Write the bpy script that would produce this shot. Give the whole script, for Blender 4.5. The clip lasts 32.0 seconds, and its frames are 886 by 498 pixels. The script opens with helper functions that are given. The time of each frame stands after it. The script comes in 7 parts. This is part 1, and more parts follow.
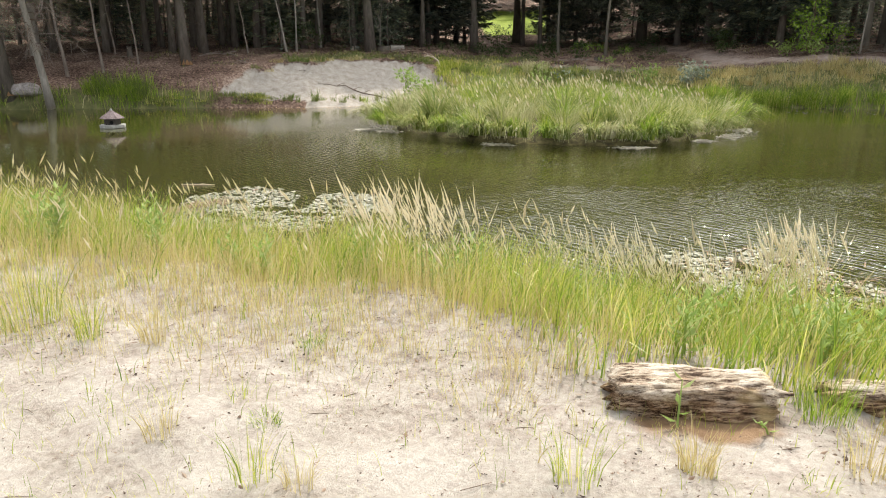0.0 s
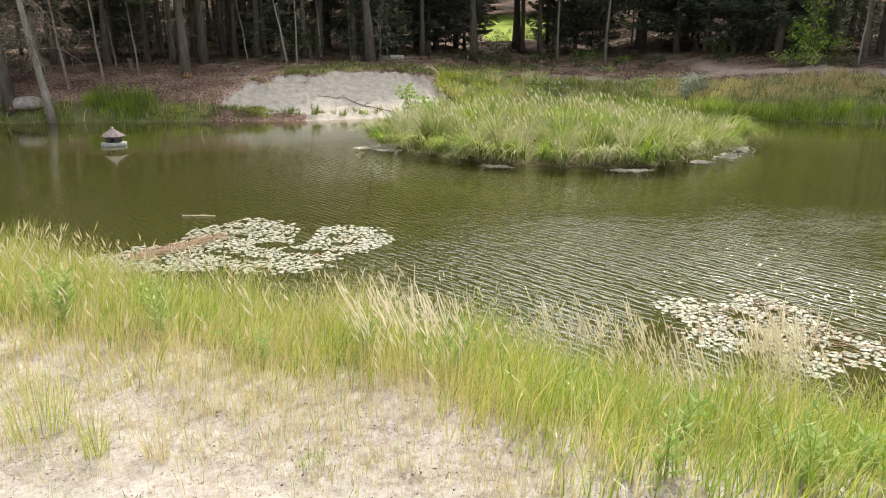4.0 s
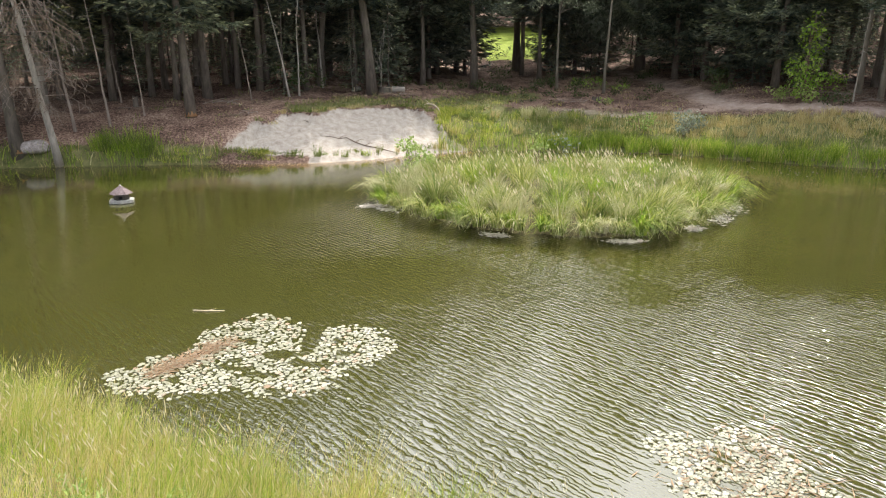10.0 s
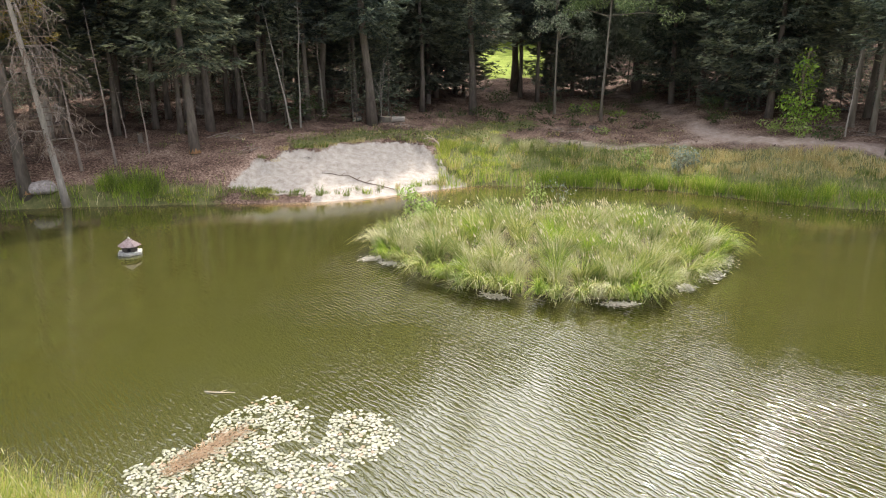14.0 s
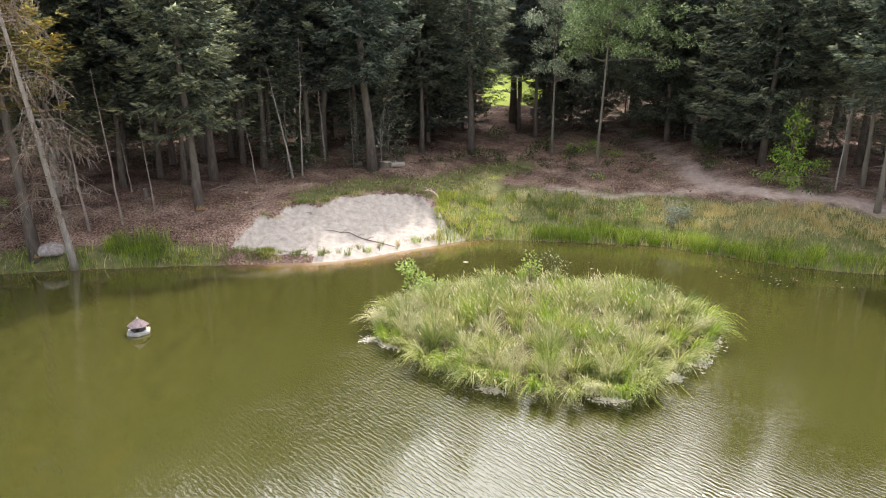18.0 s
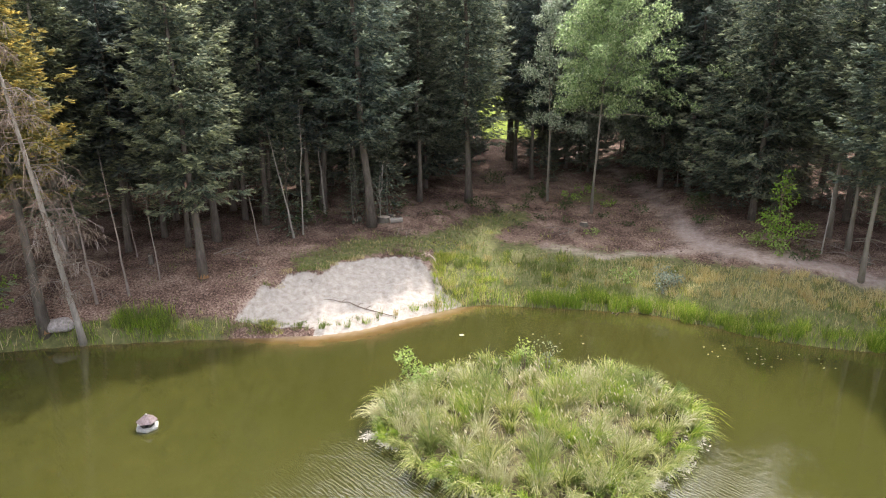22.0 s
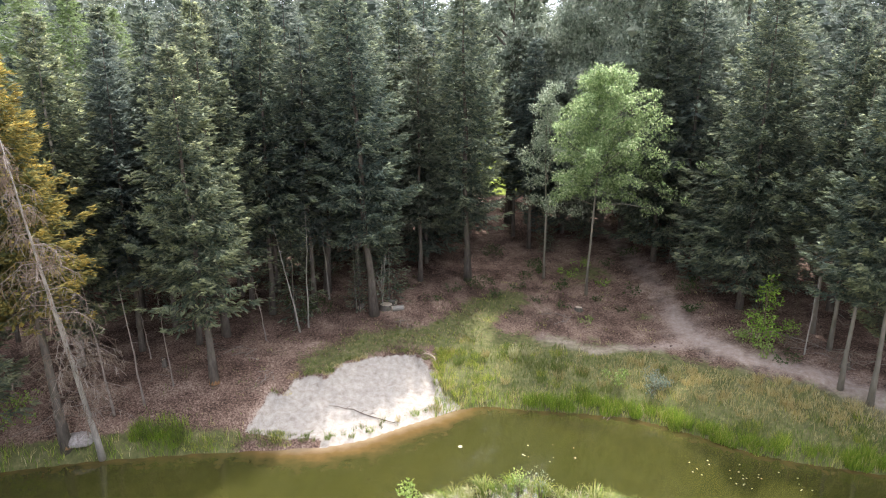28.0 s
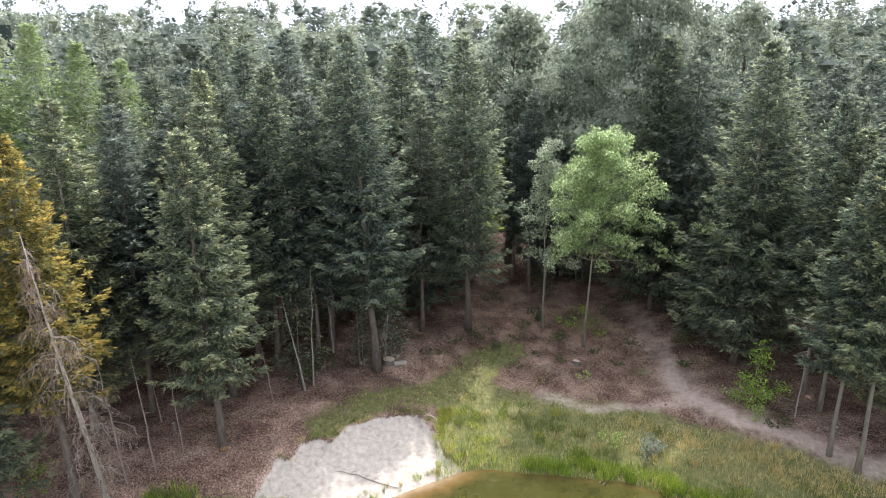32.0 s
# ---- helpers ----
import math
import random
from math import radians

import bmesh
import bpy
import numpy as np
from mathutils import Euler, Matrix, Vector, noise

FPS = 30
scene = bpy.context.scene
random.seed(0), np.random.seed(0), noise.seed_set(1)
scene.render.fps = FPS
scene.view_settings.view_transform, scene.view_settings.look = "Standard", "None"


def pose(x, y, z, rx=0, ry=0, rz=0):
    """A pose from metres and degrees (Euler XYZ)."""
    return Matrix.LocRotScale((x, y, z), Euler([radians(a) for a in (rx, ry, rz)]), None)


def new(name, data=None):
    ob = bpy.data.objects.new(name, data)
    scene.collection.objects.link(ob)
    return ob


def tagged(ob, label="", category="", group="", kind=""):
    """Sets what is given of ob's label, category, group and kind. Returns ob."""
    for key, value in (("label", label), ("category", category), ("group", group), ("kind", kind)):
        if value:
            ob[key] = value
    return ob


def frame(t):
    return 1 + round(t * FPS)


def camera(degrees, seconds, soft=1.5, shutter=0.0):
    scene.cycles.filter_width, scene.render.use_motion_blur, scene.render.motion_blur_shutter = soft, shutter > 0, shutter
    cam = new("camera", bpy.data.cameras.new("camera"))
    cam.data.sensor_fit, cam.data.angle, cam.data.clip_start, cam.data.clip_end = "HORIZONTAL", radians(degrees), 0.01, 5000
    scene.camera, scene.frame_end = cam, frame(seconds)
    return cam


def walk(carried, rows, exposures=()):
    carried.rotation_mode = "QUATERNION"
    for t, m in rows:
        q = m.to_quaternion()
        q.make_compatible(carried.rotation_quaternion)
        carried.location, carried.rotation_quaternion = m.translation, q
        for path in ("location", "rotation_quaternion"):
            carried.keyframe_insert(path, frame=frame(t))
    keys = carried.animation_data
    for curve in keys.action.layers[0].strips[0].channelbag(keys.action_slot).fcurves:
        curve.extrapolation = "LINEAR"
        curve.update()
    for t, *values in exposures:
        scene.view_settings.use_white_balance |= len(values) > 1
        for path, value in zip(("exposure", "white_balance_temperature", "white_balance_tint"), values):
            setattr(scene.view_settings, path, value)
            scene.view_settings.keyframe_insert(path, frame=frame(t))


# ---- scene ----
cam = camera(66.5, 32.0, 1.1)
# seconds, eye (metres), pitch, roll and yaw (degrees): a camera that rises straight up
ROWS = [
    (0.0, 0.006, -0.001, 2.544, 73.778, 0.000, 0.026),
    (1.0, 0.024, 0.021, 2.648, 73.765, 0.000, 0.018),
    (2.0, 0.032, 0.038, 2.775, 73.761, 0.000, 0.024),
    (3.0, 0.035, 0.044, 2.956, 73.757, 0.000, 0.035),
    (3.5, 0.038, 0.042, 3.057, 73.758, 0.000, 0.040),
    (5.5, 0.055, 0.036, 3.581, 73.782, 0.000, 0.073),
    (6.0, 0.057, 0.040, 3.737, 73.783, 0.000, 0.079),
    (7.0, 0.055, 0.056, 4.070, 73.792, 0.000, 0.095),
    (8.0, 0.057, 0.070, 4.432, 73.805, 0.000, 0.105),
    (9.0, 0.055, 0.076, 4.802, 73.816, 0.000, 0.105),
    (10.0, 0.035, 0.069, 5.184, 73.835, 0.000, 0.076),
    (11.0, 0.009, 0.040, 5.570, 73.865, 0.000, 0.055),
    (12.0, 0.001, -0.002, 5.977, 73.897, 0.000, 0.029),
    (13.0, 0.002, -0.039, 6.480, 73.929, 0.000, 0.000),
    (14.0, -0.003, -0.068, 7.119, 73.935, 0.000, -0.024),
    (14.5, -0.004, -0.073, 7.481, 73.941, 0.000, -0.036),
    (16.5, 0.012, -0.053, 9.029, 73.877, 0.000, -0.070),
    (17.0, 0.023, -0.043, 9.438, 73.874, 0.000, -0.048),
    (18.0, 0.068, -0.038, 10.295, 73.899, 0.000, -0.019),
    (19.0, 0.115, -0.044, 11.205, 73.901, 0.000, -0.040),
    (20.0, 0.142, -0.038, 12.233, 73.887, 0.000, -0.066),
    (21.0, 0.158, -0.018, 13.337, 73.798, 0.000, -0.094),
    (22.0, 0.187, 0.003, 14.492, 73.674, 0.000, -0.106),
    (23.0, 0.232, 0.015, 15.662, 73.587, 0.000, -0.093),
    (24.0, 0.271, 0.010, 16.820, 73.555, 0.000, -0.066),
    (25.0, 0.287, -0.006, 17.958, 73.562, 0.000, -0.031),
    (25.5, 0.283, -0.015, 18.522, 73.581, 0.000, -0.012),
    (27.5, 0.258, -0.053, 20.745, 73.685, 0.000, -0.030),
    (28.0, 0.251, -0.065, 21.285, 73.683, 0.000, -0.045),
    (29.0, 0.232, -0.093, 22.371, 73.699, 0.000, -0.041),
    (30.0, 0.215, -0.116, 23.483, 73.736, 0.000, -0.007),
    (31.0, 0.209, -0.145, 24.616, 73.770, 0.000, 0.027),
    (32.0, 0.219, -0.188, 25.757, 73.797, 0.000, 0.029),
]
walk(cam, [(t, pose(x, y, z, rx, ry, rz)) for t, x, y, z, rx, ry, rz in ROWS], [(0.0, -0.58, 6550, 9), (9.0, -0.33, 6450, 11), (19.0, -0.10, 6350, 16), (32.0, 0.0, 6100, 15)])

# ---- daylight ----
SUN_EL, SUN_AZ = 54.0, 21.0  # height of the sun, and how far it stands to the right of straight ahead (+y)
world = bpy.data.worlds.new("world")
scene.world = world
world.use_nodes = True
wn = world.node_tree
sky = wn.nodes.new("ShaderNodeTexSky")
sky.sky_type, sky.sun_disc = "NISHITA", False
sky.sun_elevation, sky.sun_rotation = radians(SUN_EL), radians(SUN_AZ)
sky.air_density, sky.dust_density, sky.ozone_density = 1.0, 5.0, 1.0
# broken white cloud over the whole sky
cloud = wn.nodes.new("ShaderNodeTexNoise")
cloud.inputs["Scale"].default_value, cloud.inputs["Detail"].default_value, cloud.inputs["Roughness"].default_value = 2.6, 6.0, 0.6
cover = wn.nodes.new("ShaderNodeValToRGB")
cover.color_ramp.elements[0].position, cover.color_ramp.elements[1].position = 0.28, 0.52
wn.links.new(wn.nodes.new("ShaderNodeTexCoord").outputs["Generated"], cloud.inputs["Vector"])
wn.links.new(cloud.outputs["Fac"], cover.inputs[0])
veil = wn.nodes.new("ShaderNodeMix")
veil.data_type = "RGBA"
wn.links.new(cover.outputs[0], veil.inputs[0])
# thin cloud is brightest round the sun that shines through it
to_sun = Vector((math.sin(radians(SUN_AZ)) * math.cos(radians(SUN_EL)), math.cos(radians(SUN_AZ)) * math.cos(radians(SUN_EL)), math.sin(radians(SUN_EL))))
near_sun = wn.nodes.new("ShaderNodeVectorMath")
near_sun.operation = "DOT_PRODUCT"
near_sun.inputs[1].default_value = to_sun
wn.links.new(wn.nodes.new("ShaderNodeTexCoord").outputs["Generated"], near_sun.inputs[0])
halo = wn.nodes.new("ShaderNodeValToRGB")
for p, c in ((0.50, (0.164, 0.170, 0.186)), (0.74, (0.23, 0.24, 0.255)), (0.85, (0.62, 0.62, 0.62)), (0.93, (0.66, 0.66, 0.655))):
    halo.color_ramp.elements.new(p).color = (*c, 1)
halo.color_ramp.elements[0].color, halo.color_ramp.elements[-1].color = (0.150, 0.158, 0.176, 1), (0.92, 0.92, 0.90, 1)
wn.links.new(near_sun.outputs["Value"], halo.inputs[0])
bright = wn.nodes.new("ShaderNodeVectorMath")
bright.operation = "SCALE"
bright.inputs["Scale"].default_value = 68.0
wn.links.new(halo.outputs[0], bright.inputs[0])
wn.links.new(bright.outputs[0], veil.inputs[7])
wn.links.new(sky.outputs[0], veil.inputs[6])
wn.links.new(veil.outputs[2], wn.nodes["Background"].inputs[0])
wn.nodes["Background"].inputs[1].default_value = 0.15
sun = new("sun", bpy.data.lights.new("sun", "SUN"))
sun.data.energy, sun.data.angle, sun.data.color = 6.6, radians(1.2), (1.0, 0.95, 0.87)
sun.matrix_world = Matrix.Translation((0, 0, 60)) @ to_sun.to_track_quat("Z", "Y").to_matrix().to_4x4()


# ---- materials ----
def mat_new(name, rough=0.8, spec=0.3):
    m = bpy.data.materials.new(name)
    m.use_nodes = True
    b = m.node_tree.nodes["Principled BSDF"]
    b.inputs["Roughness"].default_value = rough
    b.inputs["Specular IOR Level"].default_value = spec
    return m, m.node_tree.nodes, m.node_tree.links, b


def ramp(nodes, links, fac, stops):
    r = nodes.new("ShaderNodeValToRGB")
    el = r.color_ramp.elements
    while len(el) < len(stops):
        el.new(0.5)
    for e, (p, c) in zip(el, stops):
        e.position, e.color = p, (*c, 1)
    links.new(fac, r.inputs[0])
    return r.outputs[0]


def noise_tex(nodes, links, scale, detail=4, rough=0.6, vec=None, stretch=None):
    n = nodes.new("ShaderNodeTexNoise")
    n.inputs["Scale"].default_value, n.inputs["Detail"].default_value, n.inputs["Roughness"].default_value = scale, detail, rough
    if vec is None:
        vec = nodes.new("ShaderNodeTexCoord").outputs["Object"]
    if stretch:
        mp = nodes.new("ShaderNodeMapping")
        mp.inputs["Scale"].default_value = stretch
        links.new(vec, mp.inputs[0])
        vec = mp.outputs[0]
    links.new(vec, n.inputs["Vector"])
    return n.outputs["Fac"]


def mix_rgb(nodes, links, fac, a, b, kind="MIX"):
    x = nodes.new("ShaderNodeMix")
    x.data_type, x.blend_type = "RGBA", kind
    for i, v in ((0, fac), (6, a), (7, b)):
        if isinstance(v, (int, float)):
            x.inputs[i].default_value = v
        elif isinstance(v, tuple):
            x.inputs[i].default_value = (*v, 1)
        else:
            links.new(v, x.inputs[i])
    return x.outputs[2]


def maths(nodes, links, op, a, b=0.0, clamp=False):
    x = nodes.new("ShaderNodeMath")
    x.operation, x.use_clamp = op, clamp
    for i, v in ((0, a), (1, b)):
        if isinstance(v, (int, float)):
            x.inputs[i].default_value = v
        else:
            links.new(v, x.inputs[i])
    return x.outputs[0]


def bump(nodes, links, bsdf, height, strength=0.5, dist=0.02):
    b = nodes.new("ShaderNodeBump")
    b.inputs["Strength"].default_value, b.inputs["Distance"].default_value = strength, dist
    links.new(height, b.inputs["Height"])
    links.new(b.outputs[0], bsdf.inputs["Normal"])


def leaf_mat(name, stops, clear=0.35, rough=0.55, patch=0.0, patch_scale=0.5, patch_col=(0.3, 0.3, 0.1), spec=0.25, young=None):
    """Foliage: each blade or spray takes its own tone; light passes through it."""
    m, N, L, b = mat_new(name, rough, spec)
    geo = N.new("ShaderNodeNewGeometry")
    col = ramp(N, L, geo.outputs["Random Per Island"], stops)
    if patch:
        f = noise_tex(N, L, patch_scale, 3)
        f = maths(N, L, "MULTIPLY", maths(N, L, "SUBTRACT", f, 0.45, True), patch * 5, True)
        col = mix_rgb(N, L, f, col, patch_col)
    if young:  # this year's shoots at the ends of the branches are paler, lightened further as lit tips
        a = N.new("ShaderNodeAttribute")
        a.attribute_name = "shoot"
        col = mix_rgb(N, L, a.outputs["Fac"], col, young)
        info = N.new("ShaderNodeObjectInfo")
        col = mix_rgb(N, L, 1.0, col, ramp(N, L, info.outputs["Random"], [(0.0, (0.86, 0.90, 0.95)), (0.5, (1.02, 1.02, 1.0)), (1.0, (1.20, 1.15, 1.0))]), "MULTIPLY")
    L.new(col, b.inputs["Base Color"])
    tr = N.new("ShaderNodeBsdfTranslucent")
    L.new(col, tr.inputs[0])
    mx = N.new("ShaderNodeMixShader")
    mx.inputs[0].default_value = clear
    L.new(b.outputs[0], mx.inputs[1])
    L.new(tr.outputs[0], mx.inputs[2])
    L.new(mx.outputs[0], N["Material Output"].inputs[0])
    return m


def bark_mat(name, dark, light, moss=0.0, scale=6.0):
    m, N, L, b = mat_new(name, 0.9, 0.15)
    f = noise_tex(N, L, scale, 6, 0.7, stretch=(1, 1, 0.22))
    col = ramp(N, L, f, [(0.3, dark), (0.7, light)])
    if moss:
        f2 = maths(N, L, "MULTIPLY", maths(N, L, "SUBTRACT", noise_tex(N, L, 1.1, 3), 0.5, True), moss * 6, True)
        col = mix_rgb(N, L, f2, col, (0.10, 0.12, 0.05))
    L.new(col, b.inputs["Base Color"])
    bump(N, L, b, f, 0.7, 0.03)
    return m


M_GRASS = leaf_mat("meadow_grass", [(0.0, (0.15, 0.23, 0.03)), (0.35, (0.33, 0.40, 0.06)), (0.62, (0.50, 0.515, 0.09)), (0.85, (0.62, 0.57, 0.18)), (1.0, (0.75, 0.68, 0.32))], 0.50)
M_GREEN = leaf_mat("green_grass", [(0.0, (0.11, 0.20, 0.02)), (0.5, (0.26, 0.375, 0.04)), (0.85, (0.42, 0.495, 0.075)), (1.0, (0.57, 0.53, 0.19))], 0.48)
M_STRAW = leaf_mat("dry_grass", [(0.0, (0.42, 0.33, 0.13)), (0.5, (0.58, 0.48, 0.21)), (1.0, (0.70, 0.62, 0.36))], 0.35)
M_HEAD = leaf_mat("seed_head", [(0.0, (0.54, 0.46, 0.28)), (0.5, (0.70, 0.62, 0.42)), (1.0, (0.80, 0.75, 0.58))], 0.45)
M_PLUME = leaf_mat("reed_plume", [(0.0, (0.70, 0.62, 0.43)), (0.6, (0.78, 0.71, 0.53)), (1.0, (0.84, 0.80, 0.68))], 0.5)
M_SEDGE = leaf_mat("islet_grass", [(0.0, (0.08, 0.12, 0.02)), (0.3, (0.23, 0.30, 0.05)), (0.7, (0.48, 0.475, 0.15)), (0.9, (0.62, 0.57, 0.28)), (1.0, (0.72, 0.67, 0.44))], 0.42, patch=0.55, patch_scale=0.8, patch_col=(0.19, 0.235, 0.055))
M_PALE = leaf_mat("pale_sedge", [(0.0, (0.32, 0.33, 0.13)), (0.5, (0.50, 0.48, 0.25)), (1.0, (0.68, 0.64, 0.43))], 0.3)
M_BANK = leaf_mat("bank_grass", [(0.0, (0.095, 0.155, 0.03)), (0.45, (0.17, 0.235, 0.05)), (0.8, (0.26, 0.30, 0.08)), (1.0, (0.42, 0.37, 0.19))], 0.4, patch=0.6, patch_scale=0.35, patch_col=(0.20, 0.20, 0.07))
M_WEED = leaf_mat("broad_weed", [(0.0, (0.20, 0.30, 0.06)), (0.6, (0.32, 0.42, 0.11)), (1.0, (0.46, 0.53, 0.22))], 0.42)
M_BLADE = leaf_mat("broad_grass", [(0.0, (0.20, 0.31, 0.05)), (0.5, (0.32, 0.42, 0.09)), (1.0, (0.48, 0.52, 0.20))], 0.42, 0.3, spec=0.5)
M_FIR = leaf_mat("fir_needles", [(0.0, (0.083, 0.112, 0.090)), (0.5, (0.148, 0.190, 0.156)), (0.85, (0.225, 0.262, 0.20)), (1.0, (0.32, 0.34, 0.24))], 0.60, 0.7, spec=0.08, young=(0.47, 0.50, 0.28))
# needles of the rear firs, with distance haze put into the colour
M_FIR_BLUE = leaf_mat("hazed_fir_needles", [(0.0, (0.080, 0.108, 0.100)), (0.5, (0.146, 0.180, 0.152)), (1.0, (0.235, 0.265, 0.215))], 0.56, 0.7, spec=0.08, young=(0.34, 0.365, 0.25))
M_FIR_GOLD = leaf_mat("yellowing_fir_needles", [(0.0, (0.09, 0.11, 0.05)), (0.4, (0.17, 0.18, 0.07)), (0.75, (0.28, 0.245, 0.08)), (1.0, (0.42, 0.33, 0.10))], 0.52, 0.7, spec=0.08, young=(0.68, 0.48, 0.11))
M_LARCH = leaf_mat("larch_needles", [(0.0, (0.22, 0.29, 0.12)), (0.6, (0.30, 0.38, 0.17)), (1.0, (0.38, 0.46, 0.23))], 0.45, 0.6)
M_LEAF = leaf_mat("young_leaves", [(0.0, (0.17, 0.245, 0.11)), (0.5, (0.33, 0.43, 0.195)), (0.9, (0.50, 0.59, 0.30)), (1.0, (0.66, 0.71, 0.46))], 0.60, 0.5, spec=0.12)
M_LEAF_GREY = leaf_mat("grey_leaves", [(0.0, (0.165, 0.20, 0.145)), (0.6, (0.285, 0.33, 0.245)), (1.0, (0.44, 0.465, 0.355))], 0.54, 0.5, spec=0.12)
M_LEAF_PALE = leaf_mat("pale_leaves", [(0.0, (0.22, 0.27, 0.17)), (0.6, (0.38, 0.44, 0.30)), (1.0, (0.60, 0.64, 0.50))], 0.5, 0.4)
M_LEAF_FAR = leaf_mat("wood_leaves", [(0.0, (0.135, 0.165, 0.135)), (0.6, (0.18, 0.215, 0.175)), (1.0, (0.24, 0.27, 0.215))], 0.42, 0.5, young=(0.36, 0.40, 0.27))
M_BUSH = leaf_mat("bush_leaves", [(0.0, (0.14, 0.26, 0.03)), (0.6, (0.27, 0.42, 0.06)), (1.0, (0.42, 0.55, 0.13))], 0.45, 0.45)
M_SHRUB = leaf_mat("shrub_leaves", [(0.0, (0.03, 0.055, 0.016)), (1.0, (0.09, 0.13, 0.035))], 0.3, 0.5)
M_LITTER = leaf_mat("fallen_leaves", [(0.0, (0.045, 0.03, 0.02)), (0.3, (0.11, 0.07, 0.05)), (0.65, (0.21, 0.135, 0.092)), (1.0, (0.38, 0.28, 0.20))], 0.05, 0.8)
M_PAD = leaf_mat("lily_leaf", [(0.0, (0.20, 0.20, 0.125)), (0.5, (0.30, 0.295, 0.215)), (0.9, (0.39, 0.375, 0.30)), (1.0, (0.26, 0.17, 0.10))], 0.05, 0.5, spec=0.3)
M_BLEACHED = leaf_mat("bleached_stems", [(0.0, (0.38, 0.34, 0.26)), (1.0, (0.62, 0.58, 0.49))], 0.1, 0.6)
M_WEEDMAT = leaf_mat("brown_pondweed", [(0.0, (0.16, 0.10, 0.05)), (1.0, (0.36, 0.24, 0.14))], 0.1, 0.6)
M_BARK = bark_mat("fir_bark", (0.075, 0.064, 0.053), (0.205, 0.175, 0.145), 0.25)
M_BARK_PALE = bark_mat("pale_bark", (0.20, 0.18, 0.15), (0.46, 0.42, 0.36), 0.12)
M_BARK_DEAD = bark_mat("dead_bark", (0.15, 0.12, 0.10), (0.38, 0.32, 0.27))
M_BARK_BIRCH = bark_mat("smooth_grey_bark", (0.14, 0.125, 0.10), (0.30, 0.27, 0.215), 0.3, 3.0)
M_RAW = bark_mat("raw_wood", (0.30, 0.16, 0.075), (0.50, 0.31, 0.165))
M_CUT = bark_mat("cut_wood", (0.42, 0.33, 0.24), (0.72, 0.62, 0.48))
M_TWIG = bark_mat("twig_bark", (0.10, 0.07, 0.05), (0.26, 0.20, 0.15))


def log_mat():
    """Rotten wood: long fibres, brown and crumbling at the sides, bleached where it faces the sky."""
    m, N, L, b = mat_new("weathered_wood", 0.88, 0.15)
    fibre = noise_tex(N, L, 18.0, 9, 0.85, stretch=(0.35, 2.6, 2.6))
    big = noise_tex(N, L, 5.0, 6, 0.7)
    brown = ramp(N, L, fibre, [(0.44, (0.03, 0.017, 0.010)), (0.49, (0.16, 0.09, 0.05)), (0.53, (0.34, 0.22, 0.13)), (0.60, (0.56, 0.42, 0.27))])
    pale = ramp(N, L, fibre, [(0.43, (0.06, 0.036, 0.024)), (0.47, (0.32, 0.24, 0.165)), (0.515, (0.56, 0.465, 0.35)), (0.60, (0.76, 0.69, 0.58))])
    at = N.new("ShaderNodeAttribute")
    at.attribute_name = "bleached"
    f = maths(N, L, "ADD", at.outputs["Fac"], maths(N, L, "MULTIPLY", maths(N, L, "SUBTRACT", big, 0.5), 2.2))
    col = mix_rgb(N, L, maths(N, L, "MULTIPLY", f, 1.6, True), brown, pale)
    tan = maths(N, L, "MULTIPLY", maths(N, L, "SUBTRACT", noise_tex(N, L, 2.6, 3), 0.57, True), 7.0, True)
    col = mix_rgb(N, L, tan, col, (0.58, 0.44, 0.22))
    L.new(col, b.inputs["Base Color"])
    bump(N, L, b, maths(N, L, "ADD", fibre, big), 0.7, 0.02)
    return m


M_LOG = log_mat()


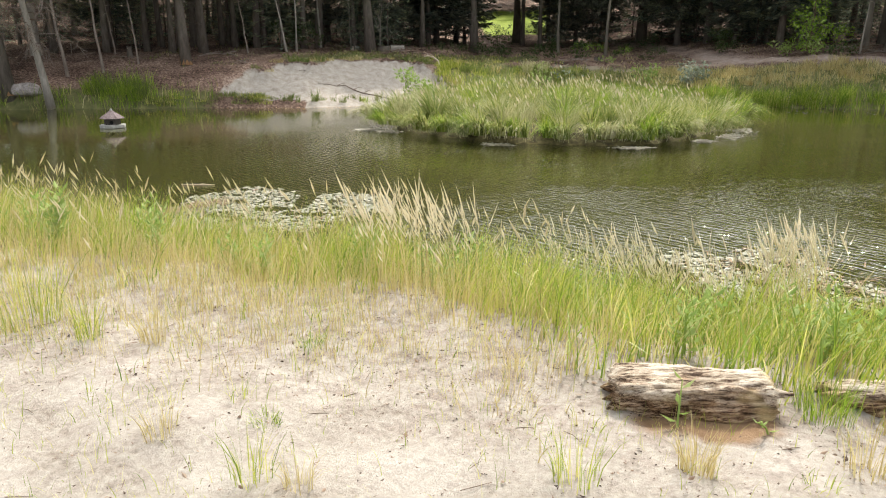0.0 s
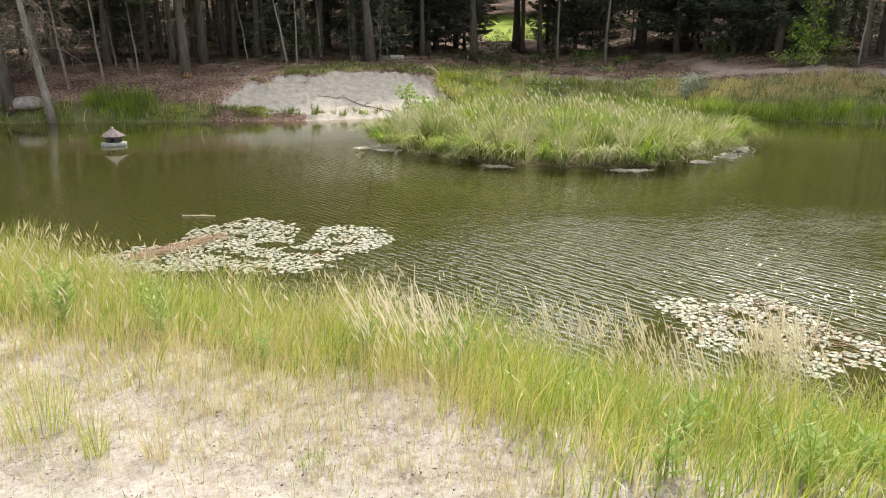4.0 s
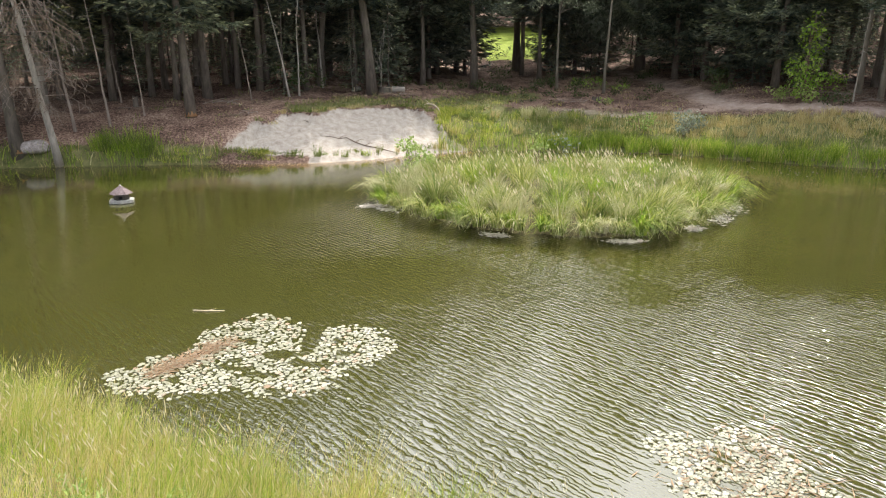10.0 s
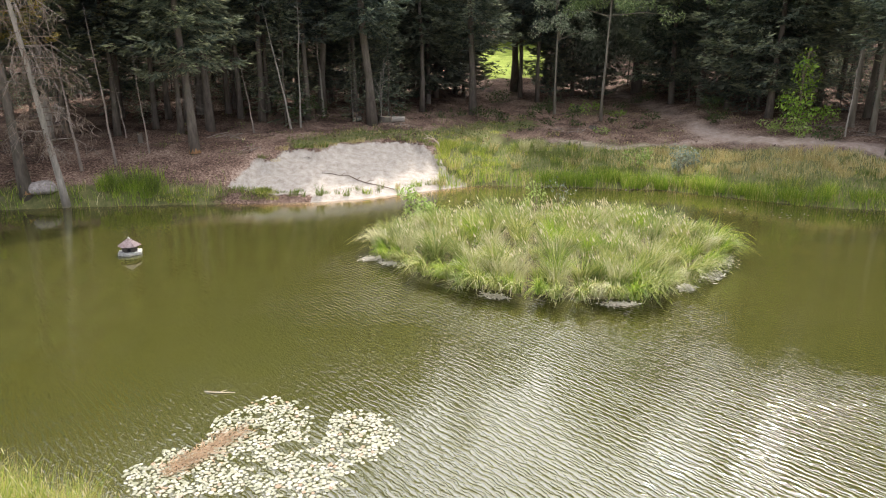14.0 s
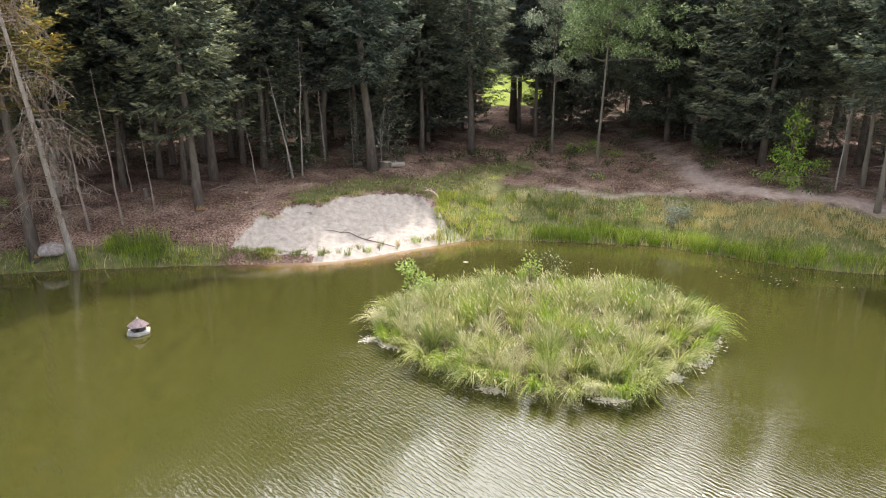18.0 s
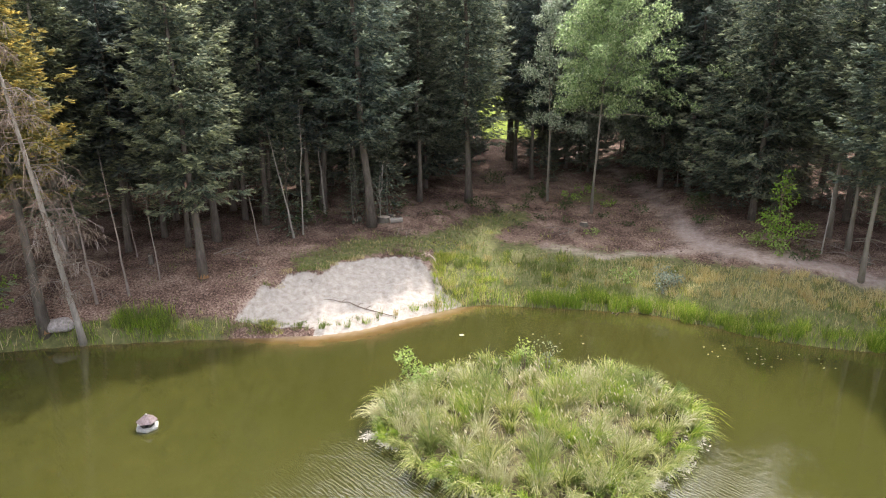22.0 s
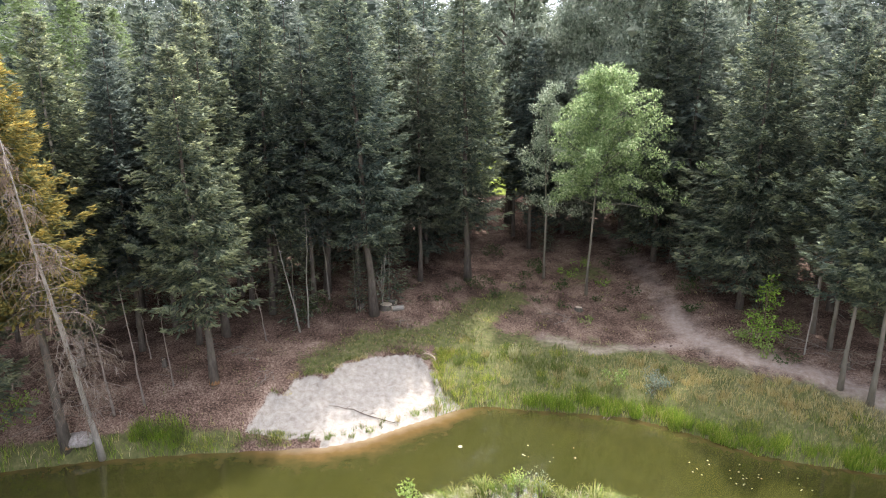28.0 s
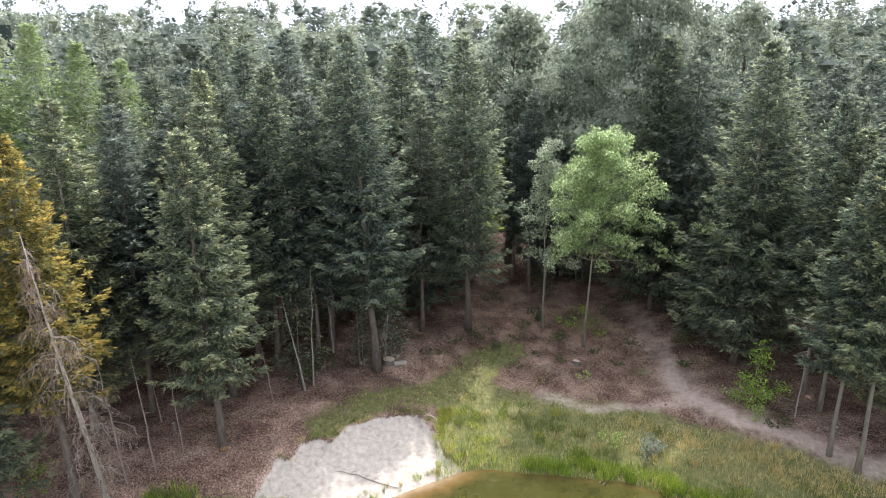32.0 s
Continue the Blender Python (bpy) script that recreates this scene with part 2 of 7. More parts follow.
def ground_mat():
    m, N, L, b = mat_new("pond_ground", 0.92, 0.12)
    at = {}
    for k in ("sand", "grass", "path", "meadow", "mud", "strewn"):
        a = N.new("ShaderNodeAttribute")
        a.attribute_name = k
        at[k] = a.outputs["Fac"]
    fine = noise_tex(N, L, 34.0, 8, 0.75)
    mid = noise_tex(N, L, 3.2, 6, 0.65)
    wide = noise_tex(N, L, 0.45, 5, 0.6)
    litter = ramp(N, L, maths(N, L, "ADD", maths(N, L, "MULTIPLY", noise_tex(N, L, 9.0, 8, 0.8), 0.7), maths(N, L, "MULTIPLY", wide, 0.3)),
                  [(0.41, (0.032, 0.021, 0.016)), (0.465, (0.105, 0.066, 0.049)), (0.525, (0.225, 0.146, 0.108)), (0.60, (0.43, 0.325, 0.25))])
    sand = ramp(N, L, maths(N, L, "ADD", maths(N, L, "MULTIPLY", mid, 0.55), maths(N, L, "MULTIPLY", fine, 0.45)),
                [(0.36, (0.25, 0.208, 0.166)), (0.45, (0.37, 0.325, 0.272)), (0.55, (0.46, 0.413, 0.353)), (0.7, (0.56, 0.515, 0.455))])
    soil = ramp(N, L, mid, [(0.35, (0.085, 0.095, 0.035)), (0.55, (0.15, 0.15, 0.06)), (0.72, (0.25, 0.215, 0.10))])
    trod = ramp(N, L, maths(N, L, "ADD", maths(N, L, "MULTIPLY", mid, 0.6), maths(N, L, "MULTIPLY", fine, 0.4)),
                [(0.36, (0.32, 0.235, 0.19)), (0.52, (0.48, 0.385, 0.325)), (0.68, (0.60, 0.52, 0.46))])
    lawn = ramp(N, L, wide, [(0.35, (0.17, 0.23, 0.03)), (0.65, (0.30, 0.36, 0.07))])
    clay = ramp(N, L, mid, [(0.35, (0.15, 0.085, 0.045)), (0.65, (0.30, 0.195, 0.115))])

    def edge(a, k=1.3):
        j = maths(N, L, "ADD", a, maths(N, L, "MULTIPLY", maths(N, L, "SUBTRACT", noise_tex(N, L, 4.5, 6, 0.7), 0.5), k))
        return maths(N, L, "MULTIPLY", maths(N, L, "SUBTRACT", j, 0.38, True), 4.0, True)

    ragged = maths(N, L, "ADD", at["grass"], maths(N, L, "MULTIPLY", maths(N, L, "SUBTRACT", noise_tex(N, L, 0.9, 4, 0.6), 0.5), 1.3))
    col = mix_rgb(N, L, edge(ragged, 1.3), litter, soil)
    worn = maths(N, L, "ADD", at["path"], maths(N, L, "MULTIPLY", maths(N, L, "SUBTRACT", noise_tex(N, L, 0.9, 7, 0.65), 0.5), 1.5))
    worn = maths(N, L, "MULTIPLY", maths(N, L, "SUBTRACT", worn, 0.15, True), 1.1, True)
    col = mix_rgb(N, L, maths(N, L, "MULTIPLY", worn, 0.75), col, trod)
    col = mix_rgb(N, L, edge(at["sand"], 0.9), col, sand)
    old = maths(N, L, "MULTIPLY", maths(N, L, "SUBTRACT", noise_tex(N, L, 6.5, 8, 0.8), 0.47, True), 8.0, True)
    col = mix_rgb(N, L, maths(N, L, "MULTIPLY", maths(N, L, "MULTIPLY", old, at["strewn"]), 0.8), col, ramp(N, L, fine, [(0.35, (0.12, 0.085, 0.065)), (0.65, (0.33, 0.25, 0.20))]))
    col = mix_rgb(N, L, edge(at["mud"], 0.8), col, clay)
    col = mix_rgb(N, L, edge(at["meadow"], 0.3), col, lawn)
    L.new(col, b.inputs["Base Color"])
    bump(N, L, b, maths(N, L, "ADD", fine, mid), 0.6, 0.05)
    return m


M_GROUND = ground_mat()


def water_mat():
    m, N, L, b = mat_new("pond_water", 0.04, 0.9)
    b.inputs["IOR"].default_value = 1.48
    a = N.new("ShaderNodeAttribute")
    a.attribute_name = "shallow"
    murk = ramp(N, L, noise_tex(N, L, 0.12, 3), [(0.3, (0.041, 0.041, 0.009)), (0.7, (0.053, 0.051, 0.012))])
    j = maths(N, L, "ADD", a.outputs["Fac"], maths(N, L, "MULTIPLY", maths(N, L, "SUBTRACT", noise_tex(N, L, 1.3, 4), 0.5), 0.5), True)
    shoal = ramp(N, L, j, [(0.10, (0.052, 0.050, 0.018)), (0.45, (0.13, 0.082, 0.028)), (1.0, (0.30, 0.22, 0.14))])
    L.new(mix_rgb(N, L, maths(N, L, "MULTIPLY", j, 3.0, True), murk, shoal), b.inputs["Base Color"])
    co = N.new("ShaderNodeTexCoord").outputs["Object"]

    def wave(turn, scale, distort, dscale):
        mp = N.new("ShaderNodeMapping")
        mp.inputs["Rotation"].default_value = (0, 0, radians(turn))
        L.new(co, mp.inputs[0])
        w = N.new("ShaderNodeTexWave")
        for k, v in (("Scale", scale), ("Distortion", distort), ("Detail", 2.5), ("Detail Scale", dscale), ("Detail Roughness", 0.55)):
            w.inputs[k].default_value = v
        L.new(mp.outputs[0], w.inputs[0])
        return w.outputs["Fac"]

    w1, w2 = (maths(N, L, "POWER", w, 4.5) for w in (wave(-44, 2.0, 5.0, 1.1), wave(-35, 2.9, 7.0, 1.3)))
    chop = noise_tex(N, L, 5.0, 3, 0.55, co, (1.0, 2.0, 1.0))
    h = maths(N, L, "ADD", maths(N, L, "ADD", maths(N, L, "MULTIPLY", w1, 0.56), maths(N, L, "MULTIPLY", w2, 0.38)), maths(N, L, "MULTIPLY", chop, 0.16))
    gust = N.new("ShaderNodeAttribute")
    gust.attribute_name = "gust"
    g = maths(N, L, "MULTIPLY", gust.outputs["Fac"], ramp(N, L, noise_tex(N, L, 0.35, 3), [(0.3, (0.5, 0.5, 0.5)), (0.65, (1, 1, 1))]))
    bp = N.new("ShaderNodeBump")
    bp.inputs["Distance"].default_value = 0.027
    L.new(g, bp.inputs["Strength"])
    L.new(h, bp.inputs["Height"])
    L.new(bp.outputs[0], b.inputs["Normal"])
    return m


M_WATER = water_mat()
M_ROOF = bark_mat("cedar_shingle", (0.11, 0.08, 0.078), (0.31, 0.25, 0.245), 0, 9.0)
M_DARKWOOD = bark_mat("dark_boards", (0.045, 0.04, 0.035), (0.11, 0.10, 0.085), 0, 9.0)
M_GREYWOOD = bark_mat("bleached_boards", (0.30, 0.29, 0.26), (0.52, 0.51, 0.46), 0, 9.0)


# ---- building helpers ----
rng = np.random.default_rng(7)


def data_mesh(name, V, F, smooth=False):
    me = bpy.data.meshes.new(name)
    me.from_pydata(np.asarray(V, dtype=np.float64), [], np.asarray(F).tolist() if not isinstance(F, list) else F)
    if smooth:
        me.polygons.foreach_set("use_smooth", np.ones(len(me.polygons), dtype=bool))
    me.update()
    return me


def thing(name, m=None, **tags):
    """An Empty that carries the parts of one thing."""
    ob = new(name)
    ob.empty_display_size = 0.2
    if m is not None:
        ob.matrix_basis = m
    return tagged(ob, **tags)


def part(name, mesh, material, parent=None, label=""):
    if isinstance(mesh, bmesh.types.BMesh):
        me = bpy.data.meshes.new(name)
        mesh.to_mesh(me)
        mesh.free()
        mesh = me
    if material and not mesh.materials:
        mesh.materials.append(material)
    ob = new(name, mesh)
    if parent:
        ob.parent = parent
    return tagged(ob, label=label)


def poly_dist(px, py, poly):
    """Signed distance from points to a closed outline: negative inside."""
    px, py = np.asarray(px, float), np.asarray(py, float)
    best, inside = np.full(px.shape, 1e9), np.zeros(px.shape, bool)
    for (ax, ay), (bx, by) in zip(poly, poly[1:] + poly[:1]):
        dx, dy = bx - ax, by - ay
        t = np.clip(((px - ax) * dx + (py - ay) * dy) / (dx * dx + dy * dy + 1e-12), 0, 1)
        best = np.minimum(best, np.hypot(px - ax - t * dx, py - ay - t * dy))
        if dy != 0:
            cross = ((ay > py) != (by > py)) & (px < dx * (py - ay) / dy + ax)
            inside ^= cross
    return np.where(inside, -best, best)


def sstep(a, b, v):
    t = np.clip((v - a) / (b - a), 0, 1)
    return t * t * (3 - 2 * t)


def lumps(x, y, scale, seed=0):
    """Soft random relief between about -1 and 1, from a few summed waves."""
    r = np.random.default_rng(seed)
    out = 0
    for k in range(7):
        a, f, p = r.uniform(0, math.tau), r.uniform(0.5, 2.2) / scale, r.uniform(0, math.tau)
        out = out + np.sin((x * math.cos(a) + y * math.sin(a)) * f * math.tau + p)
    return out / 3.2


# ---- plan of the ground ----
FAR_SHORE = [(-60, 24), (-34, 28), (-22, 31.1), (-18.3, 31.9), (-12.7, 32.6), (-10, 32.8), (-6.2, 33.2), (-4.2, 33.9), (-1.8, 35.5), (1.2, 37.3), (2.9, 37.7), (5.2, 37.3), (9.4, 36.7),
             (11.7, 36.3), (13.3, 35.4), (14.9, 34.4), (16.3, 33.3), (17.9, 32.3), (19.7, 31.6), (22, 31), (30, 28.5)]
NEAR_SHORE = [(38, 22), (40, 12), (30, 5), (14, 3.4), (6, 4.2), (3.4, 4.9), (2.0, 5.4), (0.5, 6.2), (-1.1, 6.8), (-3.3, 7.6), (-4.7, 8.4), (-6.5, 9.3), (-10, 10.6), (-18, 12), (-34, 13), (-60, 16)]
POND = FAR_SHORE + NEAR_SHORE
ISLET = [(-2.2, 23.6), (-1.7, 22.7), (-0.5, 21.2), (1.0, 19.7), (1.9, 19.3), (3.9, 18.8), (5.6, 18.7), (7.0, 19.9), (8.3, 21.1), (9.5, 22.5), (10.0, 23.8), (9.9, 25.2), (9.1, 26.7), (7.3, 27.8), (5, 28.4),
         (2.2, 28.5), (-0.3, 27.4), (-1.9, 25.6)]
SANDBANK = [(-11.0, 33.6), (-10.6, 34.6), (-10.1, 36.5), (-9.3, 36.2), (-8.8, 37.6), (-7.5, 38.1), (-7.0, 37.7), (-6.3, 39.2), (-4.3, 40.4), (-1.6, 41.1), (-0.2, 39.6), (0.3, 38.2), (1.5, 37.5), (1.2, 37.0),
            (-1.8, 35.1), (-4.2, 33.8), (-6.2, 33.5), (-8.6, 33.35)]
PATH_LINE = [(40, 33.0), (31, 34.0), (25.8, 35.2), (23.9, 36.8), (19.6, 40.7), (17.6, 44.2), (17.9, 53.7), (17.4, 65.0), (15.0, 75.0)]
TRACK_LINE = [(18.4, 42.6), (15.6, 42.7), (10.6, 42.7), (7.2, 44.4)]


def line_dist(x, y, pts):
    best = np.full(np.shape(x), 1e9)
    for (ax, ay), (bx, by) in zip(pts, pts[1:]):
        dx, dy = bx - ax, by - ay
        t = np.clip(((x - ax) * dx + (y - ay) * dy) / (dx * dx + dy * dy), 0, 1)
        best = np.minimum(best, np.hypot(x - ax - t * dx, y - ay - t * dy))
    return best


def ground_z(x, y):
    x, y = np.asarray(x, float), np.asarray(y, float)
    d = poly_dist(x, y, POND)
    o = np.maximum(d, 0)
    near = 1.14 * sstep(-0.3, 2.7, d) + 0.012 * np.minimum(o, 60) + (0.025 * lumps(x, y, 1.1, 3) + 0.014 * lumps(x, y, 0.42, 4)) * sstep(0.2, 2, d)
    rise = 2.0 + (1.45 - 2.0) * sstep(-1, 4, x) + 0.65 * sstep(15, 22, x)
    k = 2.2 + 1.4 * sstep(-1, 4, x)
    far = rise * (1 - np.exp(-o / k)) + 0.055 * np.minimum(o, 210) + 0.001 * np.clip(o - 20, 0, 40) ** 2 + 0.045 * np.clip(o - 60, 0, 150)
    far = far + (0.10 * lumps(x, y, 5, 5) + 0.05 * lumps(x, y, 1.3, 6)) * sstep(0.5, 4, d)
    sd = poly_dist(x, y, SANDBANK)
    ramp_up = 0.05 + 0.345 * o + (0.09 * lumps(x, y, 1.6, 9) + 0.025 * lumps(x, y, 0.9, 10)) * sstep(0.4, 2, d)
    cut = sstep(-0.12, 0.5, -sd + 0.12 * lumps(x, y, 0.8, 17))
    far = far * (1 - cut) + np.minimum(ramp_up, far - 0.32 * sstep(0.5, 3.0, o)) * cut
    land = np.where(y > 20, far, near)
    under = -0.9 * sstep(0, 3.5, -d) - 0.02
    return np.where(d > 0, land, under)


def gz(x, y):
    return float(ground_z(np.array([x]), np.array([y]))[0])


def spread(*runs):
    out = []
    for a, b, s in runs:
        out.append(np.arange(a, b, s))
    return np.unique(np.round(np.concatenate(out), 4))


def build_ground():
    xs = spread((-2500, -300, 400), (-300, -60, 24), (-60, -27, 1.5), (-27, -12, 0.5), (-12, -8, 0.25), (-8, -3.5, 0.25), (-3.5, 3.5, 0.11), (3.5, 8, 0.3), (8, 30, 0.5), (30, 62, 1.5), (62, 300, 24), (300, 2600, 400))
    ys = spread((-2500, -200, 400), (-200, -10, 20), (-10, 0, 1.0), (0, 1, 0.4), (1, 9, 0.11), (9, 14, 0.5), (14, 30, 2.0), (30, 43, 0.25), (43, 66, 0.6), (66, 120, 2.0), (120, 300, 12), (300, 2600, 400))
    X, Y = np.meshgrid(xs, ys)
    Z = ground_z(X, Y)
    nx, ny = len(xs), len(ys)
    i = np.arange(nx * ny).reshape(ny, nx)
    F = np.stack([i[:-1, :-1], i[:-1, 1:], i[1:, 1:], i[1:, :-1]], -1).reshape(-1, 4)
    V = np.stack([X, Y, Z], -1).reshape(-1, 3)
    me = data_mesh("ground", V, F, True)
    x, y = V[:, 0], V[:, 1]
    d = poly_dist(x, y, POND)
    near = y < 20
    sand = np.where(near, 1 - sstep(3.3, 4.6, y - 0.5 * sstep(-1, -2.5, x) + 0.7 * sstep(0, 0.4, x)) * 0.62, sstep(-0.18, 0.32, -poly_dist(x, y, SANDBANK)))
    sand = np.maximum(sand, np.where(near | (x < -6.5) | (x > -0.9), 0, sstep(0.7, 0.1, d) * (d > -0.5)))
    strip = 0.75 * sstep(2.4, 0.6, line_dist(x, y, [(-7.5, 39.3), (-5.0, 42.0), (-2.5, 43.4), (0.5, 43.6)])) * (poly_dist(x, y, SANDBANK) > 0)
    right = sstep(-0.8, 1.0, x) * sstep(9.0, 5.5, d + 0.10 * np.clip(x - 8, -8, 20))
    knoll = 0.75 * sstep(2.8, 0.8, line_dist(x, y, [(1.5, 45), (3.5, 49), (5.5, 51)]))
    left = sstep(1.6, 0.6, d) * sstep(-10.0, -12.5, x) + 0.55 * sstep(4.5, 1, np.hypot(x - 12.5, y - 56.5)) + 0.5 * sstep(2.2, 0.4, np.hypot((x - 15.2) * 1.3, y - 47.6))
    grass = np.where(near, sstep(3.3, 4.9, y - 0.5 * sstep(-1, -2.5, x) + 0.7 * sstep(0, 0.4, x)), np.clip(strip + right + knoll + left, 0, 1))
    path = np.maximum(np.maximum(0.42 * sstep(2.6, 0.8, line_dist(x, y, PATH_LINE)), 1.15 * sstep(1.35, 0.35, line_dist(x, y, PATH_LINE))), 0.8 * sstep(1.0, 0.0, line_dist(x, y, TRACK_LINE)))
    path = path * (1 - 0.50 * sstep(45.5, 50, y))
    meadow = sstep(0, 4, -poly_dist(x, y, [(3.0, 79), (13.5, 79), (22, 134), (3, 134)]))
    strewn = np.where(near, 0.2 + 0.6 * sstep(1.7, 2.7, y + 0.3 * x), 0.05 * (sand > 0.3))
    mud = np.where(near, 0.85 * sstep(0.22, 0.03, np.abs(y - 2.30 + 0.08 * (x - 1.0))) * sstep(0.46, 0.15, np.abs(x - 1.0)), 0)
    for k, v in (("sand", sand), ("grass", grass), ("path", path), ("meadow", meadow), ("mud", mud), ("strewn", strewn)):
        me.attributes.new(k, "FLOAT", "POINT").data.foreach_set("value", np.ascontiguousarray(v, dtype=np.float32))
    g = part("ground", me, M_GROUND)
    tagged(g, "pale sand, brown needle litter and grassy soil around the pond", "ground", kind="structure")


build_ground()


def build_water():
    xs, ys = np.arange(-62, 42.1, 0.5), np.arange(2, 39.1, 0.5)
    X, Y = np.meshgrid(xs, ys)
    i = np.arange(X.size).reshape(X.shape)
    F = np.stack([i[:-1, :-1], i[:-1, 1:], i[1:, 1:], i[1:, :-1]], -1).reshape(-1, 4)
    V = np.stack([X, Y, 0 * X], -1).reshape(-1, 3)
    me = data_mesh("water", V, F, True)
    x, y = V[:, 0], V[:, 1]
    d = -poly_dist(x, y, POND)
    shore = np.exp(-np.clip(d, 0, 9) / 1.0) * sstep(20, 30, y) * (0.35 + 0.65 * sstep(-11.5, -7, x) * sstep(3.0, 0.5, x))
    isl = 0.12 * np.exp(-np.clip(poly_dist(x, y, ISLET), 0, 9) / 0.5)
    gust = 0.05 + 0.95 * sstep(-9.5, -4.5, x + 0.45 * (16 - y)) * sstep(27.0, 22.5, y + 1.0 * lumps(x, y, 3.0, 7)) * (1 - 0.50 * sstep(7.5, 11.5, y) - 0.22 * sstep(11.5, 14.5, y) + 0.16 * sstep(16, 18.5, y))
    lee = poly_dist(x, y, [(1.0, 5.6), (1.8, 6.9), (2.7, 8.0), (4.2, 8.3), (5.4, 6.2), (5.2, 4.0)])  # weed and leaves keep the water still here
    gust = gust * (0.12 + 0.88 * sstep(-0.4, 1.2, lee))
    gust = gust * (1 + 0.45 * sstep(-9, -6, x) * sstep(2.0, -0.5, x) * sstep(16, 18.5, y)) * (1 - 0.55 * sstep(5.5, 8.5, x) * sstep(13.5, 16.5, y))  # sheltered behind the islet
    for k, v in (("shallow", np.maximum(shore, isl)), ("gust", gust)):
        me.attributes.new(k, "FLOAT", "POINT").data.foreach_set("value", np.ascontiguousarray(v, dtype=np.float32))
    tagged(part("water", me, M_WATER), "murky olive-green pond water with wind ripples", "water", kind="structure")


build_water()


# ---- plants: how blades, needles and leaves are made ----
def blades(base, height, width, lean, bend, seg=3, face=None, r=rng, hang=0.45):
    """Tapering grass blades. base n x 3; lean: n angles; bend: how far the tip hangs over."""
    n = len(base)
    s = np.linspace(0, 1, seg + 1)
    dirx, diry = np.cos(lean), np.sin(lean)
    face = r.uniform(0, math.tau, n) if face is None else face
    wx, wy = np.cos(face), np.sin(face)
    V = np.empty((n, 2 * seg + 1, 3))
    for k in range(seg + 1):
        out = height * bend * s[k] ** 1.8
        up = height * (s[k] - hang * bend * s[k] ** 2.6)
        w = width * 0.5 * (1 - 0.75 * s[k])
        c = np.stack([base[:, 0] + dirx * out, base[:, 1] + diry * out, base[:, 2] + up], 1)
        if k < seg:
            V[:, 2 * k] = c - np.stack([wx * w, wy * w, 0 * w], 1)
            V[:, 2 * k + 1] = c + np.stack([wx * w, wy * w, 0 * w], 1)
        else:
            V[:, 2 * seg] = c
    pat = []
    for k in range(seg - 1):
        a = 2 * k
        pat += [(a, a + 1, a + 3), (a, a + 3, a + 2)]
    pat.append((2 * seg - 2, 2 * seg - 1, 2 * seg))
    F = (np.arange(n)[:, None, None] * (2 * seg + 1) + np.array(pat)[None]).reshape(-1, 3)
    return V.reshape(-1, 3), F, V[:, 2 * seg]


def kites(p, d, length, width, nrm):
    """Small pointed sprays: from p along d, widest a third of the way, folded a little along the middle."""
    side = np.cross(d, nrm)
    side /= np.linalg.norm(side, axis=1, keepdims=True) + 1e-9
    a = p + d * (length * 0.42)[:, None]
    low = nrm * (width * 0.22)[:, None]
    V = np.stack([p, a + side * width[:, None] * 0.5 - low, p + d * length[:, None], a - side * width[:, None] * 0.5 - low], 1)
    n = len(p)
    F = (np.arange(n)[:, None, None] * 4 + np.array([(0, 1, 2), (0, 2, 3)])[None]).reshape(-1, 3)
    return V.reshape(-1, 3), F


def join(sets):
    Vs, Fs, o = [], [], 0
    for V, F in sets:
        Vs.append(V)
        Fs.append(np.asarray(F) + o)
        o += len(V)
    return np.concatenate(Vs), np.concatenate(Fs)


def heads(tips, lean, length, width, bend=0.5, r=rng):
    """Spindle-shaped seed heads on the tips of stems: three crossing slim kites each."""
    n = len(tips)
    d = np.stack([np.cos(lean) * bend, np.sin(lean) * bend, np.ones(n)], 1)
    d /= np.linalg.norm(d, axis=1, keepdims=True)
    out = []
    for k in range(3):
        a = lean + 1.05 * k
        nv = np.stack([np.cos(a), np.sin(a), -bend * np.cos(a - lean)], 1)
        nv /= np.linalg.norm(nv, axis=1, keepdims=True)
        out.append(kites(tips - d * 0.15 * length[:, None], d, length, width, nv))
    return join(out)


def tube(pts, radii, sides=8, cap=True):
    """A tapering round stem through pts."""
    pts, n = [Vector(p) for p in pts], len(pts)
    V, F = [], []
    ref = Vector((1, 0, 0))
    for i, p in enumerate(pts):
        t = (pts[min(i + 1, n - 1)] - pts[max(i - 1, 0)]).normalized()
        u = ref - t * ref.dot(t)
        if u.length < 1e-3:
            u = Vector((0, 1, 0)) - t * t.y
        u.normalize()
        ref = u
        v = t.cross(u)
        for k in range(sides):
            a = math.tau * k / sides
            V.append(p + (u * math.cos(a) + v * math.sin(a)) * radii[i])
    for i in range(n - 1):
        for k in range(sides):
            a, b = i * sides + k, i * sides + (k + 1) % sides
            F.append((a, b, b + sides, a + sides))
    if cap:
        F.append(tuple(range((n - 1) * sides, n * sides)))
        F.append(tuple(reversed(range(sides))))
    return [tuple(v) for v in V], F


def tube_join(tubes):
    V, F = [], []
    for v, f in tubes:
        o = len(V)
        V += v
        F += [tuple(i + o for i in q) for q in f]
    return V, F


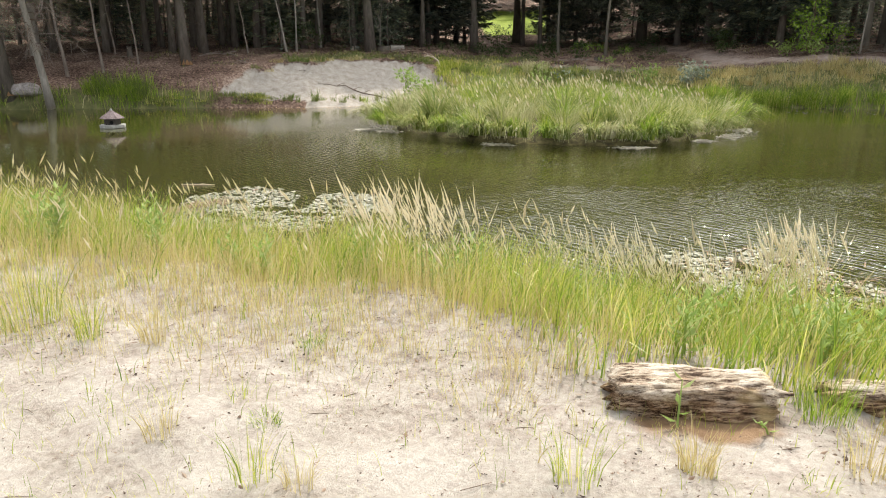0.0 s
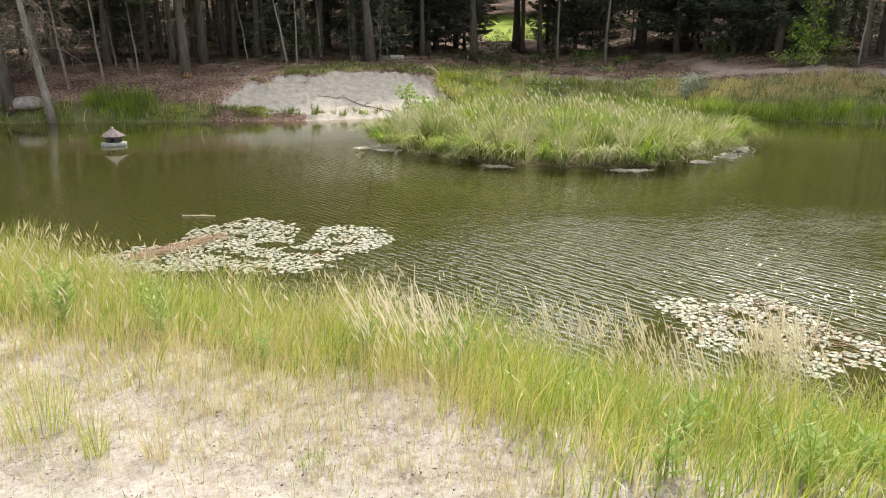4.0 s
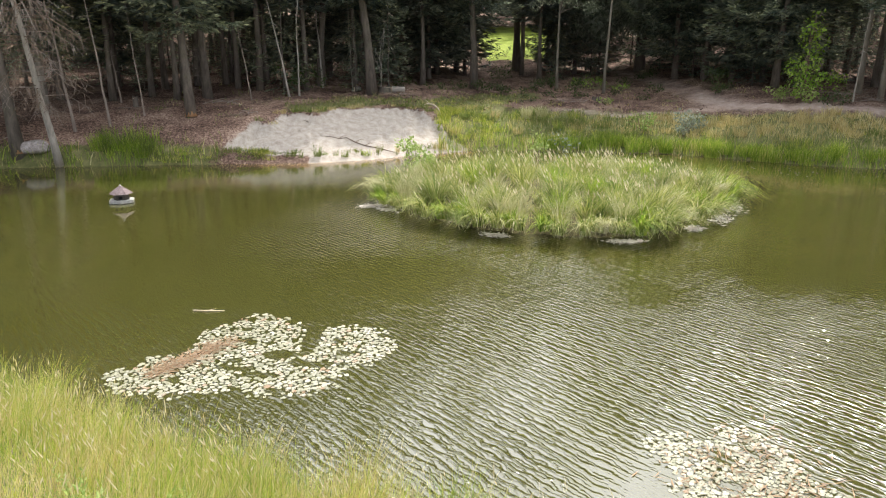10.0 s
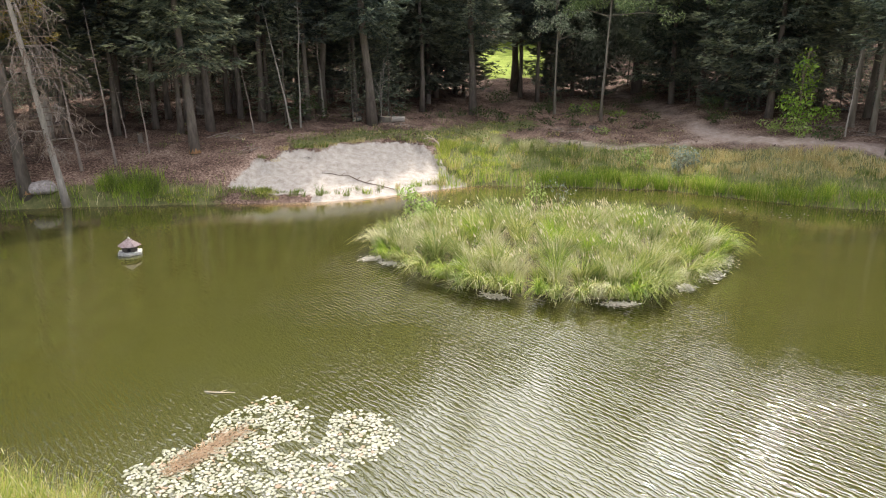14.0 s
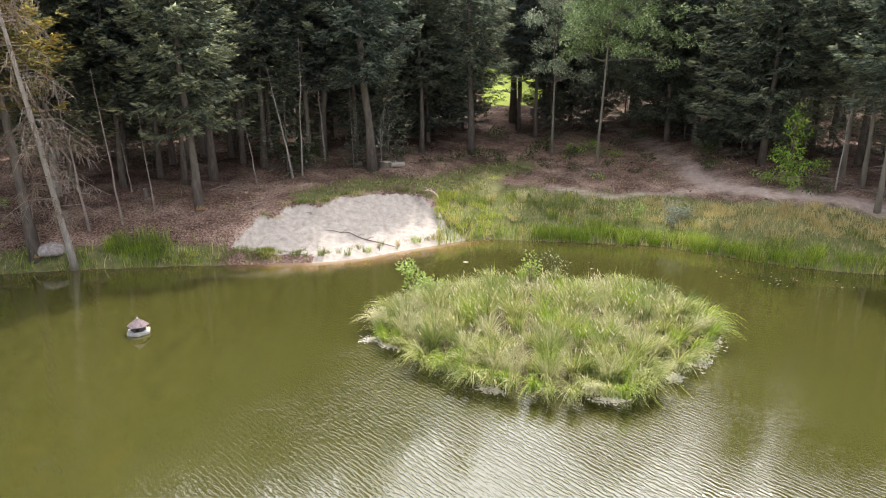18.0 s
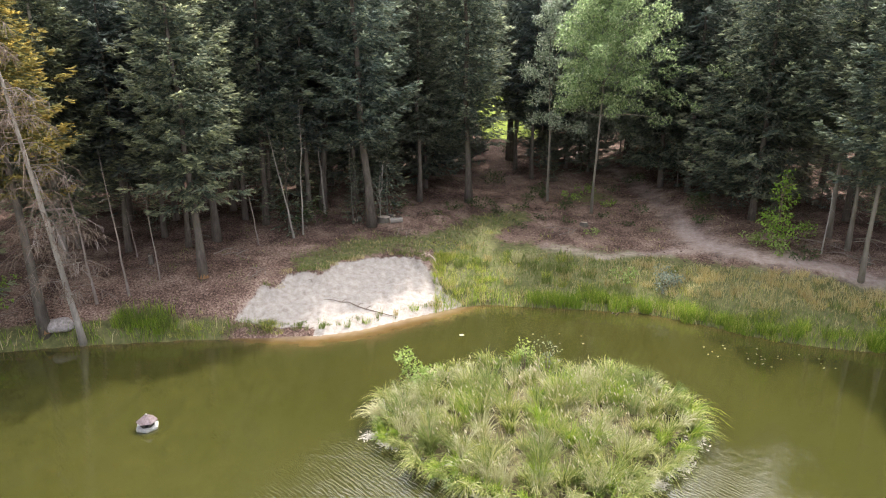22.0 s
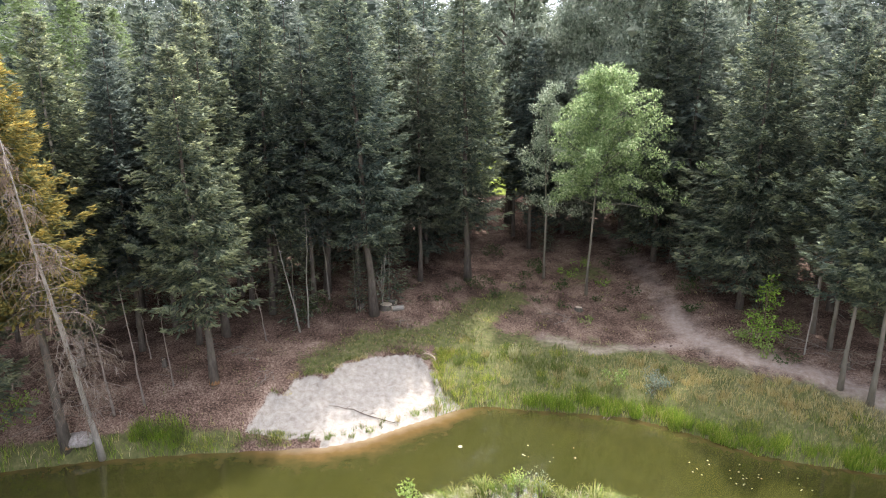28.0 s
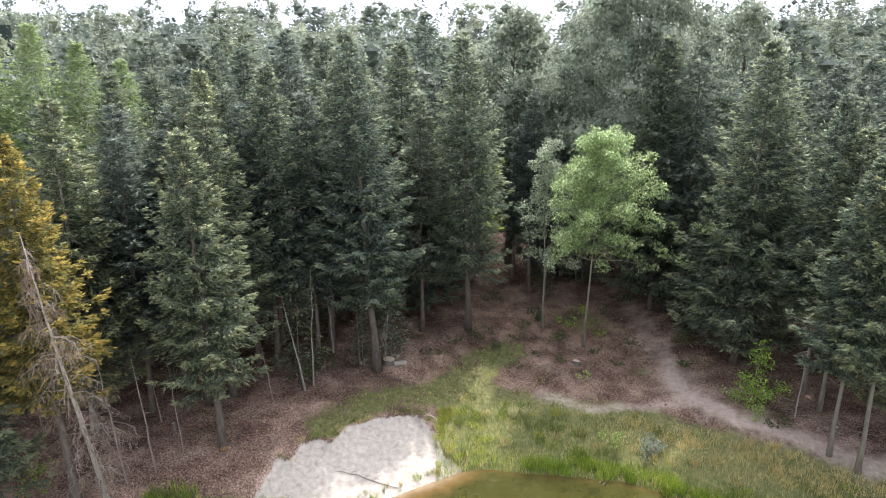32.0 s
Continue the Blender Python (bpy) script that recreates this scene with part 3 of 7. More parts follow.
def trunk_mesh(name, h, r0, lean=(0, 0), seed=0, sides=10, top=0.02, stubs=0, stub_from=1.5, stub_to=6.0, stub_len=0.7):
    r = random.Random(seed)
    n = 9
    pts, rad = [], []
    wob = [(r.uniform(-1, 1) * 0.012 * h, r.uniform(-1, 1) * 0.012 * h) for _ in range(n)]
    for i in range(n):
        s = i / (n - 1)
        z = h * s if i else -0.35
        w = math.sin(math.pi * s)
        pts.append((lean[0] * s + wob[i][0] * w * 0.6, lean[1] * s + wob[i][1] * w * 0.6, z))
        flare = 1.5 if i == 0 else 1.0
        rad.append(max(top, r0 * flare * (1 - s) ** 0.8))
    tubes = [tube(pts, rad, sides)]
    for _ in range(stubs):
        z = r.uniform(stub_from, stub_to)
        s = z / h
        a, ln = r.uniform(0, math.tau), stub_len * r.uniform(0.4, 1.3)
        b = Vector((lean[0] * s, lean[1] * s, z))
        e = b + Vector((math.cos(a) * ln, math.sin(a) * ln, -ln * r.uniform(0.0, 0.5)))
        tubes.append(tube([b, (b + e) / 2 + Vector((0, 0, 0.05)), e], [0.022, 0.014, 0.004], 4, False))
    V, F = tube_join(tubes)
    return data_mesh(name, V, F, True)


def fir_crown(name, h, base, radius, whorl=0.45, per=6, twigs=14, sprays=4, seed=0, lean=(0, 0), size=1.0, slope=0.36, droop=0.22, pale=1.0):
    """The crown of a fir: tiers of branches that sag and turn up at the tips, each a flat fan of side twigs set with needle sprays."""
    r = np.random.default_rng(seed)
    sets, tips = [], []
    z = base
    while z < h - 0.3:
        t = (z - base) / (h - base)
        L0 = radius * math.tanh(slope * (h - z) / radius) * (0.70 + 0.30 * min(1, t / 0.14)) + 0.12
        nb = max(4, int(per * (0.65 + 0.35 * (1 - t)) * r.uniform(0.85, 1.2)))
        a0 = r.uniform(0, math.tau)
        for b in range(nb):
            if t < 0.2 and r.random() > 0.62 + 1.9 * t:
                continue
            az = a0 + math.tau * b / nb + r.uniform(-0.35, 0.35)
            L = L0 * (r.uniform(0.62, 1.05) if r.random() < 0.78 else r.uniform(1.0, 1.22))
            rise = 0.55 * t ** 2 - droop * (1 - t) + r.uniform(-0.10, 0.10)
            zb = z + r.uniform(-0.35, 0.35) * whorl
            m = max(5, int(twigs * (0.35 + 0.65 * L / radius)))
            s = np.sort(r.uniform(0.03, 1.0, m) ** 0.85)
            hand = np.where(np.arange(m) % 2, 1.0, -1.0)
            lt = (0.16 + 0.30 * L * np.clip(1.05 - s, 0, 1) ** 0.75 * np.clip(s / 0.25, 0.4, 1)) * r.uniform(0.7, 1.25, m)
            ang = az + hand * r.uniform(0.45, 1.1, m) * (1 - 0.55 * s ** 2)
            f = (np.arange(sprays)[None] + r.uniform(0.2, 0.8, (m, sprays))) / sprays
            S, A, LT = np.repeat(s, sprays), np.repeat(ang, sprays), np.repeat(lt, sprays)
            f = f.ravel()
            q = f * LT
            ax = S * L
            n = len(f)
            zz = zb + rise * ax + 0.26 * L * S ** 3 - 0.30 * q - 0.10 * q * q + r.normal(0, 0.035, n)
            sf = np.clip(zz / h, 0, 1)
            p = np.stack([lean[0] * sf + math.cos(az) * ax + np.cos(A) * q, lean[1] * sf + math.sin(az) * ax + np.sin(A) * q, zz], 1)
            turn = A + r.normal(0, 0.55, n)
            d = np.stack([np.cos(turn), np.sin(turn), rise * 0.5 + 0.45 * S ** 2 - 0.28 + r.normal(0, 0.20, n)], 1)
            d /= np.linalg.norm(d, axis=1, keepdims=True)
            ln = (0.26 + 0.05 * L) * r.uniform(0.7, 1.35, n) * size
            nv = np.stack([r.normal(0, 0.38, n), r.normal(0, 0.38, n), np.ones(n)], 1)
            nv /= np.linalg.norm(nv, axis=1, keepdims=True)
            sets.append(kites(p, d, ln, ln * r.uniform(0.24, 0.44, n), nv))
            # besides young growth, the tip colour holds light caught by tops and ends
            tips.append(np.clip((np.maximum(f, S) - 0.55) / 0.45, 0, 1) ** 1.5 * r.uniform(0.1, 1.0, n) * (0.78 + 0.22 * t) * pale)
        z += whorl * r.uniform(0.8, 1.2) * (1.0 - 0.40 * t)
    k = 16
    top = h - 1.5 * np.linspace(0.0, 1, k) ** 1.2
    a = np.arange(k) * 2.4
    d = np.stack([np.cos(a) * 0.8, np.sin(a) * 0.8, np.full(k, 0.75)], 1)
    d[0] = (0.02, 0, 1)
    d /= np.linalg.norm(d, axis=1, keepdims=True)
    ln = (0.20 + 0.28 * np.linspace(0, 1, k)) * (0.7 + 0.3 * size)
    ln[0] = 0.7
    slim = np.where(np.arange(k) == 0, 0.06, 0.26)
    sets.append(kites(np.stack([np.full(k, lean[0]), np.full(k, lean[1]), top], 1), d, ln, ln * slim, np.stack([-np.cos(a), -np.sin(a), np.ones(k)], 1)))
    me = data_mesh(name, *join(sets))
    T = np.repeat(np.concatenate(tips + [np.full(k, 0.3)]), 4)
    me.attributes.new("shoot", "FLOAT", "POINT").data.foreach_set("value", T.astype(np.float32))
    return me


def hearts(clumps, k, r):
    """Dense uneven hearts of leaf clumps."""
    base = np.array([(1, 0, 0), (-1, 0, 0), (0, 1, 0), (0, -1, 0), (0, 0, 0.8), (0, 0, -0.8)], float)
    face = np.array([(0, 2, 4), (2, 1, 4), (1, 3, 4), (3, 0, 4), (2, 0, 5), (1, 2, 5), (3, 1, 5), (0, 3, 5)])
    return [(base * (q * k * r.uniform(0.75, 1.25, (6, 1))) + np.array([x, y, z]), face) for x, y, z, q in clumps]


def leaf_cloud(clumps, per_clump, size, seed=0, droop=0.3, hollow=0.35, heart=0.0):
    """Leaves gathered in uneven clumps: (x, y, z, radius) each."""
    r = np.random.default_rng(seed)
    sets = []
    for cx, cy, cz, cr in clumps:
        n = max(6, int(per_clump * (cr ** 1.6)))
        v = r.normal(0, 1, (n, 3))
        v /= np.linalg.norm(v, axis=1, keepdims=True)
        q = v * (cr * r.uniform(hollow, 1.0, n) ** 0.6)[:, None] * np.array([1, 1, 0.75]) * r.uniform(0.75, 1.25, (n, 1))
        p = q + np.array([cx, cy, cz])
        d = v * 0.7 + r.normal(0, 0.6, (n, 3))
        d[:, 2] -= droop
        d /= np.linalg.norm(d, axis=1, keepdims=True)
        nv = r.normal(0, 0.6, (n, 3)) + np.array([0, 0, 1.0])
        nv /= np.linalg.norm(nv, axis=1, keepdims=True)
        ln = size * r.uniform(0.6, 1.4, n)
        sets.append(kites(p, d, ln, ln * r.uniform(0.45, 0.7, n), nv))
    return join(sets + (hearts(clumps, heart, r) if heart else []))


def crown_clumps(h0, h1, rad, count, seed, squash=1.0, rmin=0.7, rmax=1.5):
    r = random.Random(seed)
    out = []
    for _ in range(count):
        t = r.random()
        z = h0 + (h1 - h0) * t
        prof = math.sin(math.pi * (0.12 + 0.84 * t)) ** 0.75 * (1.1 - 0.35 * t)
        a, q = r.uniform(0, math.tau), rad * prof * math.sqrt(r.uniform(0.1, 1.0))
        out.append((math.cos(a) * q, math.sin(a) * q * squash, z, r.uniform(rmin, rmax) * (1.15 - 0.4 * t)))
    return out


def limb_tubes(clumps, z0, h, r0, seed, n=14):
    r = random.Random(seed)
    out = []
    for cx, cy, cz, cr in r.sample(clumps, min(n, len(clumps))):
        b = Vector((0, 0, max(z0, cz - 0.55 * math.hypot(cx, cy) - 0.6)))
        e = Vector((cx, cy, cz))
        mid = b.lerp(e, 0.5) + Vector((0, 0, 0.25))
        out.append(tube([b, mid, e], [r0 * 0.5, r0 * 0.3, 0.012], 5, False))
    return out


# ---- the conifer wood ----
FIRS = {}


def fir_kind(key, h, base, radius, crown_mat, bark, seed, r0=0.24, lean=(0, 0), stubs=26, **kw):
    FIRS[key] = (trunk_mesh("trunk", h, r0, lean, seed, 9 if stubs else 6, stubs=stubs, stub_from=1.6, stub_to=base + 2.5, stub_len=1.0),
                 fir_crown("crown", h, base, radius, seed=seed, lean=lean, **kw), h)
    FIRS[key][0].materials.append(bark)
    FIRS[key][1].materials.append(crown_mat)


near_kw = dict(whorl=0.52, per=8, twigs=22, sprays=6, size=0.9)
fir_kind("orange", 19.9, 4.6, 3.9, M_FIR, M_BARK, 11, 0.23, (-0.9, 0.6), **near_kw)
fir_kind("big", 24.8, 6.2, 4.5, M_FIR, M_BARK, 12, 0.29, (-1.5, 0.0), **near_kw)
fir_kind("mid", 24.6, 5.4, 4.1, M_FIR, M_BARK, 13, 0.27, (-0.7, -1.2), **near_kw)
fir_kind("slim", 21.5, 6.2, 3.5, M_FIR, M_BARK, 14, 0.2, (0.5, 0.2), **near_kw)
fir_kind("wide", 23.5, 2.2, 4.9, M_FIR, M_BARK, 15, 0.2, (0.2, 0.4), **near_kw)
fir_kind("gold", 21.5, 7.6, 3.5, M_FIR_GOLD, M_BARK, 16, 0.24, (-1.0, 0.2), **near_kw)
fir_kind("mixed", 21.0, 3.2, 3.8, M_FIR, M_BARK_PALE, 17, 0.2, (0.3, 0.0), **near_kw)
fir_kind("poled", 20.0, 6.2, 3.6, M_FIR, M_BARK_BIRCH, 18, 0.145, (0.2, 0.1), **near_kw)
# lower pale puts the shade of the hidden back rows into their tips
back_kw = dict(whorl=0.64, per=7, twigs=14, sprays=5, size=1.35, pale=0.7)
fir_kind("back_a", 22.5, 7.0, 3.9, M_FIR_BLUE, M_BARK, 21, 0.2, stubs=14, **back_kw)
fir_kind("back_b", 21.0, 5.5, 3.7, M_FIR, M_BARK, 22, 0.18, stubs=14, **back_kw)
fir_kind("back_c", 23.5, 8.0, 4.1, M_FIR_BLUE, M_BARK, 23, 0.22, stubs=14, **back_kw)
fir_kind("far_a", 22.5, 9.0, 3.9, M_FIR_BLUE, M_BARK, 31, 0.2, stubs=0, whorl=0.72, per=7, twigs=9, sprays=3, size=1.9, pale=0.6)
fir_kind("far_b", 21.0, 9.0, 4.2, M_FIR, M_BARK, 32, 0.2, stubs=0, whorl=0.72, per=7, twigs=9, sprays=3, size=1.9, pale=0.6)
fir_kind("high", 22.0, 6.2, 3.9, M_FIR_BLUE, M_BARK, 25, 0.2, stubs=6, **back_kw)
fir_kind("skirt", 20.0, 1.2, 4.2, M_FIR_BLUE, M_BARK, 24, 0.2, stubs=0, **back_kw)
fir_kind("young", 8.0, 0.5, 2.3, M_FIR, M_BARK, 26, 0.07, stubs=0, whorl=0.40, per=6, twigs=7, sprays=3, size=0.9)
fir_kind("larch", 26.0, 4.0, 5.2, M_LARCH, M_BARK_PALE, 33, 0.24, stubs=0, whorl=0.42, per=9, twigs=10, sprays=4, size=1.2, droop=0.02)


def plant_fir(key, x, y, h, turn=0.0, label="dark green fir with bare lower trunk in the wood", group="firs of the wood", name="fir_tree"):
    tm, cm, h0 = FIRS[key]
    k = h / h0
    t = thing(name, pose(x, y, gz(x, y), 0, 0, turn), label=label, category="tree", group=group)
    a, b = part("trunk", tm, None, t), part("crown", cm, None, t)
    a.scale = b.scale = (k, k, k)
    return t


placed = []


def fir(key, x, y, h, turn=0.0, **kw):
    placed.append((x, y))
    return plant_fir(key, x, y, h, turn, **kw)


EDGE = "firs along the pond's edge"
orange_fir = fir("orange", -13.6, 37.1, 19.9, label="tall fir with gnawed orange base on the bank", group=EDGE)
fir("big", -4.8, 46.7, 24.8, label="tallest fir with straight grey-brown trunk above the sand bank", group=EDGE)
fir("mid", 2.4, 54.6, 24.6, label="tall dark fir at the clearing's edge", group=EDGE)
fir("slim", -12.2, 46.2, 22.3, label="slender fir with grey trunk in the wood's edge", group=EDGE)
fir("wide", 22.3, 46.9, 23.8, label="broad dark fir beside the path", group=EDGE)
fir("gold", -20.2, 32.2, 21.6, label="yellowing fir by the water with gnawed orange base", group=EDGE)
fir("mixed", -22.3, 38.5, 21.0, 40, label="light green fir by the wood's edge", group=EDGE)
fir("orange", -14.6, 42.9, 20.6, 130, label="fir with slim grey trunk behind the bank", group=EDGE)
fir("slim", -3.4, 58.5, 23.5, 70, label="slender fir at the back of the clearing", group=EDGE)
fir("poled", 25.6, 42.8, 20.6, 200, label="dense fir beside the path", group=EDGE)
fir("poled", 24.0, 36.3, 18.6, 250, label="pale-trunked fir beside the path", group=EDGE)
fir("poled", 25.6, 40.6, 19.0, 20, label="slim pale-trunked fir beside the path", group=EDGE)
fir("poled", 24.9, 34.8, 20.0, 120, label="pale straight-trunked fir beside the path", group=EDGE)
fir("wide", 29.5, 39.0, 21.5, 80, label="dense fir at the edge of the wood", group=EDGE)
fir("wide", 19.2, 58.0, 24.0, 150, label="tall fir by the far end of the path", group=EDGE)
fir("mid", -17.6, 50.0, 21.8, 60, label="dark fir in the wood's edge", group=EDGE)
fir("wide", -23.3, 49.5, 21.6, 110, label="dark fir behind the wood's edge", group=EDGE)
fir("big", -8.9, 50.5, 22.0, 210, label="dark fir behind the wood's edge", group=EDGE)
fir("slim", -26.5, 34.5, 18.5, 10, label="dim fir on the bank", group=EDGE)
fir("mixed", -24.2, 30.6, 19.0, 300, label="fir leaning over the bank", group=EDGE)
fir("mid", 30.5, 33.5, 20.0, 200, label="dense fir at the edge of the wood", group=EDGE)
for i, (x, y, h) in enumerate(((-17.0, 45.6, 21.0), (-21.0, 44.0, 20.0), (-9.4, 47.6, 20.5), (-6.6, 52.0, 21.0), (-24.8, 42.6, 20.0), (-12.8, 50.6, 21.0), (28.6, 46.2, 20.0), (31.5, 43.2, 20.0), (-19.4, 40.6, 18.5), (-1.6, 53.6, 20.0), (24.8, 48.8, 20.0), (-13.9, 47.2, 19.5), (-15.4, 49.4, 20.5), (-18.9, 47.3, 19.5), (-22.0, 47.0, 19.0), (-18.4, 43.8, 18.5), (-22.8, 41.2, 18.0), (-16.0, 41.6, 17.5))):
    fir("high", x, y, h, 47 * i, label="dark fir with long bare trunk and high crown")
fir("high", 8.6, 62.8, 19.5, 200, label="dark fir with long bare trunk and high crown")

# the gnawed, debarked rings at two trunks
for x, y, lean in ((-13.6, 37.1, (-0.9, 0.6)), (-20.2, 32.2, (-1.0, 0.2))):
    z = gz(x, y)
    V, F = tube([(x + lean[0] * q / 21, y + lean[1] * q / 21, z + q) for q in (0.02, 0.3, 0.65, 1.0)], [0.335, 0.285, 0.262, 0.248], 12)
    r = random.Random(3)
    V = [(a + r.uniform(-0.02, 0.02), b + r.uniform(-0.02, 0.02), c + (r.uniform(-0.18, 0.12) if i >= 36 else 0)) for i, (a, b, c) in enumerate(V)]
    tagged(part("gnawed_bark", data_mesh("gnawed_bark", V, F, True), M_RAW), "ring of raw orange wood where bark is gnawed off", "tree bark")


for key, seed in (("leafy_a", 71), ("leafy_b", 72)):
    cl = crown_clumps(8.5, 19.6, 5.4, 46, seed, 1.0, 1.1, 2.1)
    LEAFY = (trunk_mesh("trunk", 18.0, 0.3, (0, 0), seed, 6), data_mesh("crown", *leaf_cloud(cl, 42, 0.38, seed, 0.4, heart=0.62)), 20.0)
    LEAFY[0].materials.append(M_BARK)
    LEAFY[1].materials.append(M_LEAF_FAR)
    FIRS[key] = LEAFY


def leafy_tree(key, x, y, h, turn):
    return plant_fir(key, x, y, h, turn, label="round-crowned pale green tree among the firs", group="broad-leaved trees of the wood", name="broadleaf_tree")


def filler():
    r = random.Random(5)
    spots = []
    y = 29.0
    while y < 100:
        x = -72.0
        while x < 76:
            px, py = x + r.uniform(-1.5, 1.5), y + r.uniform(-1.5, 1.5)
            spots.append((px, py, r.random(), r.random()))
            x += 4.4 if y < 60 else 7.0
        y += 4.6 if y < 60 else 6.6
    d = poly_dist([s[0] for s in spots], [s[1] for s in spots], POND)
    for (x, y, u, w), dist in zip(spots, d):
        if abs(x) > 0.70 * y + 9 or dist < 4:
            continue
        if -20 < x < 0 and dist < (11.0 if x < -8 else 15.5):
            continue
        if -30 < x <= -20 and dist < 9:
            continue
        if -2.5 <= x < 19.5 and y < 66:
            continue
        if 19.5 <= x < 30 and dist < 11:
            continue
        if line_dist(np.array([x]), np.array([y]), PATH_LINE)[0] < 2.2:
            continue
        if y > 54 and 0.040 * y < x < 0.128 * y:
            continue
        if 1 < x < 17 and 84 < y < 118:
            continue
        if any(math.hypot(x - a, y - b) < 2.6 for a, b in placed):
            continue
        if 6 < x < 34 and 58 < y < 72:
            continue
        far = y > 74
        key = ("far_a" if u < 0.6 else "far_b") if far else ("back_a", "back_b", "back_c")[int(u * 3)]
        if -0.70 < x / y < -0.45 and 46 < y < 66:
            if y > 58:
                continue
            w = -0.1
        if far and (u * 7) % 1 < 0.45:
            leafy_tree("leafy_a" if w < 0.5 else "leafy_b", x, y, 17.0 + 6.0 * w, u * 360)
            continue
        plant_fir(key, x, y, (12.5 + 5.0 * w if w < 0.5 else 16.5 + 7.5 * w) * (1.08 if far else 1), u * 360)


filler()
# low-branched firs closing the back of the clearing, and young firs in the shade of the wood
for i, (x, y, h) in enumerate(((-0.6, 62.5, 20.0), (10.5, 67.5, 13.0), (14.6, 66.0, 12.0), (20.6, 62.5, 13.5), (21.5, 52.2, 15.0), (25.5, 56.0, 21.5), (2.0, 66.5, 14.5), (-6.5, 55.8, 19.5), (-11.5, 54.5, 19.0), (-1.2, 57.5, 18.0), (1.2, 66.5, 19.0), (-6.0, 61.0, 20.0), (12.6, 67.5, 18.0))):
    plant_fir("skirt", x, y, h, 77 * i, label="dark fir with branches down to the ground", group="low-branched firs")
    placed.append((x, y))
young = random.Random(8)
for i in range(150):
    x, y = young.uniform(-34, 40), young.uniform(44, 72)
    d = float(poly_dist(np.array([x]), np.array([y]), POND)[0])
    if d < (11.5 if x < -1 else 9) or (-3 < x < 19.5 and y < 60) or 0.03 * y < x < 0.14 * y or line_dist(np.array([x]), np.array([y]), PATH_LINE)[0] < 2:
        continue
    plant_fir("young", x, y, young.uniform(3.5, 8.5), young.uniform(0, 360), label="young shaded fir under the tall trees", group="young firs")
for x, y, h in ((-36.2, 62.0, 24.5), (-33.0, 63.5, 22.8), (-40.0, 61.5, 23.5), (-30.5, 66.5, 21.0)):
    plant_fir("larch", x, y, h, x * 40, label="soft light green larch among the firs", group="larches", name="larch_tree")


def bare_pole(x, y, h, r0, lean, seed, mat=None, label="thin bare grey pole of a young dead tree"):
    t = thing("dead_sapling", pose(x, y, gz(x, y)), label=label, category="tree", group="bare poles")
    part("trunk", trunk_mesh("trunk", h, r0, lean, seed, 6, 0.008, 5, h * 0.4, h * 0.95, 0.5), mat or M_BARK_PALE, t)


bare_pole(-8.5, 49.1, 8.5, 0.075, (-0.5, 0.3), 1)
bare_pole(-9.6, 43.4, 7.6, 0.07, (-1.4, 0.0), 2)
bare_pole(-9.2, 44.2, 9.0, 0.06, (0.2, 0.2), 3)
bare_pole(-11.7, 42.3, 4.6, 0.05, (-0.6, 0.0), 4, M_BARK_DEAD)
bare_pole(-18.3, 39.3, 3.0, 0.05, (-0.3, 0.0), 5, M_BARK_DEAD)
bare_pole(-6.2, 47.5, 6.5, 0.04, (-0.2, 0.2), 6)
bare_pole(-15.9, 36.6, 6.0, 0.05, (-0.5, 0.4), 7, M_BARK_DEAD)
bare_pole(-17.0, 35.0, 8.0, 0.07, (-0.9, 0.6), 8, M_BARK_DEAD)
bare_pole(-18.4, 34.2, 9.0, 0.08, (-1.0, 0.3), 9, M_BARK_DEAD)
bare_pole(23.6, 39.9, 6.0, 0.05, (0.4, 0.3), 10)


def dead_tree():
    t = thing("dead_tree", pose(-18.2, 32.0, gz(-18.2, 32.0)), label="leaning dead fir with bare drooping twigs at the water's edge", category="tree")
    pts = [(0, 0, -0.3), (-0.05, -0.2, 1.3), (-0.1, -0.55, 3.2), (-0.05, -1.3, 6.5), (0.0, -2.2, 10.0), (0.15, -3.2, 13.6), (0.3, -4.3, 18.3)]
    part("trunk", data_mesh("trunk", *tube(pts, [0.22, 0.155, 0.135, 0.11, 0.085, 0.05, 0.012], 10), True), M_BARK_PALE, t, "pale barkless trunk")
    r = random.Random(4)
    for i in range(150):
        s = r.uniform(2.4, 17.6)
        k = max(j for j in range(len(pts)) if pts[j][2] <= s)
        b = Vector(pts[k]).lerp(Vector(pts[k + 1]), (s - pts[k][2]) / (pts[k + 1][2] - pts[k][2]))
        a = r.uniform(0, math.tau)
        ln = (0.4 + 2.2 * max(0, 1 - abs(s - 6.5) / 10.5)) * r.uniform(0.6, 1.3)
        out = Vector((math.cos(a), math.sin(a), 0))
        tubes = [tube([b, b + out * ln * 0.5 + Vector((0, 0, 0.04)), b + out * ln + Vector((0, 0, -0.35 * ln))], [0.02, 0.013, 0.006], 4, False)]
        for _ in range(10):
            f = r.uniform(0.15, 1.0)
            p = b + out * ln * f + Vector((0, 0, -0.35 * ln * f * f))
            q = p + Vector((r.uniform(-0.35, 0.35), r.uniform(-0.35, 0.35), -r.uniform(0.05, 0.70)))
            tubes.append(tube([p, q], [0.012, 0.006], 3, False))
        part("branch", data_mesh("branch", *tube_join(tubes)), M_BARK_DEAD if i % 3 == 0 else M_TWIG, t)


dead_tree()


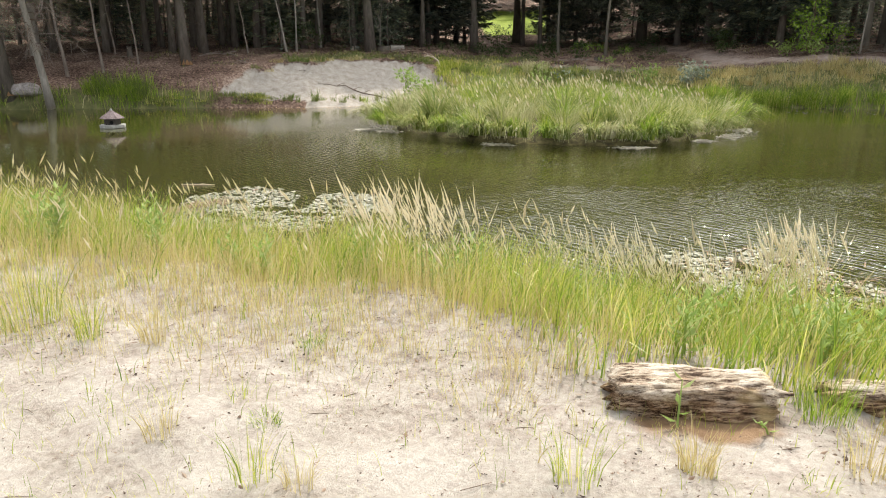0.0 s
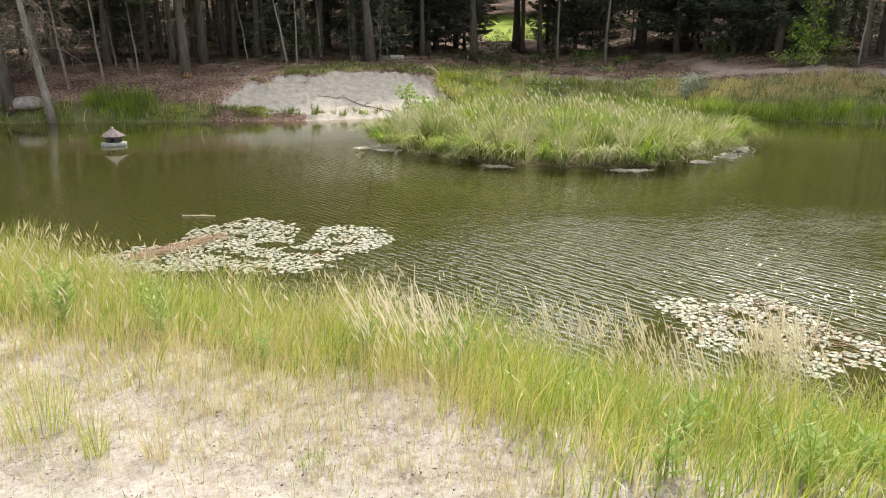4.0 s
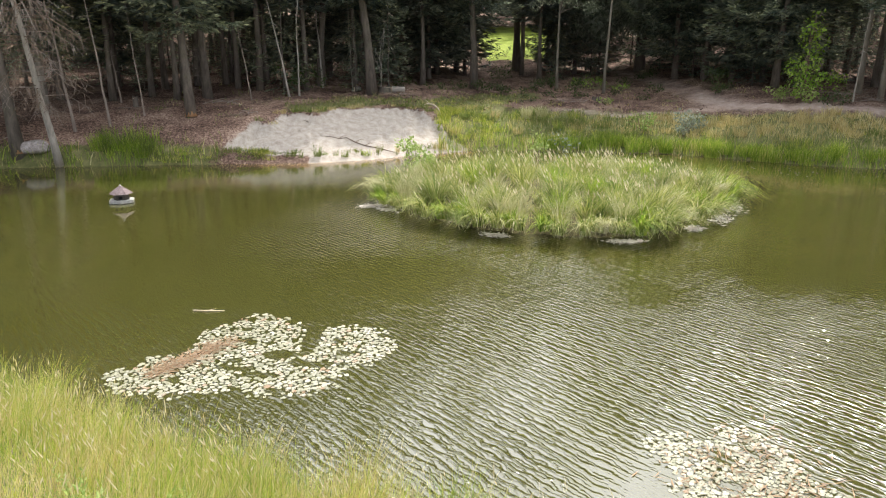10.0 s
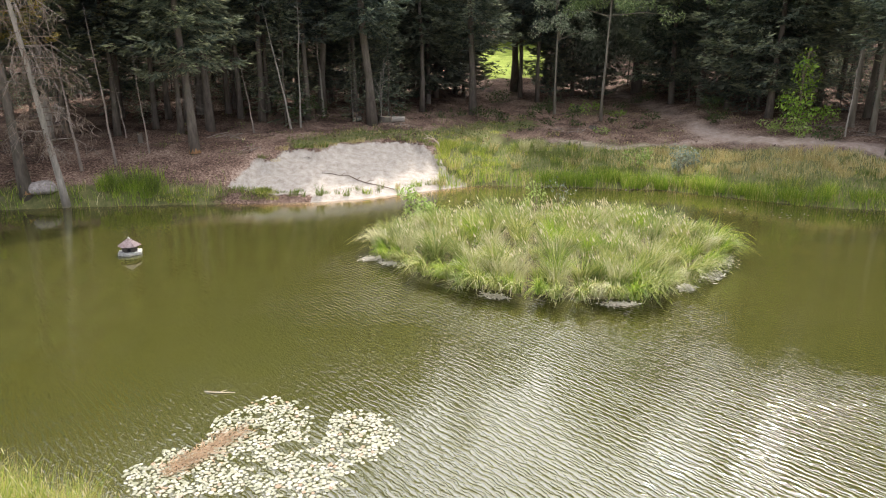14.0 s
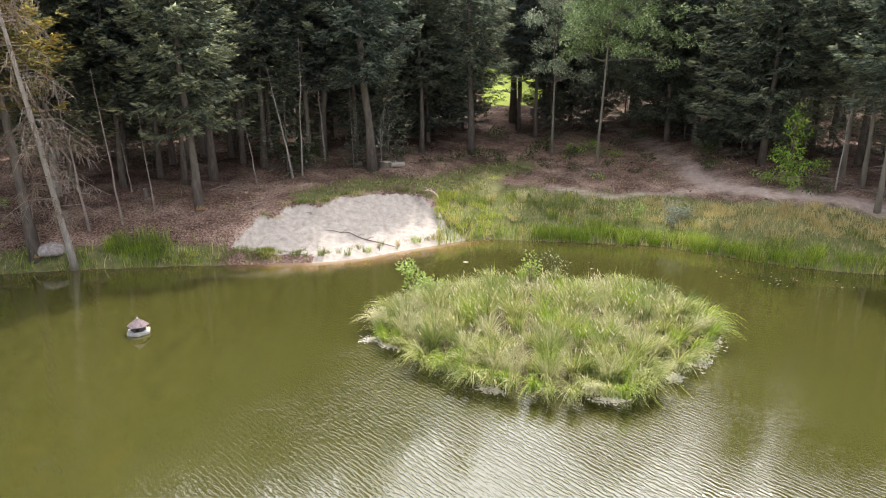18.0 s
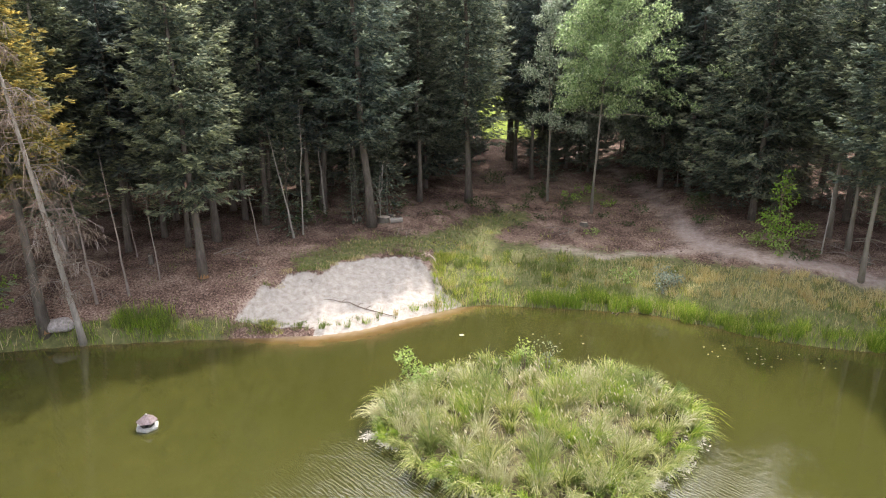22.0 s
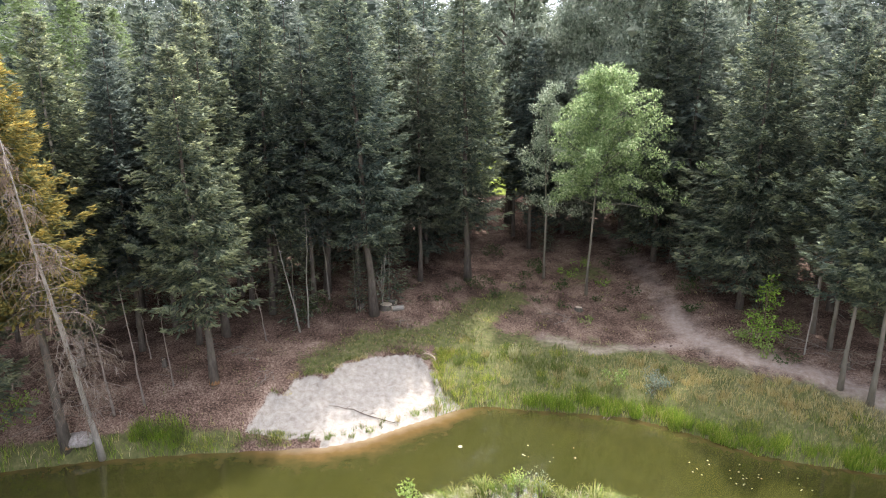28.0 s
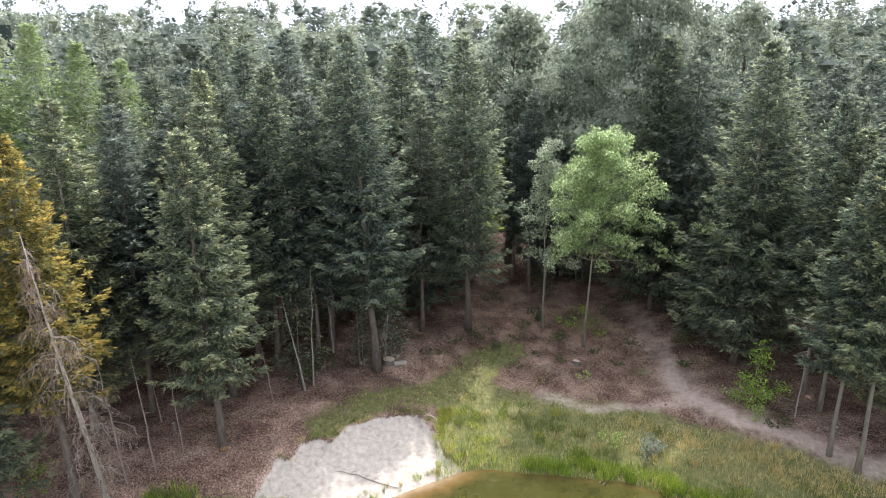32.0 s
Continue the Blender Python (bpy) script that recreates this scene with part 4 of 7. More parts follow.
def leaf_tree(name, x, y, h, crown0, rad, r0, lean, clumps, per, size, mat, bark, seed, label, rmin=0.7, rmax=1.4, droop=0.3, category="tree", group="", limbs=14, limbed=0):
    t = thing(name, pose(x, y, gz(x, y)), label=label, category=category, group=group)
    if limbed:
        q = random.Random(seed)
        raw = []
        for i in range(limbed):
            f = (i + q.random()) / limbed
            a = i * 2.4 + q.uniform(-0.4, 0.4)
            reach = rad * (0.22 + 0.78 * (1 - f) ** 0.8) * q.uniform(0.45, 1.15) * (1 + 0.28 * math.cos(a + 0.5))
            for s in (0.3, 0.55, 0.75, 0.9, 1.0):
                raw.append((math.cos(a) * reach * s + q.uniform(-0.3, 0.3), math.sin(a) * reach * s + q.uniform(-0.3, 0.3), crown0 + (h - 0.9 - crown0) * f + (0.30 - 0.1 * s - 0.42 * max(0, 1 - 3 * f) * s) * reach * s + q.uniform(-0.3, 0.3), q.uniform(rmin, rmax)))
    else:
        raw = crown_clumps(crown0, h - 0.4, rad, clumps, seed, 1.0, rmin, rmax)
    cl = [(cx + lean[0] * cz / h, cy + lean[1] * cz / h, cz, cr) for cx, cy, cz, cr in raw]
    part("trunk", trunk_mesh("trunk", h * 0.93, r0, lean, seed, 8), bark, t)
    for tb in limb_tubes(cl, crown0 * (0.92 if limbed else 0.7), h, r0, seed, limbs):
        part("limb", data_mesh("limb", *tb, True), bark, t)
    part("crown", data_mesh("crown", *leaf_cloud(cl, per, size, seed, droop, heart=0.42 if rmax > 1.5 else 0.0)), mat, t)
    return t


leaf_tree("oak_tree", 11.9, 51.6, 18.4, 8.2, 6.7, 0.105, (0.3, -0.6), 0, 235, 0.19, M_LEAF, M_BARK_BIRCH, 41, "light green young oak with slender trunk in the clearing", 0.3, 0.75, limbed=60)
leaf_tree("young_beech", 9.0, 55.2, 17.0, 6.2, 3.6, 0.10, (-0.3, 0.3), 0, 200, 0.18, M_LEAF_PALE, M_BARK_BIRCH, 42, "grey-green young beech with thin trunk in the clearing", 0.35, 0.7, limbed=22)
leaf_tree("young_beech", 7.6, 68.0, 14.0, 5.4, 3.6, 0.10, (0.2, 0.2), 0, 170, 0.24, M_LEAF_GREY, M_BARK_BIRCH, 49, "grey-green young beech at the end of the clearing", 0.5, 0.9, limbed=18)
BROAD = "broad old trees behind the clearing"
leaf_tree("broad_tree", 18.6, 66.5, 32.0, 4.0, 10.5, 0.4, (0, 0), 320, 150, 0.30, M_LEAF_GREY, M_BARK, 43, "large grey-green tree with drooping foliage behind the clearing", 1.2, 2.4, 0.9, group=BROAD)
leaf_tree("broad_tree", 29.5, 68.0, 26.5, 5.0, 6.5, 0.38, (0, 0), 100, 60, 0.38, M_LEAF_GREY, M_BARK, 44, "large grey-green tree with drooping foliage behind the path", 1.2, 2.4, 0.9, group=BROAD)
leaf_tree("broad_tree", 7.4, 71.0, 27.0, 7.5, 6.0, 0.36, (0, 0), 100, 64, 0.38, M_LEAF_GREY, M_BARK, 45, "dark broad-leaved tree behind the clearing", 1.2, 2.2, 0.7, group=BROAD)
leaf_tree("broad_tree", 44.5, 66.0, 20.5, 7.0, 4.6, 0.3, (0, 0), 70, 46, 0.5, M_LEAF_FAR, M_BARK, 46, "pale round-crowned tree among the firs", 1.1, 2.0, 0.5, group=BROAD)
leaf_tree("wood_sapling", -4.3, 47.6, 4.6, 1.2, 1.1, 0.035, (0.3, 0.2), 12, 28, 0.16, M_LEAF_GREY, M_BARK_PALE, 47, "thin pale-leaved sapling beside a fir trunk", 0.25, 0.5)
leaf_tree("hazel_bush", 21.3, 41.2, 5.3, 0.6, 0.8, 0.05, (0.2, 0), 26, 80, 0.20, M_BUSH, M_TWIG, 48, "bright yellow-green upright bush beside the path", 0.4, 0.8, category="bush")
for i, (x, y, h) in enumerate(((9.4, 84.0, 22.0), (11.25, 76.5, 21.0), (3.2, 71.0, 22.0), (7.45, 66.5, 19.5))):
    plant_fir("high", x, y, h, 50 * i, label="dark-trunked fir with high crown before the sunlit glade", group="firs before the glade")


# ---- the woods beyond, up the slope ----
def tri(faces):
    return np.array([(f[0], f[i], f[i + 1]) for f in faces for i in range(1, len(f) - 1)])


def far_woods():
    r = np.random.default_rng(12)
    sets, tone = {"conifer": [], "leafy": []}, {"conifer": [], "leafy": []}
    for _ in range(570):
        y = 100 + 120 * r.random() ** 1.4
        x = r.uniform(-1, 1) * (0.72 * y + 6)
        if 1 < x < 17 and y < 118:
            continue
        z, h = gz(x, y), r.uniform(15, 22) + (4 if r.random() < 0.15 else 0)
        if r.random() < 0.55:
            n = 400
            shade = r.random() ** 2.5
            t = 1 - r.random(n) ** 1.1 * 0.8
            rad = 4.2 * np.tanh(0.5 * h * (1 - t) / 4.2) + 0.1
            a = r.uniform(0, math.tau, n)
            q = rad * r.uniform(0.35, 1.0, n)
            p = np.stack([x + np.cos(a) * q, y + np.sin(a) * q, z + h * t - 0.12 * q], 1)
            dv = np.stack([np.cos(a), np.sin(a), r.uniform(-0.4, 0.4, n)], 1)
            ln = r.uniform(0.5, 1.1, n)
            zc = np.linspace(h * 0.2, h - 6.5, 5)
            cv, cf = tube([(x, y, z + q) for q in zc], [4.2 * math.tanh(0.5 * (h - q) / 4.2) * 0.38 * r.uniform(0.8, 1.2) for q in zc], 7)
            sets["conifer"].append((np.asarray(cv), tri(cf)))
            tone["conifer"].append(np.full(4 * n + len(cv), shade))
            sets["conifer"].append(kites(p, dv, ln, ln * 0.55, np.stack([0 * a, 0 * a, 1 + 0 * a], 1) + r.normal(0, 0.5, (n, 3))))
        else:
            cl = [(x + a, y + b, z + c, q) for a, b, c, q in crown_clumps(h * 0.35, h, 5.2, 12, int(r.integers(1e6)), 1.0, 1.5, 2.5)]
            sets["leafy"].append(leaf_cloud(cl, 20.0, 0.62, int(r.integers(1e6)), 0.4, heart=0.5))
            tone["leafy"].append(np.full(len(sets["leafy"][-1][0]), r.random() ** 1.5))
    for k, mat, lab in (("conifer", M_FIR_BLUE, "dark conifers of the distant wooded slope"), ("leafy", M_LEAF_FAR, "pale broad-leaved trees of the distant wooded slope")):
        me = data_mesh("far_woods", *join(sets[k]))
        me.attributes.new("shoot", "FLOAT", "POINT").data.foreach_set("value", np.concatenate(tone[k]).astype(np.float32))
        ob = part("far_woods", me, mat)
        tagged(ob, lab, "woods", kind="stuff")


far_woods()


# ---- grass, sedge and weeds ----
def stuff(name, sets, mat, label, category="grass"):
    V, F = join(sets)
    ob = part(name, data_mesh(name, V, F), mat)
    return tagged(ob, label, category, kind="stuff")


def near_bank():
    r = np.random.default_rng(21)
    n = 150000
    x, y = r.uniform(-9.5, 6.5, n), r.uniform(2.0, 10.8, n)
    d = poly_dist(x, y, POND)
    inner = 3.3 + 0.45 * sstep(-1.0, -2.4, x) - 0.85 * sstep(-0.05, 0.35, x) - 0.12 * sstep(0.6, 0.8, x) - 0.28 * sstep(1.30, 1.55, x) + 0.32 * lumps(x, y, 0.7, 39)
    tall = sstep(0.0, 1.0, (y - inner) / (1.5 - 0.6 * sstep(0.0, 0.6, x)))
    dens = 0.05 * sstep(-1.3, 0, y - inner) + 0.06 + 0.89 * np.minimum(1, 2 * tall) ** 1.2
    clump = 0.55 + 0.45 * lumps(x, y, 0.8, 31)
    keep = (d > -0.25) & (r.random(n) < dens * np.clip(clump + 0.35, 0.15, 1)) & ((y > 2.62) | (x < 0.62) | (x > 1.36)) & (y > inner - 0.6)
    x, y, d, tall = x[keep], y[keep], d[keep], tall[keep]
    base = np.stack([x, y, ground_z(x, y) - 0.02], 1)
    base[:, 2] = np.maximum(base[:, 2], -0.05)
    m = len(x)
    shore = sstep(2.6, 0.3, d)
    h = (0.14 + 0.34 * tall + (0.50 - 0.20 * sstep(0.0, 1.2, x)) * shore) * r.uniform(0.55, 1.25, m) * (0.85 + 0.25 * lumps(x, y, 1.3, 33))
    h = np.clip(h, 0.08, 1.25)
    lean, bend = r.normal(0.4, 1.3, m), r.uniform(0.1, 0.62, m)
    wd = r.uniform(0.0035, 0.0095, m)
    pick = r.random(m)
    patch = lumps(x, y, 1.6, 35)
    green = pick < np.clip(0.30 + 0.34 * patch, 0.05, 0.75) * (0.45 + 0.55 * np.minimum(1, 2 * tall))
    dry = (~green) & (pick > np.clip(0.84 + 0.14 * patch - 0.40 * sstep(0.7, 0.1, tall) - 0.22 * sstep(0.3, -1.5, x), 0.38, 0.96))
    meadow = ~(green | dry)
    for nm, sel, mat, lab in (("bank_grass", meadow, M_GRASS, "sunlit yellow-green meadow grass on the near bank"), ("lush_grass", green, M_GREEN, "fresh green grass blades on the near bank"),
                              ("dry_grass", dry, M_STRAW, "dry straw-coloured grass on the near bank")):
        V, F, _ = blades(base[sel], h[sel], wd[sel], lean[sel], bend[sel], 3, r=r)
        stuff(nm, [(V, F)], mat, lab)
    # broad arching leaves
    n = 7000
    x, y = r.uniform(-7, 5.5, n), r.uniform(2.7, 8.8, n)
    d = poly_dist(x, y, POND)
    keep = (d > -0.1) & ((y > 4.9) | (x > 0.5)) & (r.random(n) < np.clip(0.25 + 0.6 * lumps(x, y, 1.2, 47) + 0.5 * sstep(0, 1.5, x), 0.02, 1))
    x, y, d = x[keep], y[keep], d[keep]
    m = len(x)
    V, F, _ = blades(np.stack([x, y, ground_z(x, y) - 0.02], 1), r.uniform(0.25, 0.55, m) * (1 + 0.4 * sstep(2, 0.3, d)), r.uniform(0.007, 0.015, m), r.uniform(0, math.tau, m), r.uniform(0.35, 0.95, m), 4, r=r, hang=0.6)
    stuff("broad_grass", [(V, F)], M_BLADE, "broad arching light green grass leaves on the near bank")
    # tall flowering stems
    n = 10000
    x, y = r.uniform(-9.0, 5.5, n), r.uniform(3.2, 10.5, n)
    d = poly_dist(x, y, POND)
    keep = (d > -0.1) & (d < 3.4 + 0.6 * sstep(0.3, 1, x)) & (r.random(n) < np.clip(0.30 + 0.5 * lumps(x, y, 0.9, 37), 0.05, 1) * (1 - 0.5 * sstep(0.8, 2.6, d)))
    x, y, d = x[keep], y[keep], d[keep]
    base = np.stack([x, y, ground_z(x, y) - 0.02], 1)
    m = len(x)
    h = r.uniform(0.55, 1.05, m) * (1 - 0.38 * sstep(0.7, 2.8, d)) * (1 - 0.12 * sstep(0.3, 1.2, x))
    lean, bend = r.normal(2.7, 1.1, m), r.uniform(0.08, 0.42, m)
    V, F, tips = blades(base, h, np.full(m, 0.0035), lean, bend, 3, r=r)
    hv, hf = heads(tips, lean, r.uniform(0.07, 0.16, m), r.uniform(0.007, 0.017, m), 0.6, r)
    stuff("grass_stems", [(V, F)], M_STRAW, "thin straw-coloured flowering stems on the near bank")
    stuff("seed_heads", [(hv, hf)], M_HEAD, "cream seed heads nodding on tall grass stems")


near_bank()


def plume_clump(x, y, n, spread_r, h, seed, label, lean0=2.8):
    r = np.random.default_rng(seed)
    t = thing("plume_grass", pose(0, 0, 0), label=label, category="grass", group="plumed grass clumps")
    a, q = r.uniform(0, math.tau, n), spread_r * np.sqrt(r.random(n))
    bx, by = x + np.cos(a) * q, y + np.sin(a) * q
    base = np.stack([bx, by, ground_z(bx, by) - 0.02], 1)
    lean, bend = r.normal(lean0, 0.9, n), r.uniform(0.03, 0.2, n)
    V, F, tips = blades(base, h * r.uniform(0.75, 1.1, n), np.full(n, 0.006), lean, bend, 3, r=r)
    part("stems", data_mesh("stems", V, F), M_STRAW, t)
    sets = [heads(tips, lean, r.uniform(0.12, 0.24, n), r.uniform(0.006, 0.012, n), 0.45, r)]
    for k in range(3):
        off = r.normal(0, 0.018, (n, 3)) - np.array([0, 0, 0.05 * k])
        sets.append(heads(tips + off, lean + r.normal(0, 0.5, n), r.uniform(0.05, 0.10, n), r.uniform(0.005, 0.010, n), 0.6, r))
    part("plumes", data_mesh("plumes", *join(sets)), M_PLUME, t)


plume_clump(-0.15, 3.9, 80, 0.42, 0.58, 51, "clump of tall cream-plumed grass on the bank")
plume_clump(2.40, 4.25, 90, 0.22, 0.95, 52, "clump of tall tawny-plumed grass by the water")
plume_clump(1.55, 5.3, 90, 0.75, 0.9, 53, "few pale nodding grass plumes by the water")
plume_clump(1.7, 4.0, 40, 0.6, 0.50, 54, "few pale nodding grass plumes on the bank")


def tuft(x, y, n, h, rad, seed, mat, label, spread_bend=0.5, wd=0.006, seg=3):
    r = np.random.default_rng(seed)
    a, q = r.uniform(0, math.tau, n), rad * np.sqrt(r.random(n))
    bx, by = np.cos(a) * q, np.sin(a) * q
    V, F, _ = blades(np.stack([bx, by, np.full(n, -0.02)], 1), h * r.uniform(0.45, 1.1, n), wd * r.uniform(0.6, 1.3, n), a + r.normal(0, 0.5, n), r.uniform(0.08, spread_bend, n), seg, r=r)
    ob = part("grass_tuft", data_mesh("grass_tuft", V, F), mat)
    ob.location = (x, y, gz(x, y))
    return tagged(ob, label, "grass", "tufts on the sand" if y < 10 else "tussocks on the far banks")


for i, (x, y, n, h, rad, mat, lab) in enumerate((
        (-0.66, 2.26, 46, 0.09, 0.045, M_GREEN, "small fresh green grass tuft on bare sand"), (-0.64, 3.02, 60, 0.11, 0.06, M_GREEN, "small fresh green grass tuft on bare sand"),
        (-0.62, 1.92, 30, 0.26, 0.06, M_GRASS, "thin yellow-green rush tuft on bare sand"), (0.44, 1.92, 34, 0.30, 0.06, M_GRASS, "tall thin rush tuft on bare sand"),
        (0.86, 1.98, 60, 0.24, 0.05, M_STRAW, "green and tan rush tuft on bare sand"), (1.42, 1.95, 40, 0.24, 0.06, M_STRAW, "dry tan rush tuft on bare sand"),
        (-1.02, 2.16, 30, 0.20, 0.05, M_STRAW, "sparse dry grass tuft on sand"), (-2.15, 3.3, 70, 0.62, 0.13, M_GRASS, "large spreading rush tuft at the sand's edge"),
        (-1.72, 3.05, 40, 0.34, 0.05, M_GRASS, "upright rush tuft at the sand's edge"), (-1.4, 3.02, 36, 0.30, 0.05, M_STRAW, "dry upright rush tuft at the sand's edge"),
        (1.50, 2.36, 105, 0.22, 0.09, M_GREEN, "lush green grass tuft between two logs"), (1.98, 2.18, 60, 0.12, 0.10, M_GREEN, "low green grass tuft beside the fallen log"),
        (-0.45, 1.85, 22, 0.16, 0.04, M_STRAW, "sparse dry grass tuft on sand"), (-0.83, 2.45, 18, 0.14, 0.05, M_GRASS, "sparse green grass tuft on sand"),
        (0.2, 2.5, 26, 0.22, 0.16, M_STRAW, "sparse dry stems on sand"), (0.35, 2.75, 60, 0.3, 0.2, M_STRAW, "sparse dry stems on sand"), (1.2, 1.86, 16, 0.12, 0.05, M_GRASS, "sparse green grass tuft on sand"))):
    tuft(x, y, int(n * 1.7), h, rad * 1.2, 60 + i, mat, lab, 0.5 if h > 0.2 else 0.7, 0.0034)


def sand_litter():
    r = np.random.default_rng(77)
    n = 42000
    x, y = r.uniform(-4.2, 3.2, n), r.uniform(1.3, 4.9, n)
    keep = r.random(n) < np.clip(0.18 + 0.4 * lumps(x, y, 0.35, 41) + 0.6 * sstep(1.9, 2.9, y + 0.3 * x), 0.02, 1)
    x, y = x[keep], y[keep]
    m = len(x)
    z = ground_z(x, y) + r.uniform(0.001, 0.006, m)
    a = r.uniform(0, math.tau, m)
    d = np.stack([np.cos(a), np.sin(a), r.uniform(-0.15, 0.3, m)], 1)
    ln = r.uniform(0.005, 0.019, m) * np.where(r.random(m) < 0.05, 2.0, 1.0)
    nv = r.normal(0, 0.35, (m, 3)) + np.array([0, 0, 1])
    stuff("leaf_litter", [kites(np.stack([x, y, z], 1), d, ln, ln * r.uniform(0.15, 0.6, m), nv)], M_LITTER, "scattered brown leaf and straw bits on the sand", "litter")
    k = 52000
    sx, sy = r.uniform(-5.2, 3.2, k), r.uniform(2.3, 5.2, k)
    ok = (r.random(k) < sstep(2.3, 3.3, sy + 0.1 * sx) * np.clip(0.5 + 0.5 * lumps(sx, sy, 0.6, 45), 0.05, 1)) & ((sx < 0.55) | (sx > 1.5) | (sy > 2.85))
    sx, sy = sx[ok], sy[ok]
    k = len(sx)
    n = 20000
    x, y = r.uniform(-4.2, 3.2, n), r.uniform(1.5, 4.4, n)
    keep = r.random(n) < np.clip(0.3 + 0.6 * lumps(x, y, 0.7, 43), 0.05, 1)
    x, y = x[keep], y[keep]
    m = len(x)
    V, F, _ = blades(np.stack([x, y, ground_z(x, y) - 0.01], 1), r.uniform(0.02, 0.13, m) * (1 + 1.1 * sstep(2.3, 3.6, y)), r.uniform(0.0015, 0.0034, m), r.uniform(0, 6.3, m), r.uniform(0.1, 0.6, m), 3, r=r)
    W, G, _ = blades(np.stack([sx, sy, ground_z(sx, sy) - 0.01], 1), r.uniform(0.06, 0.34, k) * (0.5 + 0.5 * sstep(2.4, 3.6, sy)), r.uniform(0.0018, 0.004, k), r.uniform(0, 6.3, k), r.uniform(0.1, 0.6, k), 3, r=r)
    stuff("sparse_straw", [(W, G)], M_STRAW, "thin dry straw standing on the sandy bank")
    stuff("sparse_grass", [(V, F)], M_GRASS, "sparse short grass blades growing through sand")


sand_litter()


def weed(x, y, h, seed, mat, label, leaf=0.07, stems=1, name="leafy_weed", z=None):
    """An upright herb with pairs of pointed leaves."""
    r = np.random.default_rng(seed)
    t = thing(name, pose(x, y, gz(x, y) if z is None else z), label=label, category="plant", group="leafy weeds")
    for s in range(stems):
        ox, oy = r.normal(0, 0.05, 2) * (stems > 1)
        hh = h * r.uniform(0.7, 1.05)
        lx, ly = r.normal(0, 0.08, 2)
        stem = part("stem", data_mesh("stem", *tube([(ox, oy, -0.02), (ox + lx * 0.4, oy + ly * 0.4, hh * 0.5), (ox + lx, oy + ly, hh)], [0.005, 0.004, 0.002], 5, False)), mat, t)
        k = max(6, int(hh / 0.022))
        f = np.linspace(0.15, 1, k)
        a = np.arange(k) * 2.4 + r.uniform(0, 6)
        p = np.stack([ox + lx * f, oy + ly * f, hh * f], 1)
        d = np.stack([np.cos(a), np.sin(a), 0.35 + 0.5 * f], 1)
        ln = leaf * r.uniform(0.7, 1.2, k) * (1.1 - 0.4 * f)
        part("leaves", data_mesh("leaves", *kites(p, d / np.linalg.norm(d, axis=1, keepdims=True), ln, ln * 0.36, np.stack([-np.cos(a) * 0.5, -np.sin(a) * 0.5, np.ones(k)], 1))), mat, stem)


WL = "upright leafy green weed among grass"
weed(0.88, 2.24, 0.15, 81, M_WEED, "small leafy weed in front of the fallen log", 0.075)
weed(1.22, 2.22, 0.09, 82, M_WEED, "small leafy weed in front of the fallen log", 0.05)
weed(0.13, 4.3, 0.42, 83, M_WEED, WL, 0.10, 6)
weed(-0.05, 4.1, 0.34, 84, M_WEED, WL, 0.08, 4)
weed(-1.2, 4.3, 0.32, 85, M_WEED, WL, 0.09, 5)
for i in range(34):
    r = random.Random(900 + i)
    weed(r.uniform(-3.5, 3.4) if i < 20 else r.uniform(0.8, 2.8), r.uniform(4.1, 5.6) if i < 20 else r.uniform(2.75, 4.0), r.uniform(0.25, 0.5) if i < 20 else r.uniform(0.16, 0.34), 90 + i, M_WEED, WL, r.uniform(0.07, 0.12), r.randint(2, 5))


